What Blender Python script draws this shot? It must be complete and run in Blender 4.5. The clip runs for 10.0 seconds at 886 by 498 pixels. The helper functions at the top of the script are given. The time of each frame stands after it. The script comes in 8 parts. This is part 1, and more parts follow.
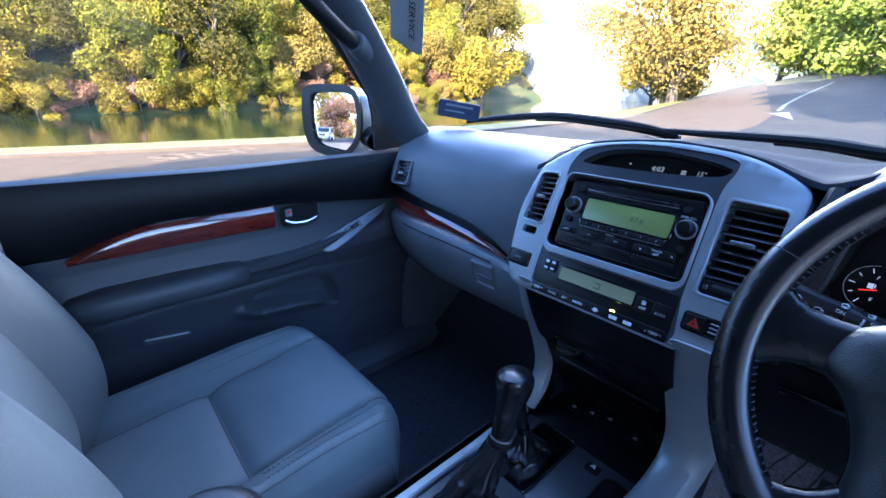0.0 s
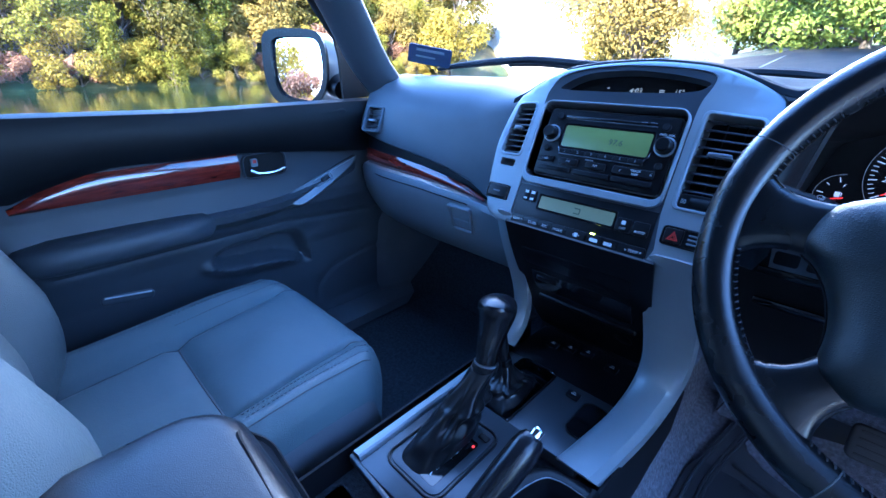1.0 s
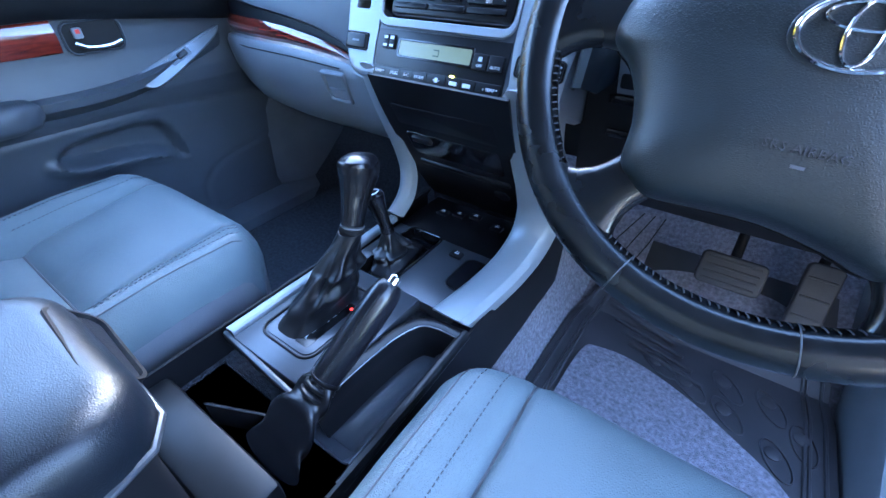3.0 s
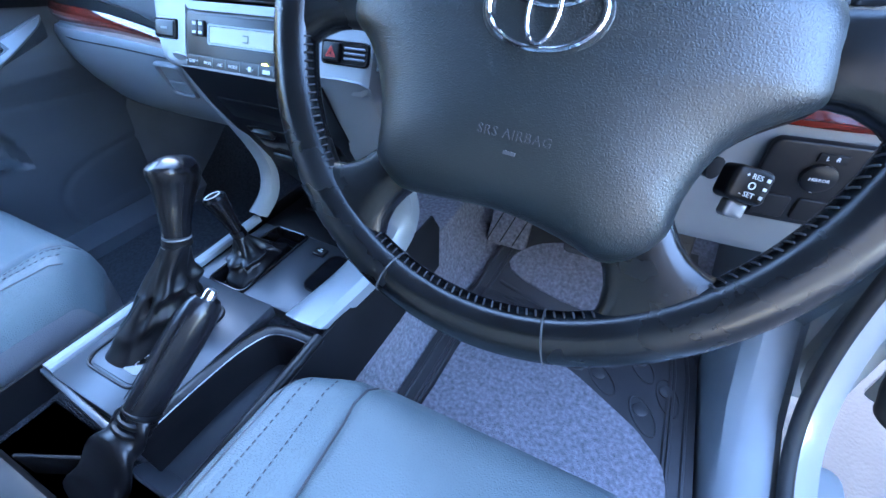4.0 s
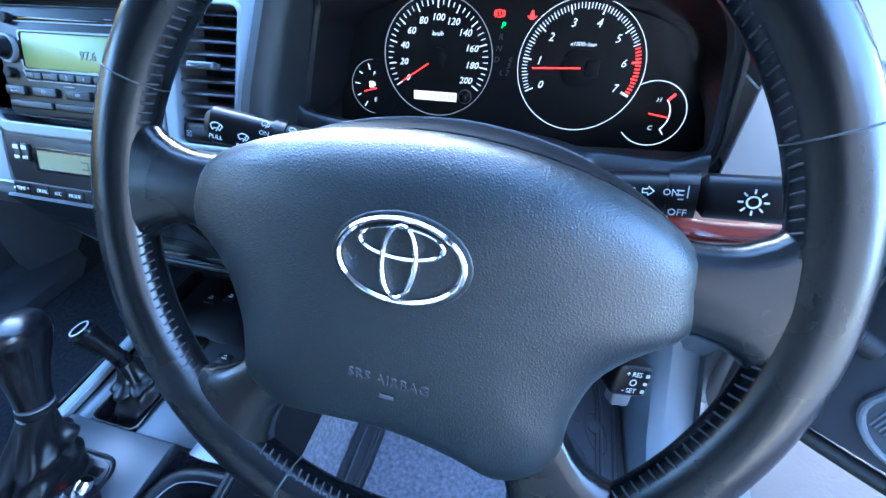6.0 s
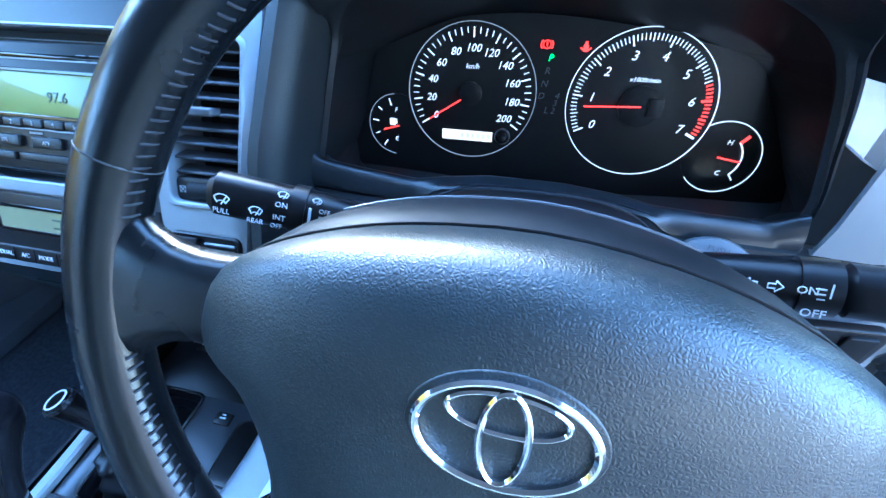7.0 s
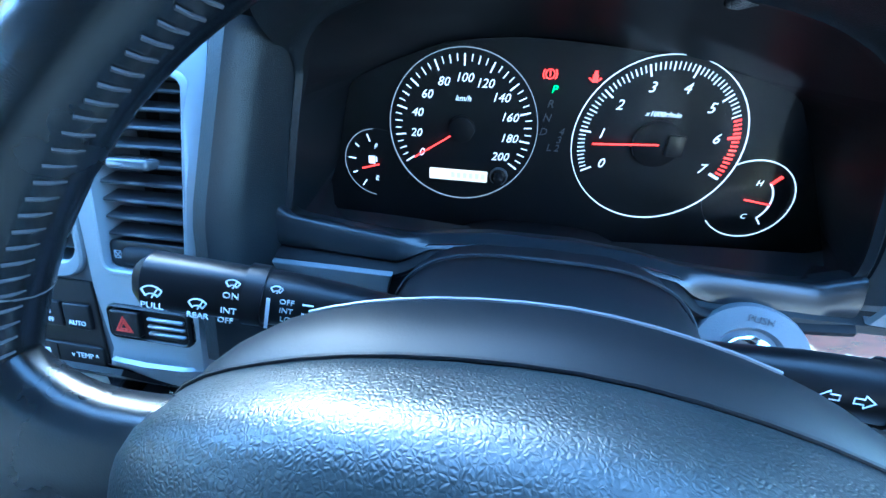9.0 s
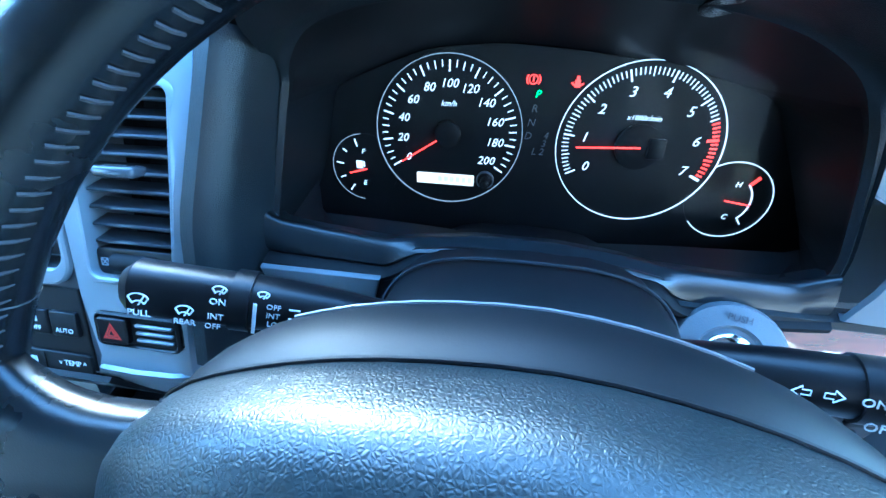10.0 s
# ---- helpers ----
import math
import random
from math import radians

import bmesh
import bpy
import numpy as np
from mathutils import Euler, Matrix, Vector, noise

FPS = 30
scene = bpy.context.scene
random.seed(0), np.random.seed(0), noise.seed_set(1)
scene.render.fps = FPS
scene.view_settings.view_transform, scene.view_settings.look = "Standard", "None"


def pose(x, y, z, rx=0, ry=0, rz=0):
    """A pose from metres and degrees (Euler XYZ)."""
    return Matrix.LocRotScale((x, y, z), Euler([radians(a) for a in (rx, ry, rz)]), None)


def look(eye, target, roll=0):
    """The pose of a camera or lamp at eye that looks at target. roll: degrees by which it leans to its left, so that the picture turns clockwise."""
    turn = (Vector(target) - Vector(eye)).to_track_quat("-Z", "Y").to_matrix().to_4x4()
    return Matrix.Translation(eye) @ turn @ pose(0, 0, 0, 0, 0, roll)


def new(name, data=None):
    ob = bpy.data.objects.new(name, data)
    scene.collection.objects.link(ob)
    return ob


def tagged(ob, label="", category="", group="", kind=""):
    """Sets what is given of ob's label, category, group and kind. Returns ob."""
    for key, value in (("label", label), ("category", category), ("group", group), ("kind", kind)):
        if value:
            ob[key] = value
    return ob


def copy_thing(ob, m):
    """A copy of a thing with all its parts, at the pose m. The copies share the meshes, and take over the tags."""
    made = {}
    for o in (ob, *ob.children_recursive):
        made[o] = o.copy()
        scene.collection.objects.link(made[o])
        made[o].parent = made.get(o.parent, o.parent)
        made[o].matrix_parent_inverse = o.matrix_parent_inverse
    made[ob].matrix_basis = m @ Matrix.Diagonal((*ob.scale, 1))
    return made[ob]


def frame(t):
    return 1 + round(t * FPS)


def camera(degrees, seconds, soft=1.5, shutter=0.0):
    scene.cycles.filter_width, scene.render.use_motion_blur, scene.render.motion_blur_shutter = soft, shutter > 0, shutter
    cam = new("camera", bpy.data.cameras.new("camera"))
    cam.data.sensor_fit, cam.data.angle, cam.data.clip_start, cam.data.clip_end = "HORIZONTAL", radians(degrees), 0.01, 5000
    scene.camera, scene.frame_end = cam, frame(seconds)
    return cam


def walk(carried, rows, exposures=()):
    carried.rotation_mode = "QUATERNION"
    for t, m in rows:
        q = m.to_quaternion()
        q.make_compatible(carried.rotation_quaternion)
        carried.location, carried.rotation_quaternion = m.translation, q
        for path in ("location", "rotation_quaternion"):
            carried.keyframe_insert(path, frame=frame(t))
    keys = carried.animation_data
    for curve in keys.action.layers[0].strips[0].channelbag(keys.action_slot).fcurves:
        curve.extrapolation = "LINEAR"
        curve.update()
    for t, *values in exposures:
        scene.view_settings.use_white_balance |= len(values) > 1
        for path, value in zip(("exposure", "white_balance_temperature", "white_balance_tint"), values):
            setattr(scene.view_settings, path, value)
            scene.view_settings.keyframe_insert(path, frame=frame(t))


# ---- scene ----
cam = camera(93.1, 10.0)
METRES, EYE, TILT, LEAN, TURN = 0.685, 1.42, -21.0, 0.0, 49.0
X0, Y0 = 0.252, -0.38
ROWS = [
    (0.0, 0.0, 0.0, 0.0, -0.0, 0.0, 0.0),
    (0.5, -0.0076, -0.0022, -0.0477, -2.31, -0.97, 0.89),
    (1.0, -0.0197, 0.0206, -0.0991, -4.08, -3.08, 1.51),
    (1.5, -0.0351, 0.0398, -0.1448, -5.57, -6.28, 2.09),
    (2.0, -0.0193, 0.0296, -0.169, -7.22, -10.05, 2.73),
    (3.5, 0.2403, 0.0234, -0.2174, -16.21, -18.29, 7.14),
    (4.0, 0.3331, 0.0081, -0.2194, -20.55, -19.77, 8.89),
    (4.5, 0.3807, 0.0113, -0.1794, -24.58, -21.14, 10.52),
    (5.0, 0.4047, 0.019, -0.1407, -27.88, -22.18, 11.68),
    (5.5, 0.4311, 0.0289, -0.0993, -30.28, -22.94, 12.45),
    (7.0, 0.4603, 0.1798, -0.0051, -34.04, -24.23, 13.27),
    (7.5, 0.4865, 0.2182, 0.0075, -34.69, -24.46, 13.44),
    (8.0, 0.5049, 0.2405, 0.0173, -35.35, -24.69, 13.54),
    (8.5, 0.513, 0.2504, 0.0235, -35.99, -24.82, 13.64),
    (9.0, 0.5126, 0.2546, 0.0249, -36.65, -24.87, 13.74),
    (9.5, 0.5178, 0.2522, 0.0285, -37.23, -24.92, 13.83),
    (10.0, 0.5155, 0.2474, 0.0268, -37.79, -24.89, 13.96),
]
walk(cam, [(t, pose(X0, Y0, EYE, TILT, LEAN, TURN) @ pose(METRES * x, METRES * y, METRES * z, 90 + pitch, roll, yaw)) for t, x, y, z, yaw, pitch, roll in ROWS],
     [(0.0, 3.67, 4740, 16), (1.0, 3.97, 4160, 14), (1.5, 4.17, 4000, 12), (2.0, 4.55, 4250, 12), (3.5, 5.3, 5200, 11), (4.5, 5.2, 5000, 10), (5.5, 5.15, 4800, 8), (7.0, 5.25, 4550, 2), (8.0, 5.27, 4430, -1), (10.0, 5.36, 4200, -8)])

# ---- world, sun ----
SUN_ELEV, SUN_AZ = 26.0, 155.0   # azimuth counted from the car's forward axis, positive to the right
world = bpy.data.worlds.new("sky")
scene.world = world
world.use_nodes = True
wn = world.node_tree
sky = wn.nodes.new("ShaderNodeTexSky")
sky.sky_type = "NISHITA"
sky.sun_disc = False
sky.sun_elevation = radians(SUN_ELEV)
sky.sun_rotation = radians(180 + SUN_AZ)
sky.dust_density = 1.5
wn.nodes["Background"].inputs["Strength"].default_value = 0.15
wn.links.new(sky.outputs["Color"], wn.nodes["Background"].inputs["Color"])
sun = new("sun", bpy.data.lights.new("sun", "SUN"))
sun.data.energy, sun.data.angle, sun.data.color = 4.5, radians(0.5), (1.0, 0.745, 0.43)
_az, _el = radians(SUN_AZ), radians(SUN_ELEV)
sun_from = Vector((math.sin(_az) * math.cos(_el), math.cos(_az) * math.cos(_el), math.sin(_el)))
sun.matrix_world = look(sun_from * 50, (0, 0, 0))
# added area lamp in the open driver's door, boosts the sky's light inside
door_fill = new("door_opening_light", bpy.data.lights.new("door_opening_light", "AREA"))
door_fill.data.shape, door_fill.data.size, door_fill.data.size_y = "RECTANGLE", 0.85, 0.62
door_fill.data.energy, door_fill.data.color = 0.15, (0.96, 0.93, 1.0)
door_fill.matrix_world = look((0.80, -0.36, 1.34), (0.20, -0.20, 1.14))


# ---- materials ----
def mat(name, color, rough=0.5, metal=0.0, bump=None, vary=None, coat=0.0, spec=0.5, emit=0.0, patch=None, kind="noise", rvar=0.0):
    """bump=(scale, strength, distance); vary=(scale, amount); patch=(scale, other colour, low, high)."""
    m = bpy.data.materials.new(name)
    m.use_nodes = True
    nt = m.node_tree
    b = nt.nodes["Principled BSDF"]
    b.inputs["Base Color"].default_value = (*color, 1)
    b.inputs["Roughness"].default_value = rough
    b.inputs["Metallic"].default_value = metal
    b.inputs["Coat Weight"].default_value = coat
    b.inputs["Coat Roughness"].default_value = 0.06
    b.inputs["Specular IOR Level"].default_value = spec
    if emit:
        b.inputs["Emission Color"].default_value = (*color, 1)
        b.inputs["Emission Strength"].default_value = emit
    tc = nt.nodes.new("ShaderNodeTexCoord")
    out = None
    if vary:
        n = nt.nodes.new("ShaderNodeTexNoise")
        n.inputs["Scale"].default_value, n.inputs["Detail"].default_value = vary[0], 5
        nt.links.new(tc.outputs["Object"], n.inputs["Vector"])
        mr = nt.nodes.new("ShaderNodeMapRange")
        mr.inputs["From Min"].default_value, mr.inputs["From Max"].default_value = 0.3, 0.7
        mr.inputs["To Min"].default_value, mr.inputs["To Max"].default_value = 1 - vary[1], 1 + vary[1]
        nt.links.new(n.outputs["Fac"], mr.inputs["Value"])
        mx = nt.nodes.new("ShaderNodeMix")
        mx.data_type, mx.blend_type = "RGBA", "MULTIPLY"
        mx.inputs["Factor"].default_value = 1
        mx.inputs["A"].default_value = (*color, 1)
        nt.links.new(mr.outputs["Result"], mx.inputs["B"])
        out = mx.outputs["Result"]
        if rvar:
            m2 = nt.nodes.new("ShaderNodeMapRange")
            m2.inputs["From Min"].default_value, m2.inputs["From Max"].default_value = 0.3, 0.7
            m2.inputs["To Min"].default_value, m2.inputs["To Max"].default_value = rough - rvar, rough + rvar
            nt.links.new(n.outputs["Fac"], m2.inputs["Value"])
            nt.links.new(m2.outputs["Result"], b.inputs["Roughness"])
    if patch:
        n = nt.nodes.new("ShaderNodeTexNoise")
        n.inputs["Scale"].default_value, n.inputs["Detail"].default_value = patch[0], 8
        nt.links.new(tc.outputs["Object"], n.inputs["Vector"])
        mr = nt.nodes.new("ShaderNodeMapRange")
        mr.inputs["From Min"].default_value, mr.inputs["From Max"].default_value = patch[2], patch[3]
        nt.links.new(n.outputs["Fac"], mr.inputs["Value"])
        mx = nt.nodes.new("ShaderNodeMix")
        mx.data_type = "RGBA"
        nt.links.new(mr.outputs["Result"], mx.inputs["Factor"])
        if out:
            nt.links.new(out, mx.inputs["A"])
        else:
            mx.inputs["A"].default_value = (*color, 1)
        mx.inputs["B"].default_value = (*patch[1], 1)
        out = mx.outputs["Result"]
    if out:
        nt.links.new(out, b.inputs["Base Color"])
    if bump:
        if kind == "voronoi":
            n = nt.nodes.new("ShaderNodeTexVoronoi")
            n.feature = "DISTANCE_TO_EDGE"
            n.inputs["Scale"].default_value = bump[0]
            pl = nt.nodes.new("ShaderNodeMapRange")
            pl.interpolation_type = "SMOOTHSTEP"
            pl.inputs["From Max"].default_value = 0.38
            nt.links.new(n.outputs["Distance"], pl.inputs["Value"])
            h = pl.outputs["Result"]
            # stretch the grain a little so that it does not look like a net
            wob = nt.nodes.new("ShaderNodeTexNoise")
            wob.inputs["Scale"].default_value = bump[0] * 0.35
            nt.links.new(tc.outputs["Object"], wob.inputs["Vector"])
            add = nt.nodes.new("ShaderNodeVectorMath")
            add.operation = "MULTIPLY_ADD"
            add.inputs[1].default_value = (1.6 / bump[0],) * 3
            nt.links.new(wob.outputs["Color"], add.inputs[0])
            nt.links.new(tc.outputs["Object"], add.inputs[2])
            nt.links.new(add.outputs["Vector"], n.inputs["Vector"])
        else:
            n = nt.nodes.new("ShaderNodeTexNoise")
            n.inputs["Scale"].default_value, n.inputs["Detail"].default_value = bump[0], 4
            h = n.outputs["Fac"]
            nt.links.new(tc.outputs["Object"], n.inputs["Vector"])
        bp = nt.nodes.new("ShaderNodeBump")
        bp.inputs["Strength"].default_value, bp.inputs["Distance"].default_value = bump[1], bump[2]
        nt.links.new(h, bp.inputs["Height"])
        nt.links.new(bp.outputs["Normal"], b.inputs["Normal"])
    return m


M = {}
M["seat"] = mat("seat_leather", (0.088, 0.111, 0.124), 0.46, spec=0.28, bump=(420, 0.35, 0.0008), vary=(7, 0.12), kind="voronoi", rvar=0.08)
M["seat_side"] = mat("seat_side_vinyl", (0.13, 0.135, 0.15), 0.45, bump=(420, 0.35, 0.0008), vary=(7, 0.1), kind="voronoi")
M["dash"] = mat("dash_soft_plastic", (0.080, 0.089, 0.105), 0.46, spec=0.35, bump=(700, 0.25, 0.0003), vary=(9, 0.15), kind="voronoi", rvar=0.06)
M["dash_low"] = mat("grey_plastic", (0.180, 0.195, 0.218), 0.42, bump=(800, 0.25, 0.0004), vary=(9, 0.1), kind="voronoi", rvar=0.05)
M["door_top"] = mat("door_top_vinyl", (0.0045, 0.005, 0.0065), 0.48, spec=0.26, bump=(600, 0.25, 0.0005), vary=(9, 0.2), kind="voronoi")
M["door_mid"] = mat("door_panel_vinyl", (0.044, 0.050, 0.061), 0.46, bump=(600, 0.25, 0.0005), vary=(6, 0.1), kind="voronoi")
M["dash_top"] = mat("dash_top_plastic", (0.022, 0.027, 0.034), 0.75, spec=0.05, bump=(700, 0.3, 0.0003), vary=(9, 0.15), kind="voronoi")
M["black"] = mat("black_plastic", (0.006, 0.006, 0.0072), 0.33, spec=0.26, bump=(900, 0.12, 0.0003), vary=(20, 0.2), rvar=0.05)
M["black_matt"] = mat("black_matt", (0.008, 0.008, 0.0095), 0.55, spec=0.2, bump=(900, 0.2, 0.0003), vary=(12, 0.2))
M["gloss_black"] = mat("gloss_black", (0.006, 0.006, 0.007), 0.12, vary=(30, 0.2))
M["wheel"] = mat("wheel_leather", (0.004, 0.005, 0.0064), 0.25, spec=0.55, bump=(900, 0.08, 0.0002), vary=(18, 0.25), kind="voronoi", rvar=0.07)
M["pad"] = mat("airbag_vinyl", (0.009, 0.0140, 0.0168), 0.39, spec=0.70, bump=(600, 0.45, 0.00024), vary=(10, 0.12), kind="voronoi", rvar=0.05)
M["silver"] = mat("silver_paint", (0.27, 0.29, 0.31), 0.44, metal=0.35, bump=(1500, 0.05, 0.0002), vary=(8, 0.06))
M["plate"] = mat("dark_satin_plate", (0.046, 0.050, 0.058), 0.32, metal=0.3, vary=(8, 0.08), rvar=0.04)
M["grey_metal"] = mat("grey_satin_paint", (0.24, 0.25, 0.27), 0.35, metal=0.5, vary=(8, 0.06))
M["chrome"] = mat("chrome", (0.80, 0.81, 0.83), 0.09, metal=1.0, vary=(40, 0.04))
M["knob"] = mat("knob_leather", (0.007, 0.007, 0.009), 0.24, spec=0.4, bump=(800, 0.05, 0.0002), vary=(12, 0.2), kind="voronoi")
M["boot"] = mat("boot_leather", (0.006, 0.006, 0.0075), 0.33, spec=0.4, bump=(750, 0.1, 0.0002), vary=(16, 0.25), kind="voronoi", rvar=0.05)
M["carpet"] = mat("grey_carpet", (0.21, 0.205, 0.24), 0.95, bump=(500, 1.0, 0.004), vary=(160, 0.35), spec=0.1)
# grey carpet darkened: the passenger footwell's shade is put into the colour
M["carpet_dark_shaded"] = mat("dark_shaded_carpet", (0.045, 0.048, 0.056), 0.95, bump=(500, 1.0, 0.004), vary=(160, 0.3), spec=0.1)
M["rubber"] = mat("mat_rubber", (0.034, 0.034, 0.039), 0.55, bump=(300, 0.3, 0.0006), vary=(14, 0.25), rvar=0.06)
M["lcd"] = mat("lcd_green", (0.16, 0.215, 0.065), 0.25, vary=(12, 0.06), emit=0.012)
M["lcd_ac"] = mat("lcd_pale", (0.20, 0.22, 0.13), 0.25, vary=(12, 0.06), emit=0.012)
M["ink"] = mat("lcd_ink", (0.03, 0.05, 0.02), 0.5)
M["mark"] = mat("white_marking", (0.72, 0.74, 0.76), 0.5)
M["mark_dim"] = mat("grey_marking", (0.10, 0.105, 0.12), 0.45)
M["paint"] = mat("silver_body_paint", (0.40, 0.41, 0.42), 0.22, metal=0.25, coat=0.6, vary=(6, 0.03))
M["seal"] = mat("door_seal_rubber", (0.012, 0.012, 0.013), 0.6, bump=(400, 0.3, 0.0005))
M["red"] = mat("red_marking", (0.5, 0.03, 0.02), 0.4)
M["dial"] = mat("dial_black", (0.0085, 0.0092, 0.0105), 0.42, vary=(30, 0.2), spec=0.22)
M["lit_white"] = mat("lit_white", (0.80, 0.82, 0.87), 0.5, emit=0.042)
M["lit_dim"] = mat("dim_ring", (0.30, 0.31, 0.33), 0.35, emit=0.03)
M["lit_red"] = mat("lit_red", (1.0, 0.03, 0.02), 0.5, emit=0.11)
M["lit_amber"] = mat("lit_amber_lcd", (0.80, 0.66, 0.50), 0.5, emit=0.05)
M["lit_green"] = mat("lit_green", (0.05, 0.9, 0.12), 0.5, emit=0.10)
M["lit_clock"] = mat("lit_clock", (0.72, 0.66, 0.50), 0.5, emit=0.025)
M["roof"] = mat("headliner_cloth", (0.22, 0.22, 0.225), 0.9, bump=(700, 0.3, 0.0006), vary=(5, 0.05))
M["hood"] = mat("hood_soft_plastic", (0.012, 0.0145, 0.017), 0.40, spec=0.32, bump=(800, 0.25, 0.0004), vary=(9, 0.15), kind="voronoi", rvar=0.05)
M["well"] = mat("instrument_well", (0.008, 0.009, 0.0105), 0.45, spec=0.16, bump=(900, 0.15, 0.0003), vary=(12, 0.2))
M["bar"] = mat("smooth_dark_grey", (0.013, 0.0155, 0.019), 0.30, bump=(900, 0.1, 0.0003), vary=(9, 0.1))
M["stitch"] = mat("grey_thread", (0.045, 0.047, 0.054), 0.75, spec=0.2)
M["slat"] = mat("vent_slat_plastic", (0.022, 0.023, 0.027), 0.33, vary=(20, 0.1))
M["mark_soft"] = mat("soft_grey_marking", (0.32, 0.33, 0.36), 0.45)
M["inlay"] = mat("dark_satin_plate_plastic", (0.040, 0.045, 0.055), 0.33, bump=(900, 0.1, 0.0003), vary=(9, 0.12), rvar=0.04)
M["knob_grey"] = mat("glossy_grey_knob", (0.10, 0.105, 0.115), 0.16, metal=0.3, vary=(30, 0.1))
M["plate_silver"] = mat("satin_silver_plate", (0.15, 0.16, 0.18), 0.36, metal=0.3, vary=(8, 0.06), rvar=0.04)
M["seam"] = mat("dark_seam", (0.05, 0.053, 0.06), 0.7)


def wood_material():
    m = mat("red_burl_wood", (0.16, 0.022, 0.010), 0.12, coat=1.0)
    nt = m.node_tree
    b = nt.nodes["Principled BSDF"]
    tc = nt.nodes["Texture Coordinate"]
    mp = nt.nodes.new("ShaderNodeMapping")
    mp.inputs["Scale"].default_value = (9, 9, 75)
    n = nt.nodes.new("ShaderNodeTexNoise")
    n.inputs["Scale"].default_value, n.inputs["Detail"].default_value, n.inputs["Distortion"].default_value = 1.6, 7, 1.6
    cr = nt.nodes.new("ShaderNodeValToRGB")
    cr.color_ramp.elements[0].position, cr.color_ramp.elements[0].color = 0.32, (0.070, 0.009, 0.006, 1)
    cr.color_ramp.elements[1].position, cr.color_ramp.elements[1].color = 0.7, (0.185, 0.024, 0.013, 1)
    nt.links.new(tc.outputs["Object"], mp.inputs["Vector"])
    nt.links.new(mp.outputs["Vector"], n.inputs["Vector"])
    nt.links.new(n.outputs["Fac"], cr.inputs["Fac"])
    nt.links.new(cr.outputs["Color"], b.inputs["Base Color"])
    return m


def glass_material(name, gloss, tint=(1, 1, 1), rough=0.0):
    m = bpy.data.materials.new(name)
    m.use_nodes = True
    nt = m.node_tree
    nt.nodes.remove(nt.nodes["Principled BSDF"])
    tr, gl, mx = (nt.nodes.new(k) for k in ("ShaderNodeBsdfTransparent", "ShaderNodeBsdfGlossy", "ShaderNodeMixShader"))
    tr.inputs["Color"].default_value = (*tint, 1)
    gl.inputs["Roughness"].default_value = rough
    mx.inputs["Fac"].default_value = gloss
    nt.links.new(tr.outputs[0], mx.inputs[1])
    nt.links.new(gl.outputs[0], mx.inputs[2])
    nt.links.new(mx.outputs[0], nt.nodes["Material Output"].inputs["Surface"])
    return m


M["wood"] = wood_material()
M["glass"] = glass_material("window_glass", 0.03, (0.93, 0.96, 0.94))
M["lens"] = glass_material("cluster_lens", 0.007)
M["mirror"] = mat("mirror_glass", (0.85, 0.86, 0.87), 0.01, metal=1.0)

# ---- mesh tools ----
BASE = {}


def thing(name, base, label, category, group=""):
    ob = new(name)
    ob.location = base
    ob.empty_display_size = 0.05
    BASE[ob] = Vector(base)
    return tagged(ob, label, category, group)


def finish(bm, name, material, smooth=True):
    bmesh.ops.recalc_face_normals(bm, faces=bm.faces[:])
    me = bpy.data.meshes.new(name)
    for f in bm.faces:
        f.smooth = smooth
    bm.to_mesh(me)
    bm.free()
    me.materials.append(material)
    if smooth:
        me.set_sharp_from_angle(angle=radians(38))
    return me


def part(name, bm, material, parent, label="", smooth=True):
    """Links a bmesh in world metres as one mesh under a thing or a part."""
    base = BASE[parent]
    bm.transform(Matrix.Translation(-base))
    ob = new(name, finish(bm, name, material, smooth))
    ob.parent = parent
    BASE[ob] = base
    return tagged(ob, label)


def setting(name, bm, material, label="", category="", smooth=True):
    ob = new(name, finish(bm, name, material, smooth))
    BASE[ob] = Vector((0, 0, 0))
    return tagged(ob, label, category, kind="structure")


def solo(name, bm, material, label, category, group="", base=(0, 0, 0), smooth=True):
    base = Vector(base)
    bm.transform(Matrix.Translation(-base))
    ob = new(name, finish(bm, name, material, smooth))
    ob.location = base
    BASE[ob] = base
    return tagged(ob, label, category, group)


def plane_frame(origin, right, up):
    """A matrix whose x is right, y is up and z is towards the viewer."""
    r = Vector(right).normalized()
    n = r.cross(Vector(up)).normalized()
    u = n.cross(r)
    m = Matrix((r, u, n)).transposed().to_4x4()
    m.translation = origin
    return m


def rrect(w, h, r, n=5, cx=0.0, cy=0.0):
    r = min(r, w / 2 - 1e-5, h / 2 - 1e-5)
    pts = []
    for qx, qy, a0 in ((1, 1, 0), (-1, 1, 90), (-1, -1, 180), (1, -1, 270)):
        for i in range(n + 1):
            a = radians(a0 + 90 * i / n)
            pts.append((cx + qx * (w / 2 - r) + r * math.cos(a), cy + qy * (h / 2 - r) + r * math.sin(a)))
    return pts


def ellipse(a, b, n=40, cx=0.0, cy=0.0):
    return [(cx + a * math.cos(2 * math.pi * i / n), cy + b * math.sin(2 * math.pi * i / n)) for i in range(n)]


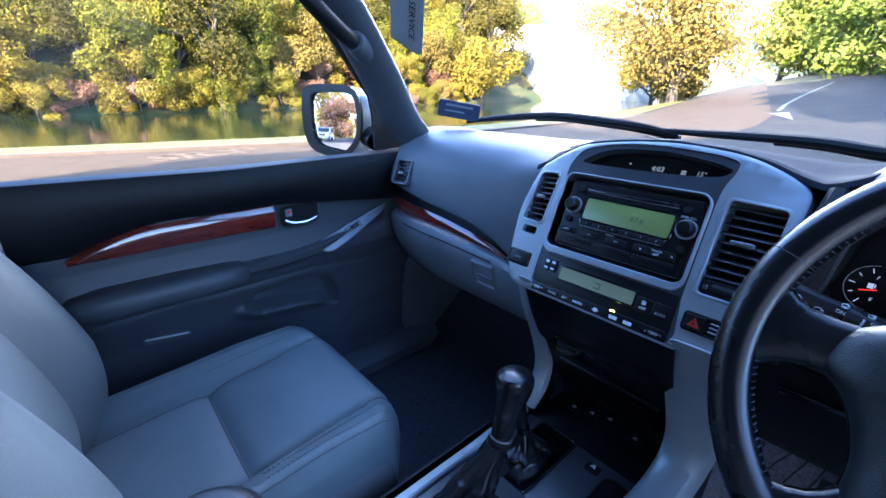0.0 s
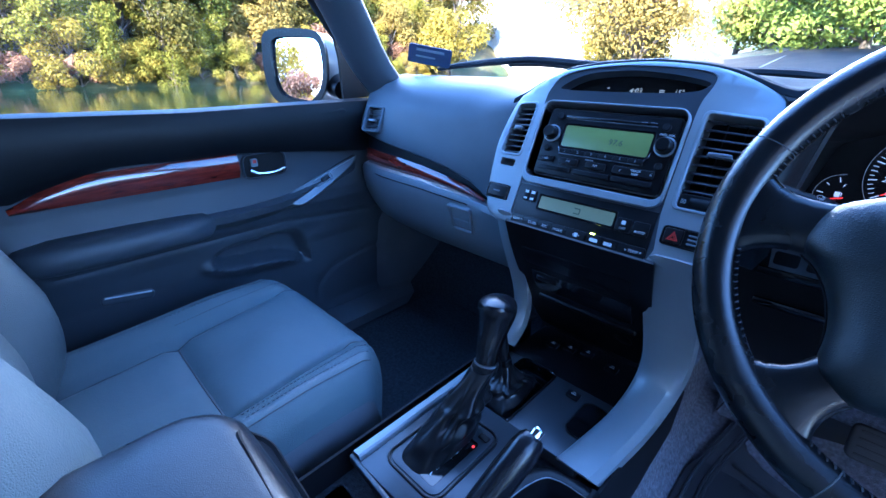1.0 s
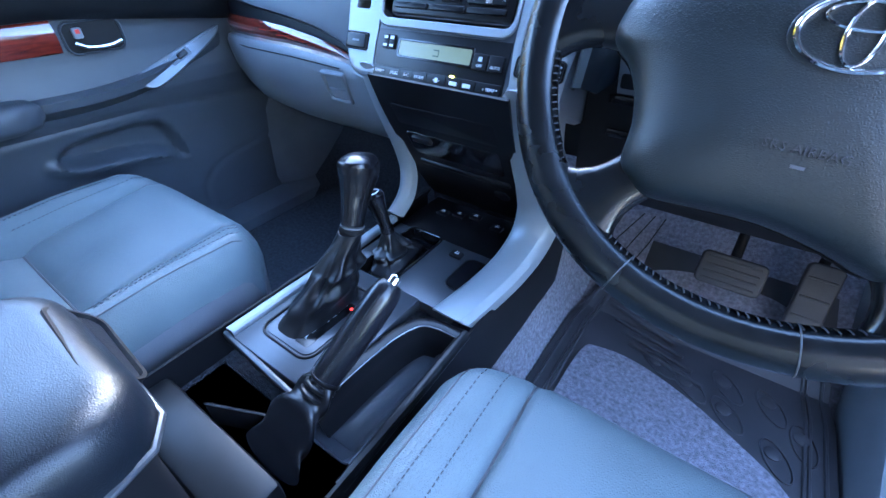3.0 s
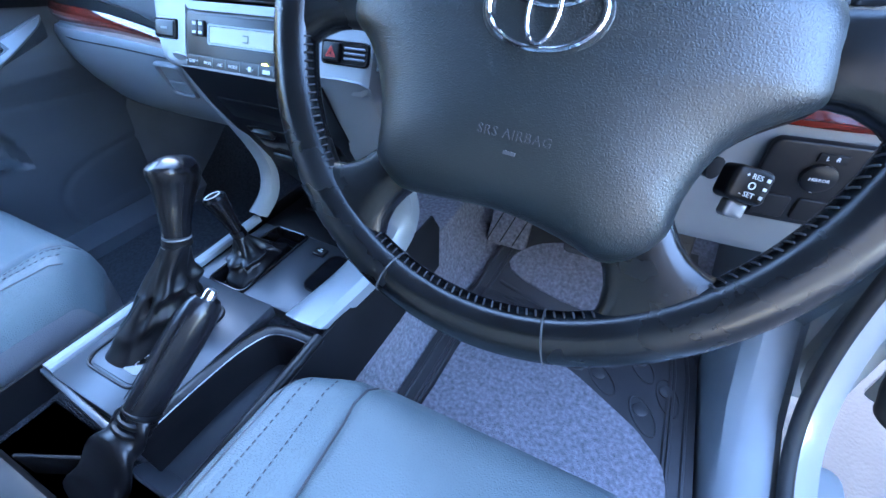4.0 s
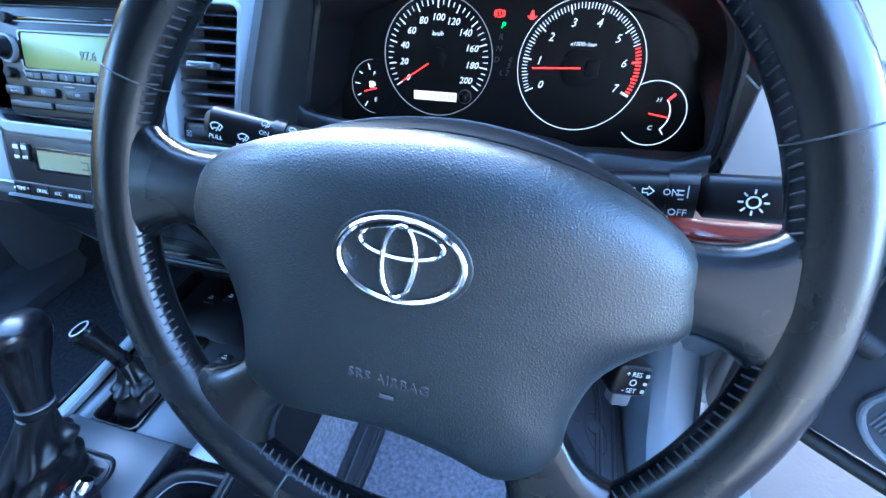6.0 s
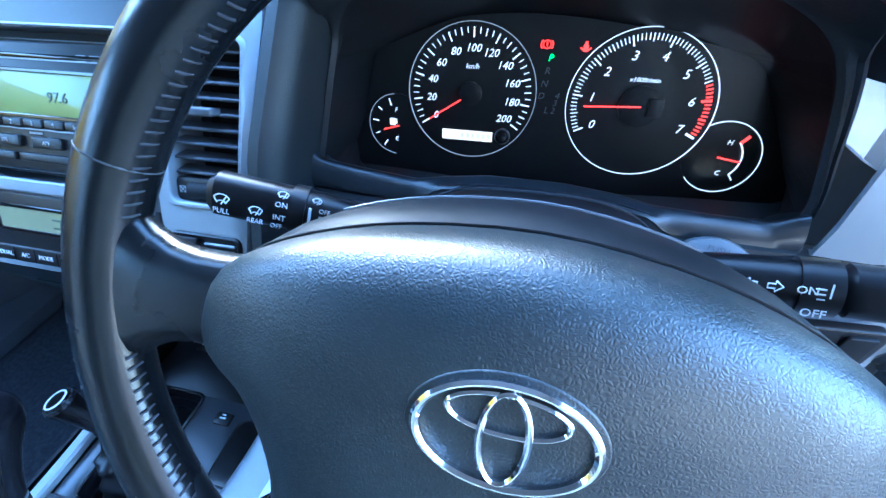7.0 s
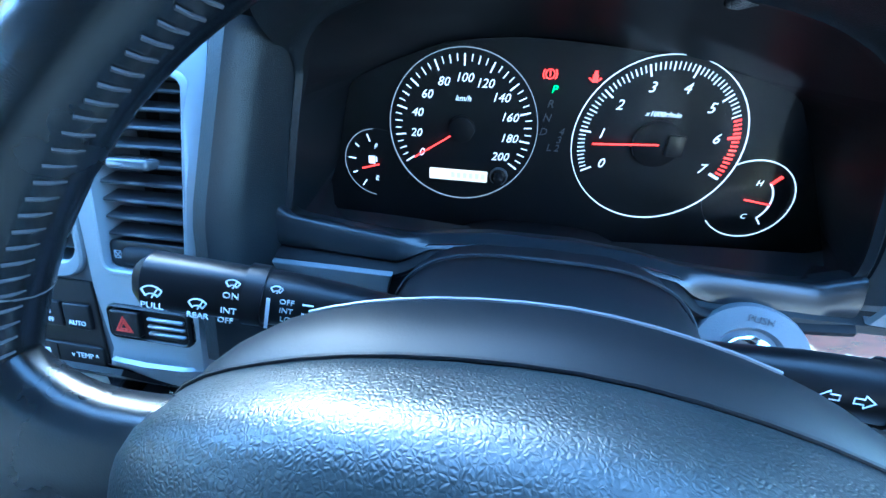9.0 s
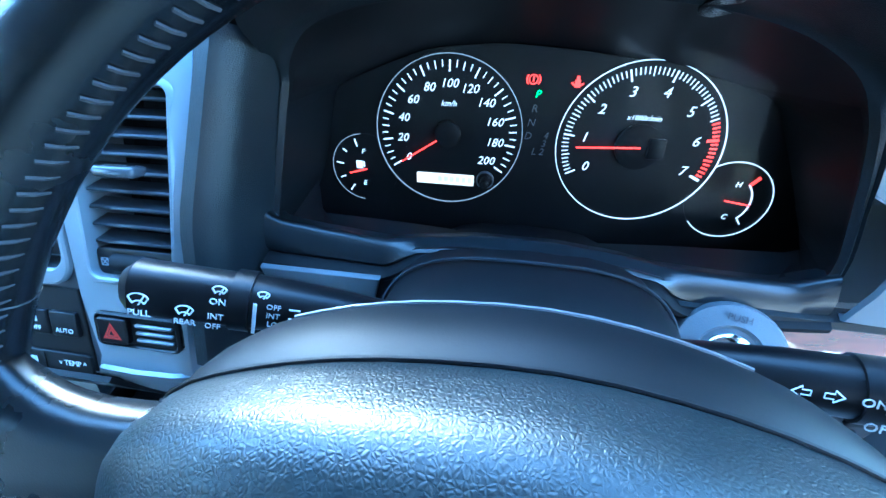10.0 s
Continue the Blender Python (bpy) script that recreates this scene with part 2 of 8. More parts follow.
def inset(poly, d):
    """Moves a counter-clockwise outline inwards by d."""
    out = []
    n = len(poly)
    for i in range(n):
        p0, p1, p2 = Vector(poly[i - 1]), Vector(poly[i]), Vector(poly[(i + 1) % n])
        e1, e2 = (p1 - p0).normalized(), (p2 - p1).normalized()
        n1, n2 = Vector((-e1.y, e1.x)), Vector((-e2.y, e2.x))
        k = (n1 + n2)
        k = k / max(k.length_squared, 0.3) * 2
        out.append(tuple(p1 + k * d))
    return out


def rings(bm, loops, close=True, cap0=False, cap1=False):
    vs = [[bm.verts.new(p) for p in loop] for loop in loops]
    for a, b in zip(vs, vs[1:]):
        n = len(a)
        for i in range(n if close else n - 1):
            j = (i + 1) % n
            bm.faces.new((a[i], a[j], b[j], b[i]))
    if cap0:
        bm.faces.new(vs[0][::-1])
    if cap1:
        bm.faces.new(vs[-1])
    return bm


def slab(outline, m, depth, round_=0.0, bm=None, steps=3, back=True):
    """An outline in the plane m raised by depth, its front edge rounded by round_."""
    bm = bm or bmesh.new()
    loops = []
    if back:
        loops.append([m @ Vector((x, y, 0)) for x, y in outline])
    if round_ > 0:
        for i in range(steps + 1):
            a = math.pi / 2 * i / steps
            o = inset(outline, round_ * (1 - math.cos(a)))
            loops.append([m @ Vector((x, y, depth - round_ + round_ * math.sin(a))) for x, y in o])
    else:
        loops.append([m @ Vector((x, y, depth)) for x, y in outline])
    return rings(bm, loops, True, back, True)


def hoop(outer, inner, m, depth, round_=0.001, bm=None, z0=0.0):
    """A flat ring between two outlines of the same count, raised by depth."""
    bm = bm or bmesh.new()
    put = lambda o, z: [m @ Vector((x, y, z)) for x, y in o]
    loops = [put(outer, z0), put(outer, depth - round_), put(inset(outer, round_), depth), put(inset(inner, -round_), depth), put(inner, depth - round_), put(inner, z0)]
    loops.append(loops[0])
    vs = [[bm.verts.new(p) for p in loop] for loop in loops[:-1]]
    vs.append(vs[0])
    for a, b in zip(vs, vs[1:]):
        n = len(a)
        for i in range(n):
            j = (i + 1) % n
            bm.faces.new((a[i], a[j], b[j], b[i]))
    return bm


def box(sx, sy, sz, m, bev=0.0, seg=2, bm=None):
    bm = bm or bmesh.new()
    made = bmesh.ops.create_cube(bm, size=1.0, matrix=m @ Matrix.Diagonal((sx, sy, sz, 1)))["verts"]
    if bev:
        edges = list({e for v in made for e in v.link_edges})
        bmesh.ops.bevel(bm, geom=edges, offset=bev, segments=seg, profile=0.5, affect="EDGES")
    return bm


def tube(points, radius, n=12, bm=None, cap=True, squash=1.0, up=(0, 0, 1), close=False):
    """A sweep of a round section along points; radius is a number or one for each point."""
    bm = bm or bmesh.new()
    pts = [Vector(p) for p in points]
    k = len(pts)
    rad = radius if isinstance(radius, (list, tuple)) else [radius] * k
    loops = []
    for i, p in enumerate(pts):
        a, b = (pts[i - 1], pts[(i + 1) % k]) if close else (pts[max(i - 1, 0)], pts[min(i + 1, k - 1)])
        t = (b - a).normalized()
        s = t.cross(Vector(up))
        s = s.normalized() if s.length > 1e-4 else t.orthogonal().normalized()
        u = s.cross(t)
        loops.append([p + rad[i] * (math.cos(q) * s + squash * math.sin(q) * u) for q in (2 * math.pi * j / n for j in range(n))])
    if close:
        vs = [[bm.verts.new(p) for p in loop] for loop in loops]
        for i in range(k):
            a, b = vs[i], vs[(i + 1) % k]
            for j in range(n):
                bm.faces.new((a[j], a[(j + 1) % n], b[(j + 1) % n], b[j]))
        return bm
    return rings(bm, loops, True, cap, cap)


def lathe(profile, m, n=24, bm=None):
    """profile: (radius, height) along m's z."""
    bm = bm or bmesh.new()
    loops = [[m @ Vector((r * math.cos(2 * math.pi * i / n), r * math.sin(2 * math.pi * i / n), z)) for i in range(n)] for r, z in profile]
    return rings(bm, loops, True, profile[0][0] > 1e-4, profile[-1][0] > 1e-4)


def curve(points, steps=8, close=False):
    """A smooth line through points (Catmull-Rom)."""
    pts = [Vector(p) for p in points]
    k = len(pts)
    out = []
    for i in range(k if close else k - 1):
        p1, p2 = pts[i], pts[(i + 1) % k]
        p0 = pts[i - 1] if close or i > 0 else p1 * 2 - p2
        p3 = pts[(i + 2) % k] if close or i + 2 < k else p2 * 2 - p1
        for s in range(steps):
            t = s / steps
            out.append(0.5 * (2 * p1 + (p2 - p0) * t + (2 * p0 - 5 * p1 + 4 * p2 - p3) * t * t + (3 * p1 - p0 - 3 * p2 + p3) * t ** 3))
    if not close:
        out.append(pts[-1])
    return out


def smooth2(points, steps=6):
    return [(p.x, p.y) for p in curve([(x, y, 0) for x, y in points], steps, True)]


def sheet(rows, thick=0.0, bm=None):
    """A surface through rows of points; with thick, a plate that has a back."""
    bm = bm or bmesh.new()
    vs = [[bm.verts.new(p) for p in row] for row in rows]
    faces = []
    for a, b in zip(vs, vs[1:]):
        for i in range(len(a) - 1):
            faces.append(bm.faces.new((a[i], a[i + 1], b[i + 1], b[i])))
    if thick:
        bm.normal_update()
        back = [[bm.verts.new(v.co - v.normal * thick) for v in row] for row in vs]
        for a, b in zip(back, back[1:]):
            for i in range(len(a) - 1):
                bm.faces.new((a[i], b[i], b[i + 1], a[i + 1]))
        rim = [(r, 0) for r in range(len(vs))] + [(len(vs) - 1, c) for c in range(1, len(vs[0]))]
        rim += [(r, len(vs[0]) - 1) for r in range(len(vs) - 2, -1, -1)] + [(0, c) for c in range(len(vs[0]) - 2, 0, -1)]
        for (r, c), (r2, c2) in zip(rim, rim[1:] + rim[:1]):
            bm.faces.new((vs[r][c], vs[r2][c2], back[r2][c2], back[r][c]))
    return bm


def words(text, size, m, material, parent, name="lettering", shear=0.0, align="CENTER", thick=0.0002, spacing=1.0):
    cu = bpy.data.curves.new("words", "FONT")
    cu.body, cu.size, cu.shear, cu.align_x, cu.align_y = text, size, shear, align, "CENTER"
    cu.extrude, cu.resolution_u, cu.space_character = thick, 2, spacing
    ob = new("words", cu)
    bpy.context.view_layer.update()
    me = bpy.data.meshes.new_from_object(ob)
    bpy.data.objects.remove(ob)
    bpy.data.curves.remove(cu)
    me.transform(Matrix.Translation(-BASE[parent]) @ m)
    me.materials.clear()
    me.materials.append(material)
    o = new(name, me)
    o.parent = parent
    BASE[o] = BASE[parent]
    return o


def bars(spots, m, material, parent, name="marking", lift=0.0006):
    """Small raised bars (x, y, width, height), each a part of its own."""
    for x, y, w, h in spots:
        part(name, box(w, h, lift, m @ Matrix.Translation((x, y, lift / 2))), material, parent, smooth=False)


def off(x, y, z=0.0):
    return Matrix.Translation((x, y, z))


def turn(deg):
    return Matrix.Rotation(radians(deg), 4, "Z")


from mathutils import geometry


def inside(p, loop):
    hit = False
    for i in range(len(loop)):
        (x0, y0), (x1, y1) = loop[i - 1], loop[i]
        if (y0 > p[1]) != (y1 > p[1]) and p[0] < x0 + (p[1] - y0) * (x1 - x0) / (y1 - y0):
            hit = not hit
    return hit



def filled(outer, holes, m, z=0.0, bm=None, grid=0.0):
    """A flat plate inside an outline, with holes left open."""
    bm = bm or bmesh.new()
    pts, edges = [], []
    for loop in (outer, *holes):
        k = len(pts)
        pts += [Vector(p) for p in loop]
        edges += [(k + i, k + (i + 1) % len(loop)) for i in range(len(loop))]
    if grid:
        xs, ys = [p[0] for p in outer], [p[1] for p in outer]
        for i in range(int((max(xs) - min(xs)) / grid)):
            for j in range(int((max(ys) - min(ys)) / grid)):
                p = Vector((min(xs) + (i + 0.5) * grid, min(ys) + (j + 0.5) * grid))
                if inside(p, outer) and not any(inside(p, h) for h in holes):
                    pts.append(p)
    v2, _, tris, *_ = geometry.delaunay_2d_cdt(pts, edges, [], 0, 1e-6)
    vs = [bm.verts.new(m @ Vector((p.x, p.y, z))) for p in v2]
    for tri in tris:
        c = sum((v2[i] for i in tri), Vector((0, 0))) / 3
        if inside(c, outer) and not any(inside(c, h) for h in holes):
            bm.faces.new([vs[i] for i in tri])
    bmesh.ops.delete(bm, geom=[v for v in vs if not v.link_faces], context="VERTS")
    return bm


# ---- the cabin's shell ----
FLOOR = 0.635


def cabin_shell():
    # floor with the tunnel's carpeted flanks, firewall, roof, rear wall, right-hand sill
    ys = [-1.4, -0.5, 0.0, 0.30, 0.36, 0.48, 0.62]
    up = [0, 0, 0, 0.0, 0.0, 0.096, 0.22]
    # the passenger half takes the carpet colour darkened for shade
    for nm, xs, zs, material, label in (("floor", [0.0, 0.14, 0.16, 0.19, 0.66], [0.80, 0.80, 0.70, FLOOR, FLOOR], "carpet", "grey carpeted driver's footwell and tunnel flank"),
                                        ("floor_passenger", [-0.76, -0.22, -0.19, -0.15, 0.0], [FLOOR, FLOOR, 0.70, 0.80, 0.80], "carpet_dark_shaded", "carpeted passenger footwell and tunnel flank, coloured dark for its shade")):
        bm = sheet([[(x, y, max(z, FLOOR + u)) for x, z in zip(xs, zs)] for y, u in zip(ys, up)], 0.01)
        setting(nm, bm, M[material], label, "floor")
    bm = box(1.52, 0.03, 0.75, pose(0, 0.63, 0.895))
    setting("wall_front", bm, M["black_matt"], "dark firewall behind the dashboard", "wall")
    bm = box(1.5, 0.04, 0.75, pose(0, -1.45, 0.95))
    setting("wall_rear", bm, M["dash"], "grey rear seat wall behind the front seats", "wall")
    rows = []
    for y, z in ((0.02, 1.70), (-0.2, 1.76), (-0.7, 1.80), (-1.5, 1.79), (-2.4, 1.75), (-2.5, 1.5), (-2.5, 0.7)):
        rows.append([(x, y, z - 0.05 * (abs(x) / 0.72) ** 3) for x in (-0.72, -0.6, -0.3, 0, 0.3, 0.6, 0.72)])
    setting("ceiling", sheet(rows, 0.03), M["roof"], "pale cloth headliner", "ceiling")
    # rear side panels with their window openings
    for s, nm in ((-1, "wall_left"), (1, "wall_right")):
        bm = box(0.05, 1.75, 0.66, pose(s * 0.75, -1.62, 0.93))
        box(0.05, 1.75, 0.14, pose(s * 0.73, -1.62, 1.72), bm=bm)
        box(0.05, 1.0, 0.44, pose(s * 0.74, -1.98, 1.45), bm=bm)
        box(0.05, 0.14, 0.44, pose(s * 0.74, -0.72, 1.45), bm=bm)
        setting(nm, bm, M["dash"], "grey trimmed rear side of the cabin with window openings", "wall")


def dashboard():
    t = thing("dashboard", (0, 0.3, 1.1), "grey soft plastic dashboard with red wood trim", "dashboard")
    # upper pad on the passenger's side: rolls from the windscreen down over the wood trim
    def bow(x):
        return 0.030 * max(0.0, (-0.46 - x) / 0.2) ** 2
    def line(x, ys):
        return float(np.interp(x, (-0.67, -0.61, -0.51, -0.42, -0.335, -0.275, -0.235, -0.15), ys))
    edge = lambda x: line(x, (1.190, 1.185, 1.175, 1.166, 1.154, 1.138, 1.116, 1.085))
    wtop = lambda x: line(x, (1.153, 1.153, 1.153, 1.147, 1.136, 1.124, 1.110, 1.09))
    wbot = lambda x: line(x, (1.114, 1.117, 1.119, 1.118, 1.113, 1.109, 1.104, 1.09))
    rows, band = [], []
    for i in range(41):
        x = -0.668 + i / 40 * 0.490
        e = edge(x)
        b = bow(x)
        k = min(1.0, max(0.0, (x + 0.31) / 0.12))
        k = k * k * (3 - 2 * k)
        rows.append([(x, y + b + dy * k, z + dz * k) for y, z, dy, dz in ((0.50, 1.305, 0, 0), (0.44, 1.316, 0, 0), (0.36, 1.322, 0, 0.0), (0.30, 1.318, 0, 0.0), (0.264, 1.303, 0, 0.001), (0.238, 1.277, 0, 0.018), (0.222, 1.244, -0.002, 0.030), (0.213, e + 0.036, 0, 0.012), (0.206, e + 0.014, 0, 0), (0.206, e + 0.005, 0, 0), (0.212, e, 0, 0), (0.236, e - 0.004, 0, 0))])
        band.append([(x, 0.230 + b, e - 0.002), (x, 0.226 + b, (e + wtop(x)) / 2), (x, 0.224 + b, wtop(x) - 0.004)])
    part("upper_pad", sheet(rows, 0.004), M["dash"], t, "dark grey soft grained upper pad")
    part("shadow_gap", sheet(band, 0.003), M["black_matt"], t, "black recessed band below the pad")
    # the wood strip
    rows = []
    for i in range(33):
        x = -0.645 + i / 32 * 0.405
        a, c = wtop(x), wbot(x)
        rows.append([(x, 0.220 + bow(x) - 0.013 * math.sin(math.pi * (0.15 + 0.7 * k / 6)), a + (c - a) * k / 6) for k in range(7)])
    part("wood_trim", sheet(rows, 0.004), M["wood"], t, "glossy red burl wood strip")
    # glovebox and lower panel
    rows = []
    for i in range(31):
        x = -0.668 + i / 30 * 0.53
        c = wbot(x)
        rows.append([(x, y + bow(x), z) for y, z in ((0.224, c), (0.206, c - 0.004), (0.200, c - 0.014), (0.202, 1.075), (0.209, 1.045), (0.228, 1.005), (0.255, 0.965), (0.30, 0.935), (0.36, 0.925), (0.5, 0.925))])
    part("lower_panel", sheet(rows, 0.004), M["dash_low"], t, "light grey hard plastic glovebox panel")
    part("glovebox_seam", tube([(-0.636, 0.226, 1.098), (-0.55, 0.204, 1.1), (-0.40, 0.1975, 1.1), (-0.27, 0.1975, 1.095)], 0.0014, 6), M["black_matt"], t)
    # glovebox latch
    lm = plane_frame((-0.292, 0.2070, 1.058), (1, 0.0, 0), (0, -0.33, 1))
    latch = part("glovebox_latch", hoop(rrect(0.062, 0.062, 0.006), rrect(0.050, 0.050, 0.005), lm, 0.006, 0.002, z0=-0.012), M["dash_low"], t, "square glovebox latch")
    part("paddle", slab(rrect(0.048, 0.020, 0.004, cy=-0.012), lm @ off(0, 0, -0.004), 0.008, 0.003), M["dash_low"], latch)
    part("recess", slab(rrect(0.05, 0.05, 0.004), lm @ off(0, 0, -0.012), 0.002), M["black_matt"], latch)
    # driver's lower panel: black beside the column, light grey further out
    prof = [(0.212, 1.168), (0.200, 1.172), (0.190, 1.168), (0.186, 1.12), (0.190, 1.06), (0.200, 1.005), (0.215, 0.985), (0.30, 0.975), (0.5, 0.97)]
    for x0, x1, n, material, label in ((0.175, 0.466, 8, "black_matt", "black knee cover beside the steering column"), (0.468, 0.675, 8, "dash_low", "light grey plastic lower panel beside the wheel")):
        rows = []
        for i in range(n + 1):
            x = x0 + (x1 - x0) * i / n
            rows.append([(x, y + 0.02 * max(0, (x - 0.55) / 0.12) ** 2 + (0.006 if x0 < 0.2 else 0.0), z) for y, z in prof])
        part("driver_panel", sheet(rows, 0.004), M[material], t, label)
    for z, w in ((1.125, 0.085), (1.085, 0.075)):
        part("knee_slot", box(w, 0.004, 0.010, pose(0.245, 0.1905, z), 0.0015), M["gloss_black"], t)
    # wood on the driver's side
    rows = []
    for i in range(13):
        x = 0.522 + i * 0.0125
        k = min(1.0, (i + 0.6) / 2.0)
        rows.append([(x, 0.181 - 0.012 * math.sin(math.pi * j / 6) * k + 0.02 * max(0, (x - 0.55) / 0.12) ** 2, 1.177 - 0.044 * j / 6) for j in range(7)])
    part("wood_trim", sheet(rows, 0.004), M["wood"], t, "glossy red burl wood strip")
    # right end panel beside the cluster, with the outer vent's housing
    rows = []
    for x, dy in ((0.558, 0.0), (0.59, -0.002), (0.63, 0.003), (0.66, 0.03), (0.68, 0.06)):
        rows.append([(x, y + dy, z) for y, z in ((0.20, 1.322), (0.182, 1.30), (0.176, 1.27), (0.176, 1.21), (0.180, 1.185), (0.20, 1.172))])
    part("end_panel", sheet(rows, 0.004), M["silver"], t, "silver painted end panel beside the instruments")
    return t


def air_vent(name, m, w, h, slats, label, frame_mat, knob_at=0.3, wheel=False, radius=0.006, bend=None):
    """An air vent in the plane m: a box with slats, a sliding knob and a thumb wheel below."""
    t = thing(name, m.translation, label, "air vent", "dashboard air vents")
    bend = bend or (lambda b: b)
    put = lambda nm, b, ma, par, lab="": part(nm, bend(b), ma, par, lab)
    body = h
    put("housing", hoop(rrect(w + 0.008, body + 0.008, radius + 0.002), rrect(w, body, radius), m, 0.003, 0.001, z0=-0.035), frame_mat, t)
    put("duct", slab(rrect(w, body, radius), m @ off(0, 0, -0.036), 0.001), M["black_matt"], t, "dark duct")
    low = 0.018 if wheel else 0.0
    y0, span = -body / 2 + low, body - low
    for i in range(slats):
        y = y0 + span * (i + 0.5) / slats
        put("slat", box(w - 0.001, 0.0026, 0.013, m @ off(0, y, -0.010) @ Matrix.Rotation(radians(20), 4, "X"), 0.0009, 1), M["slat"], t)
    for x in (-0.18, 0.18):
        put("rear_vane", box(0.0015, span * 0.96, 0.010, m @ off(w * x, y0 + span / 2, -0.026)), M["black_matt"], t)
    if wheel:
        put("lower_plate", slab(rrect(w - 0.001, low, 0.004, 3, 0, -body / 2 + low / 2), m @ off(0, 0, -0.012), 0.009, 0.001), M["black"], t)
        tw = put("thumb_wheel", tube([m @ Vector((x * w * 0.26, -body / 2 + low * 0.48, -0.0045)) for x in (-1, 1)], 0.0065, 18), M["black_matt"], t, "ribbed thumb wheel")
        put("wheel_mark", box(0.0028, 0.005, 0.0004, m @ off(w * 0.17, -body / 2 + low * 0.48, 0.0022)), M["mark"], tw)
        f = m @ off(-w * 0.39, -body / 2 + low * 0.48, -0.0029)
        put("closed_mark", hoop(rrect(0.0052, 0.0052, 0.0003, 1), rrect(0.0042, 0.0042, 0.0002, 1), f, 0.0004, 0.0001), M["mark_soft"], t)
        for a in (45, -45):
            put("closed_mark", box(0.0056, 0.0006, 0.0004, f @ turn(a) @ off(0, 0, 0.0002)), M["mark_soft"], t)
        for k in (-1, 0, 1):
            put("open_mark", box(0.0052, 0.0007, 0.0004, m @ off(w * 0.40, -body / 2 + low * 0.48 + 0.0016 * k, -0.0027)), M["mark_soft"], t)
    k = y0 + span * (round(slats * knob_at) + 0.5) / slats
    put("knob", box(w * 0.46, 0.0068, 0.012, m @ off(-w * 0.02, k, -0.001), 0.0024, 3), M["knob_grey"], t, "glossy grey sliding knob")
    return t


VENT_R, VENT_L = (0.1385, 0.0215), (-0.1455, 0.0355)
STACK = plane_frame((0, 0.1595, 1.225), (1, 0, 0), (0, math.sin(radians(24.5)), math.cos(radians(24.5))))
STACK_INV = STACK.inverted()


def wrap(bm):
    """Bends the fascia's upper outer corners back round the dashboard."""
    for v in bm.verts:
        p = STACK_INV @ v.co
        k = min(1.0, max(0.0, (abs(p.x) - 0.10) / 0.07)) * min(1.3, max(0.0, (p.y - 0.005) / 0.075)) ** 1.3
        v.co = v.co - STACK.col[2].to_3d() * 0.016 * k
    return bm


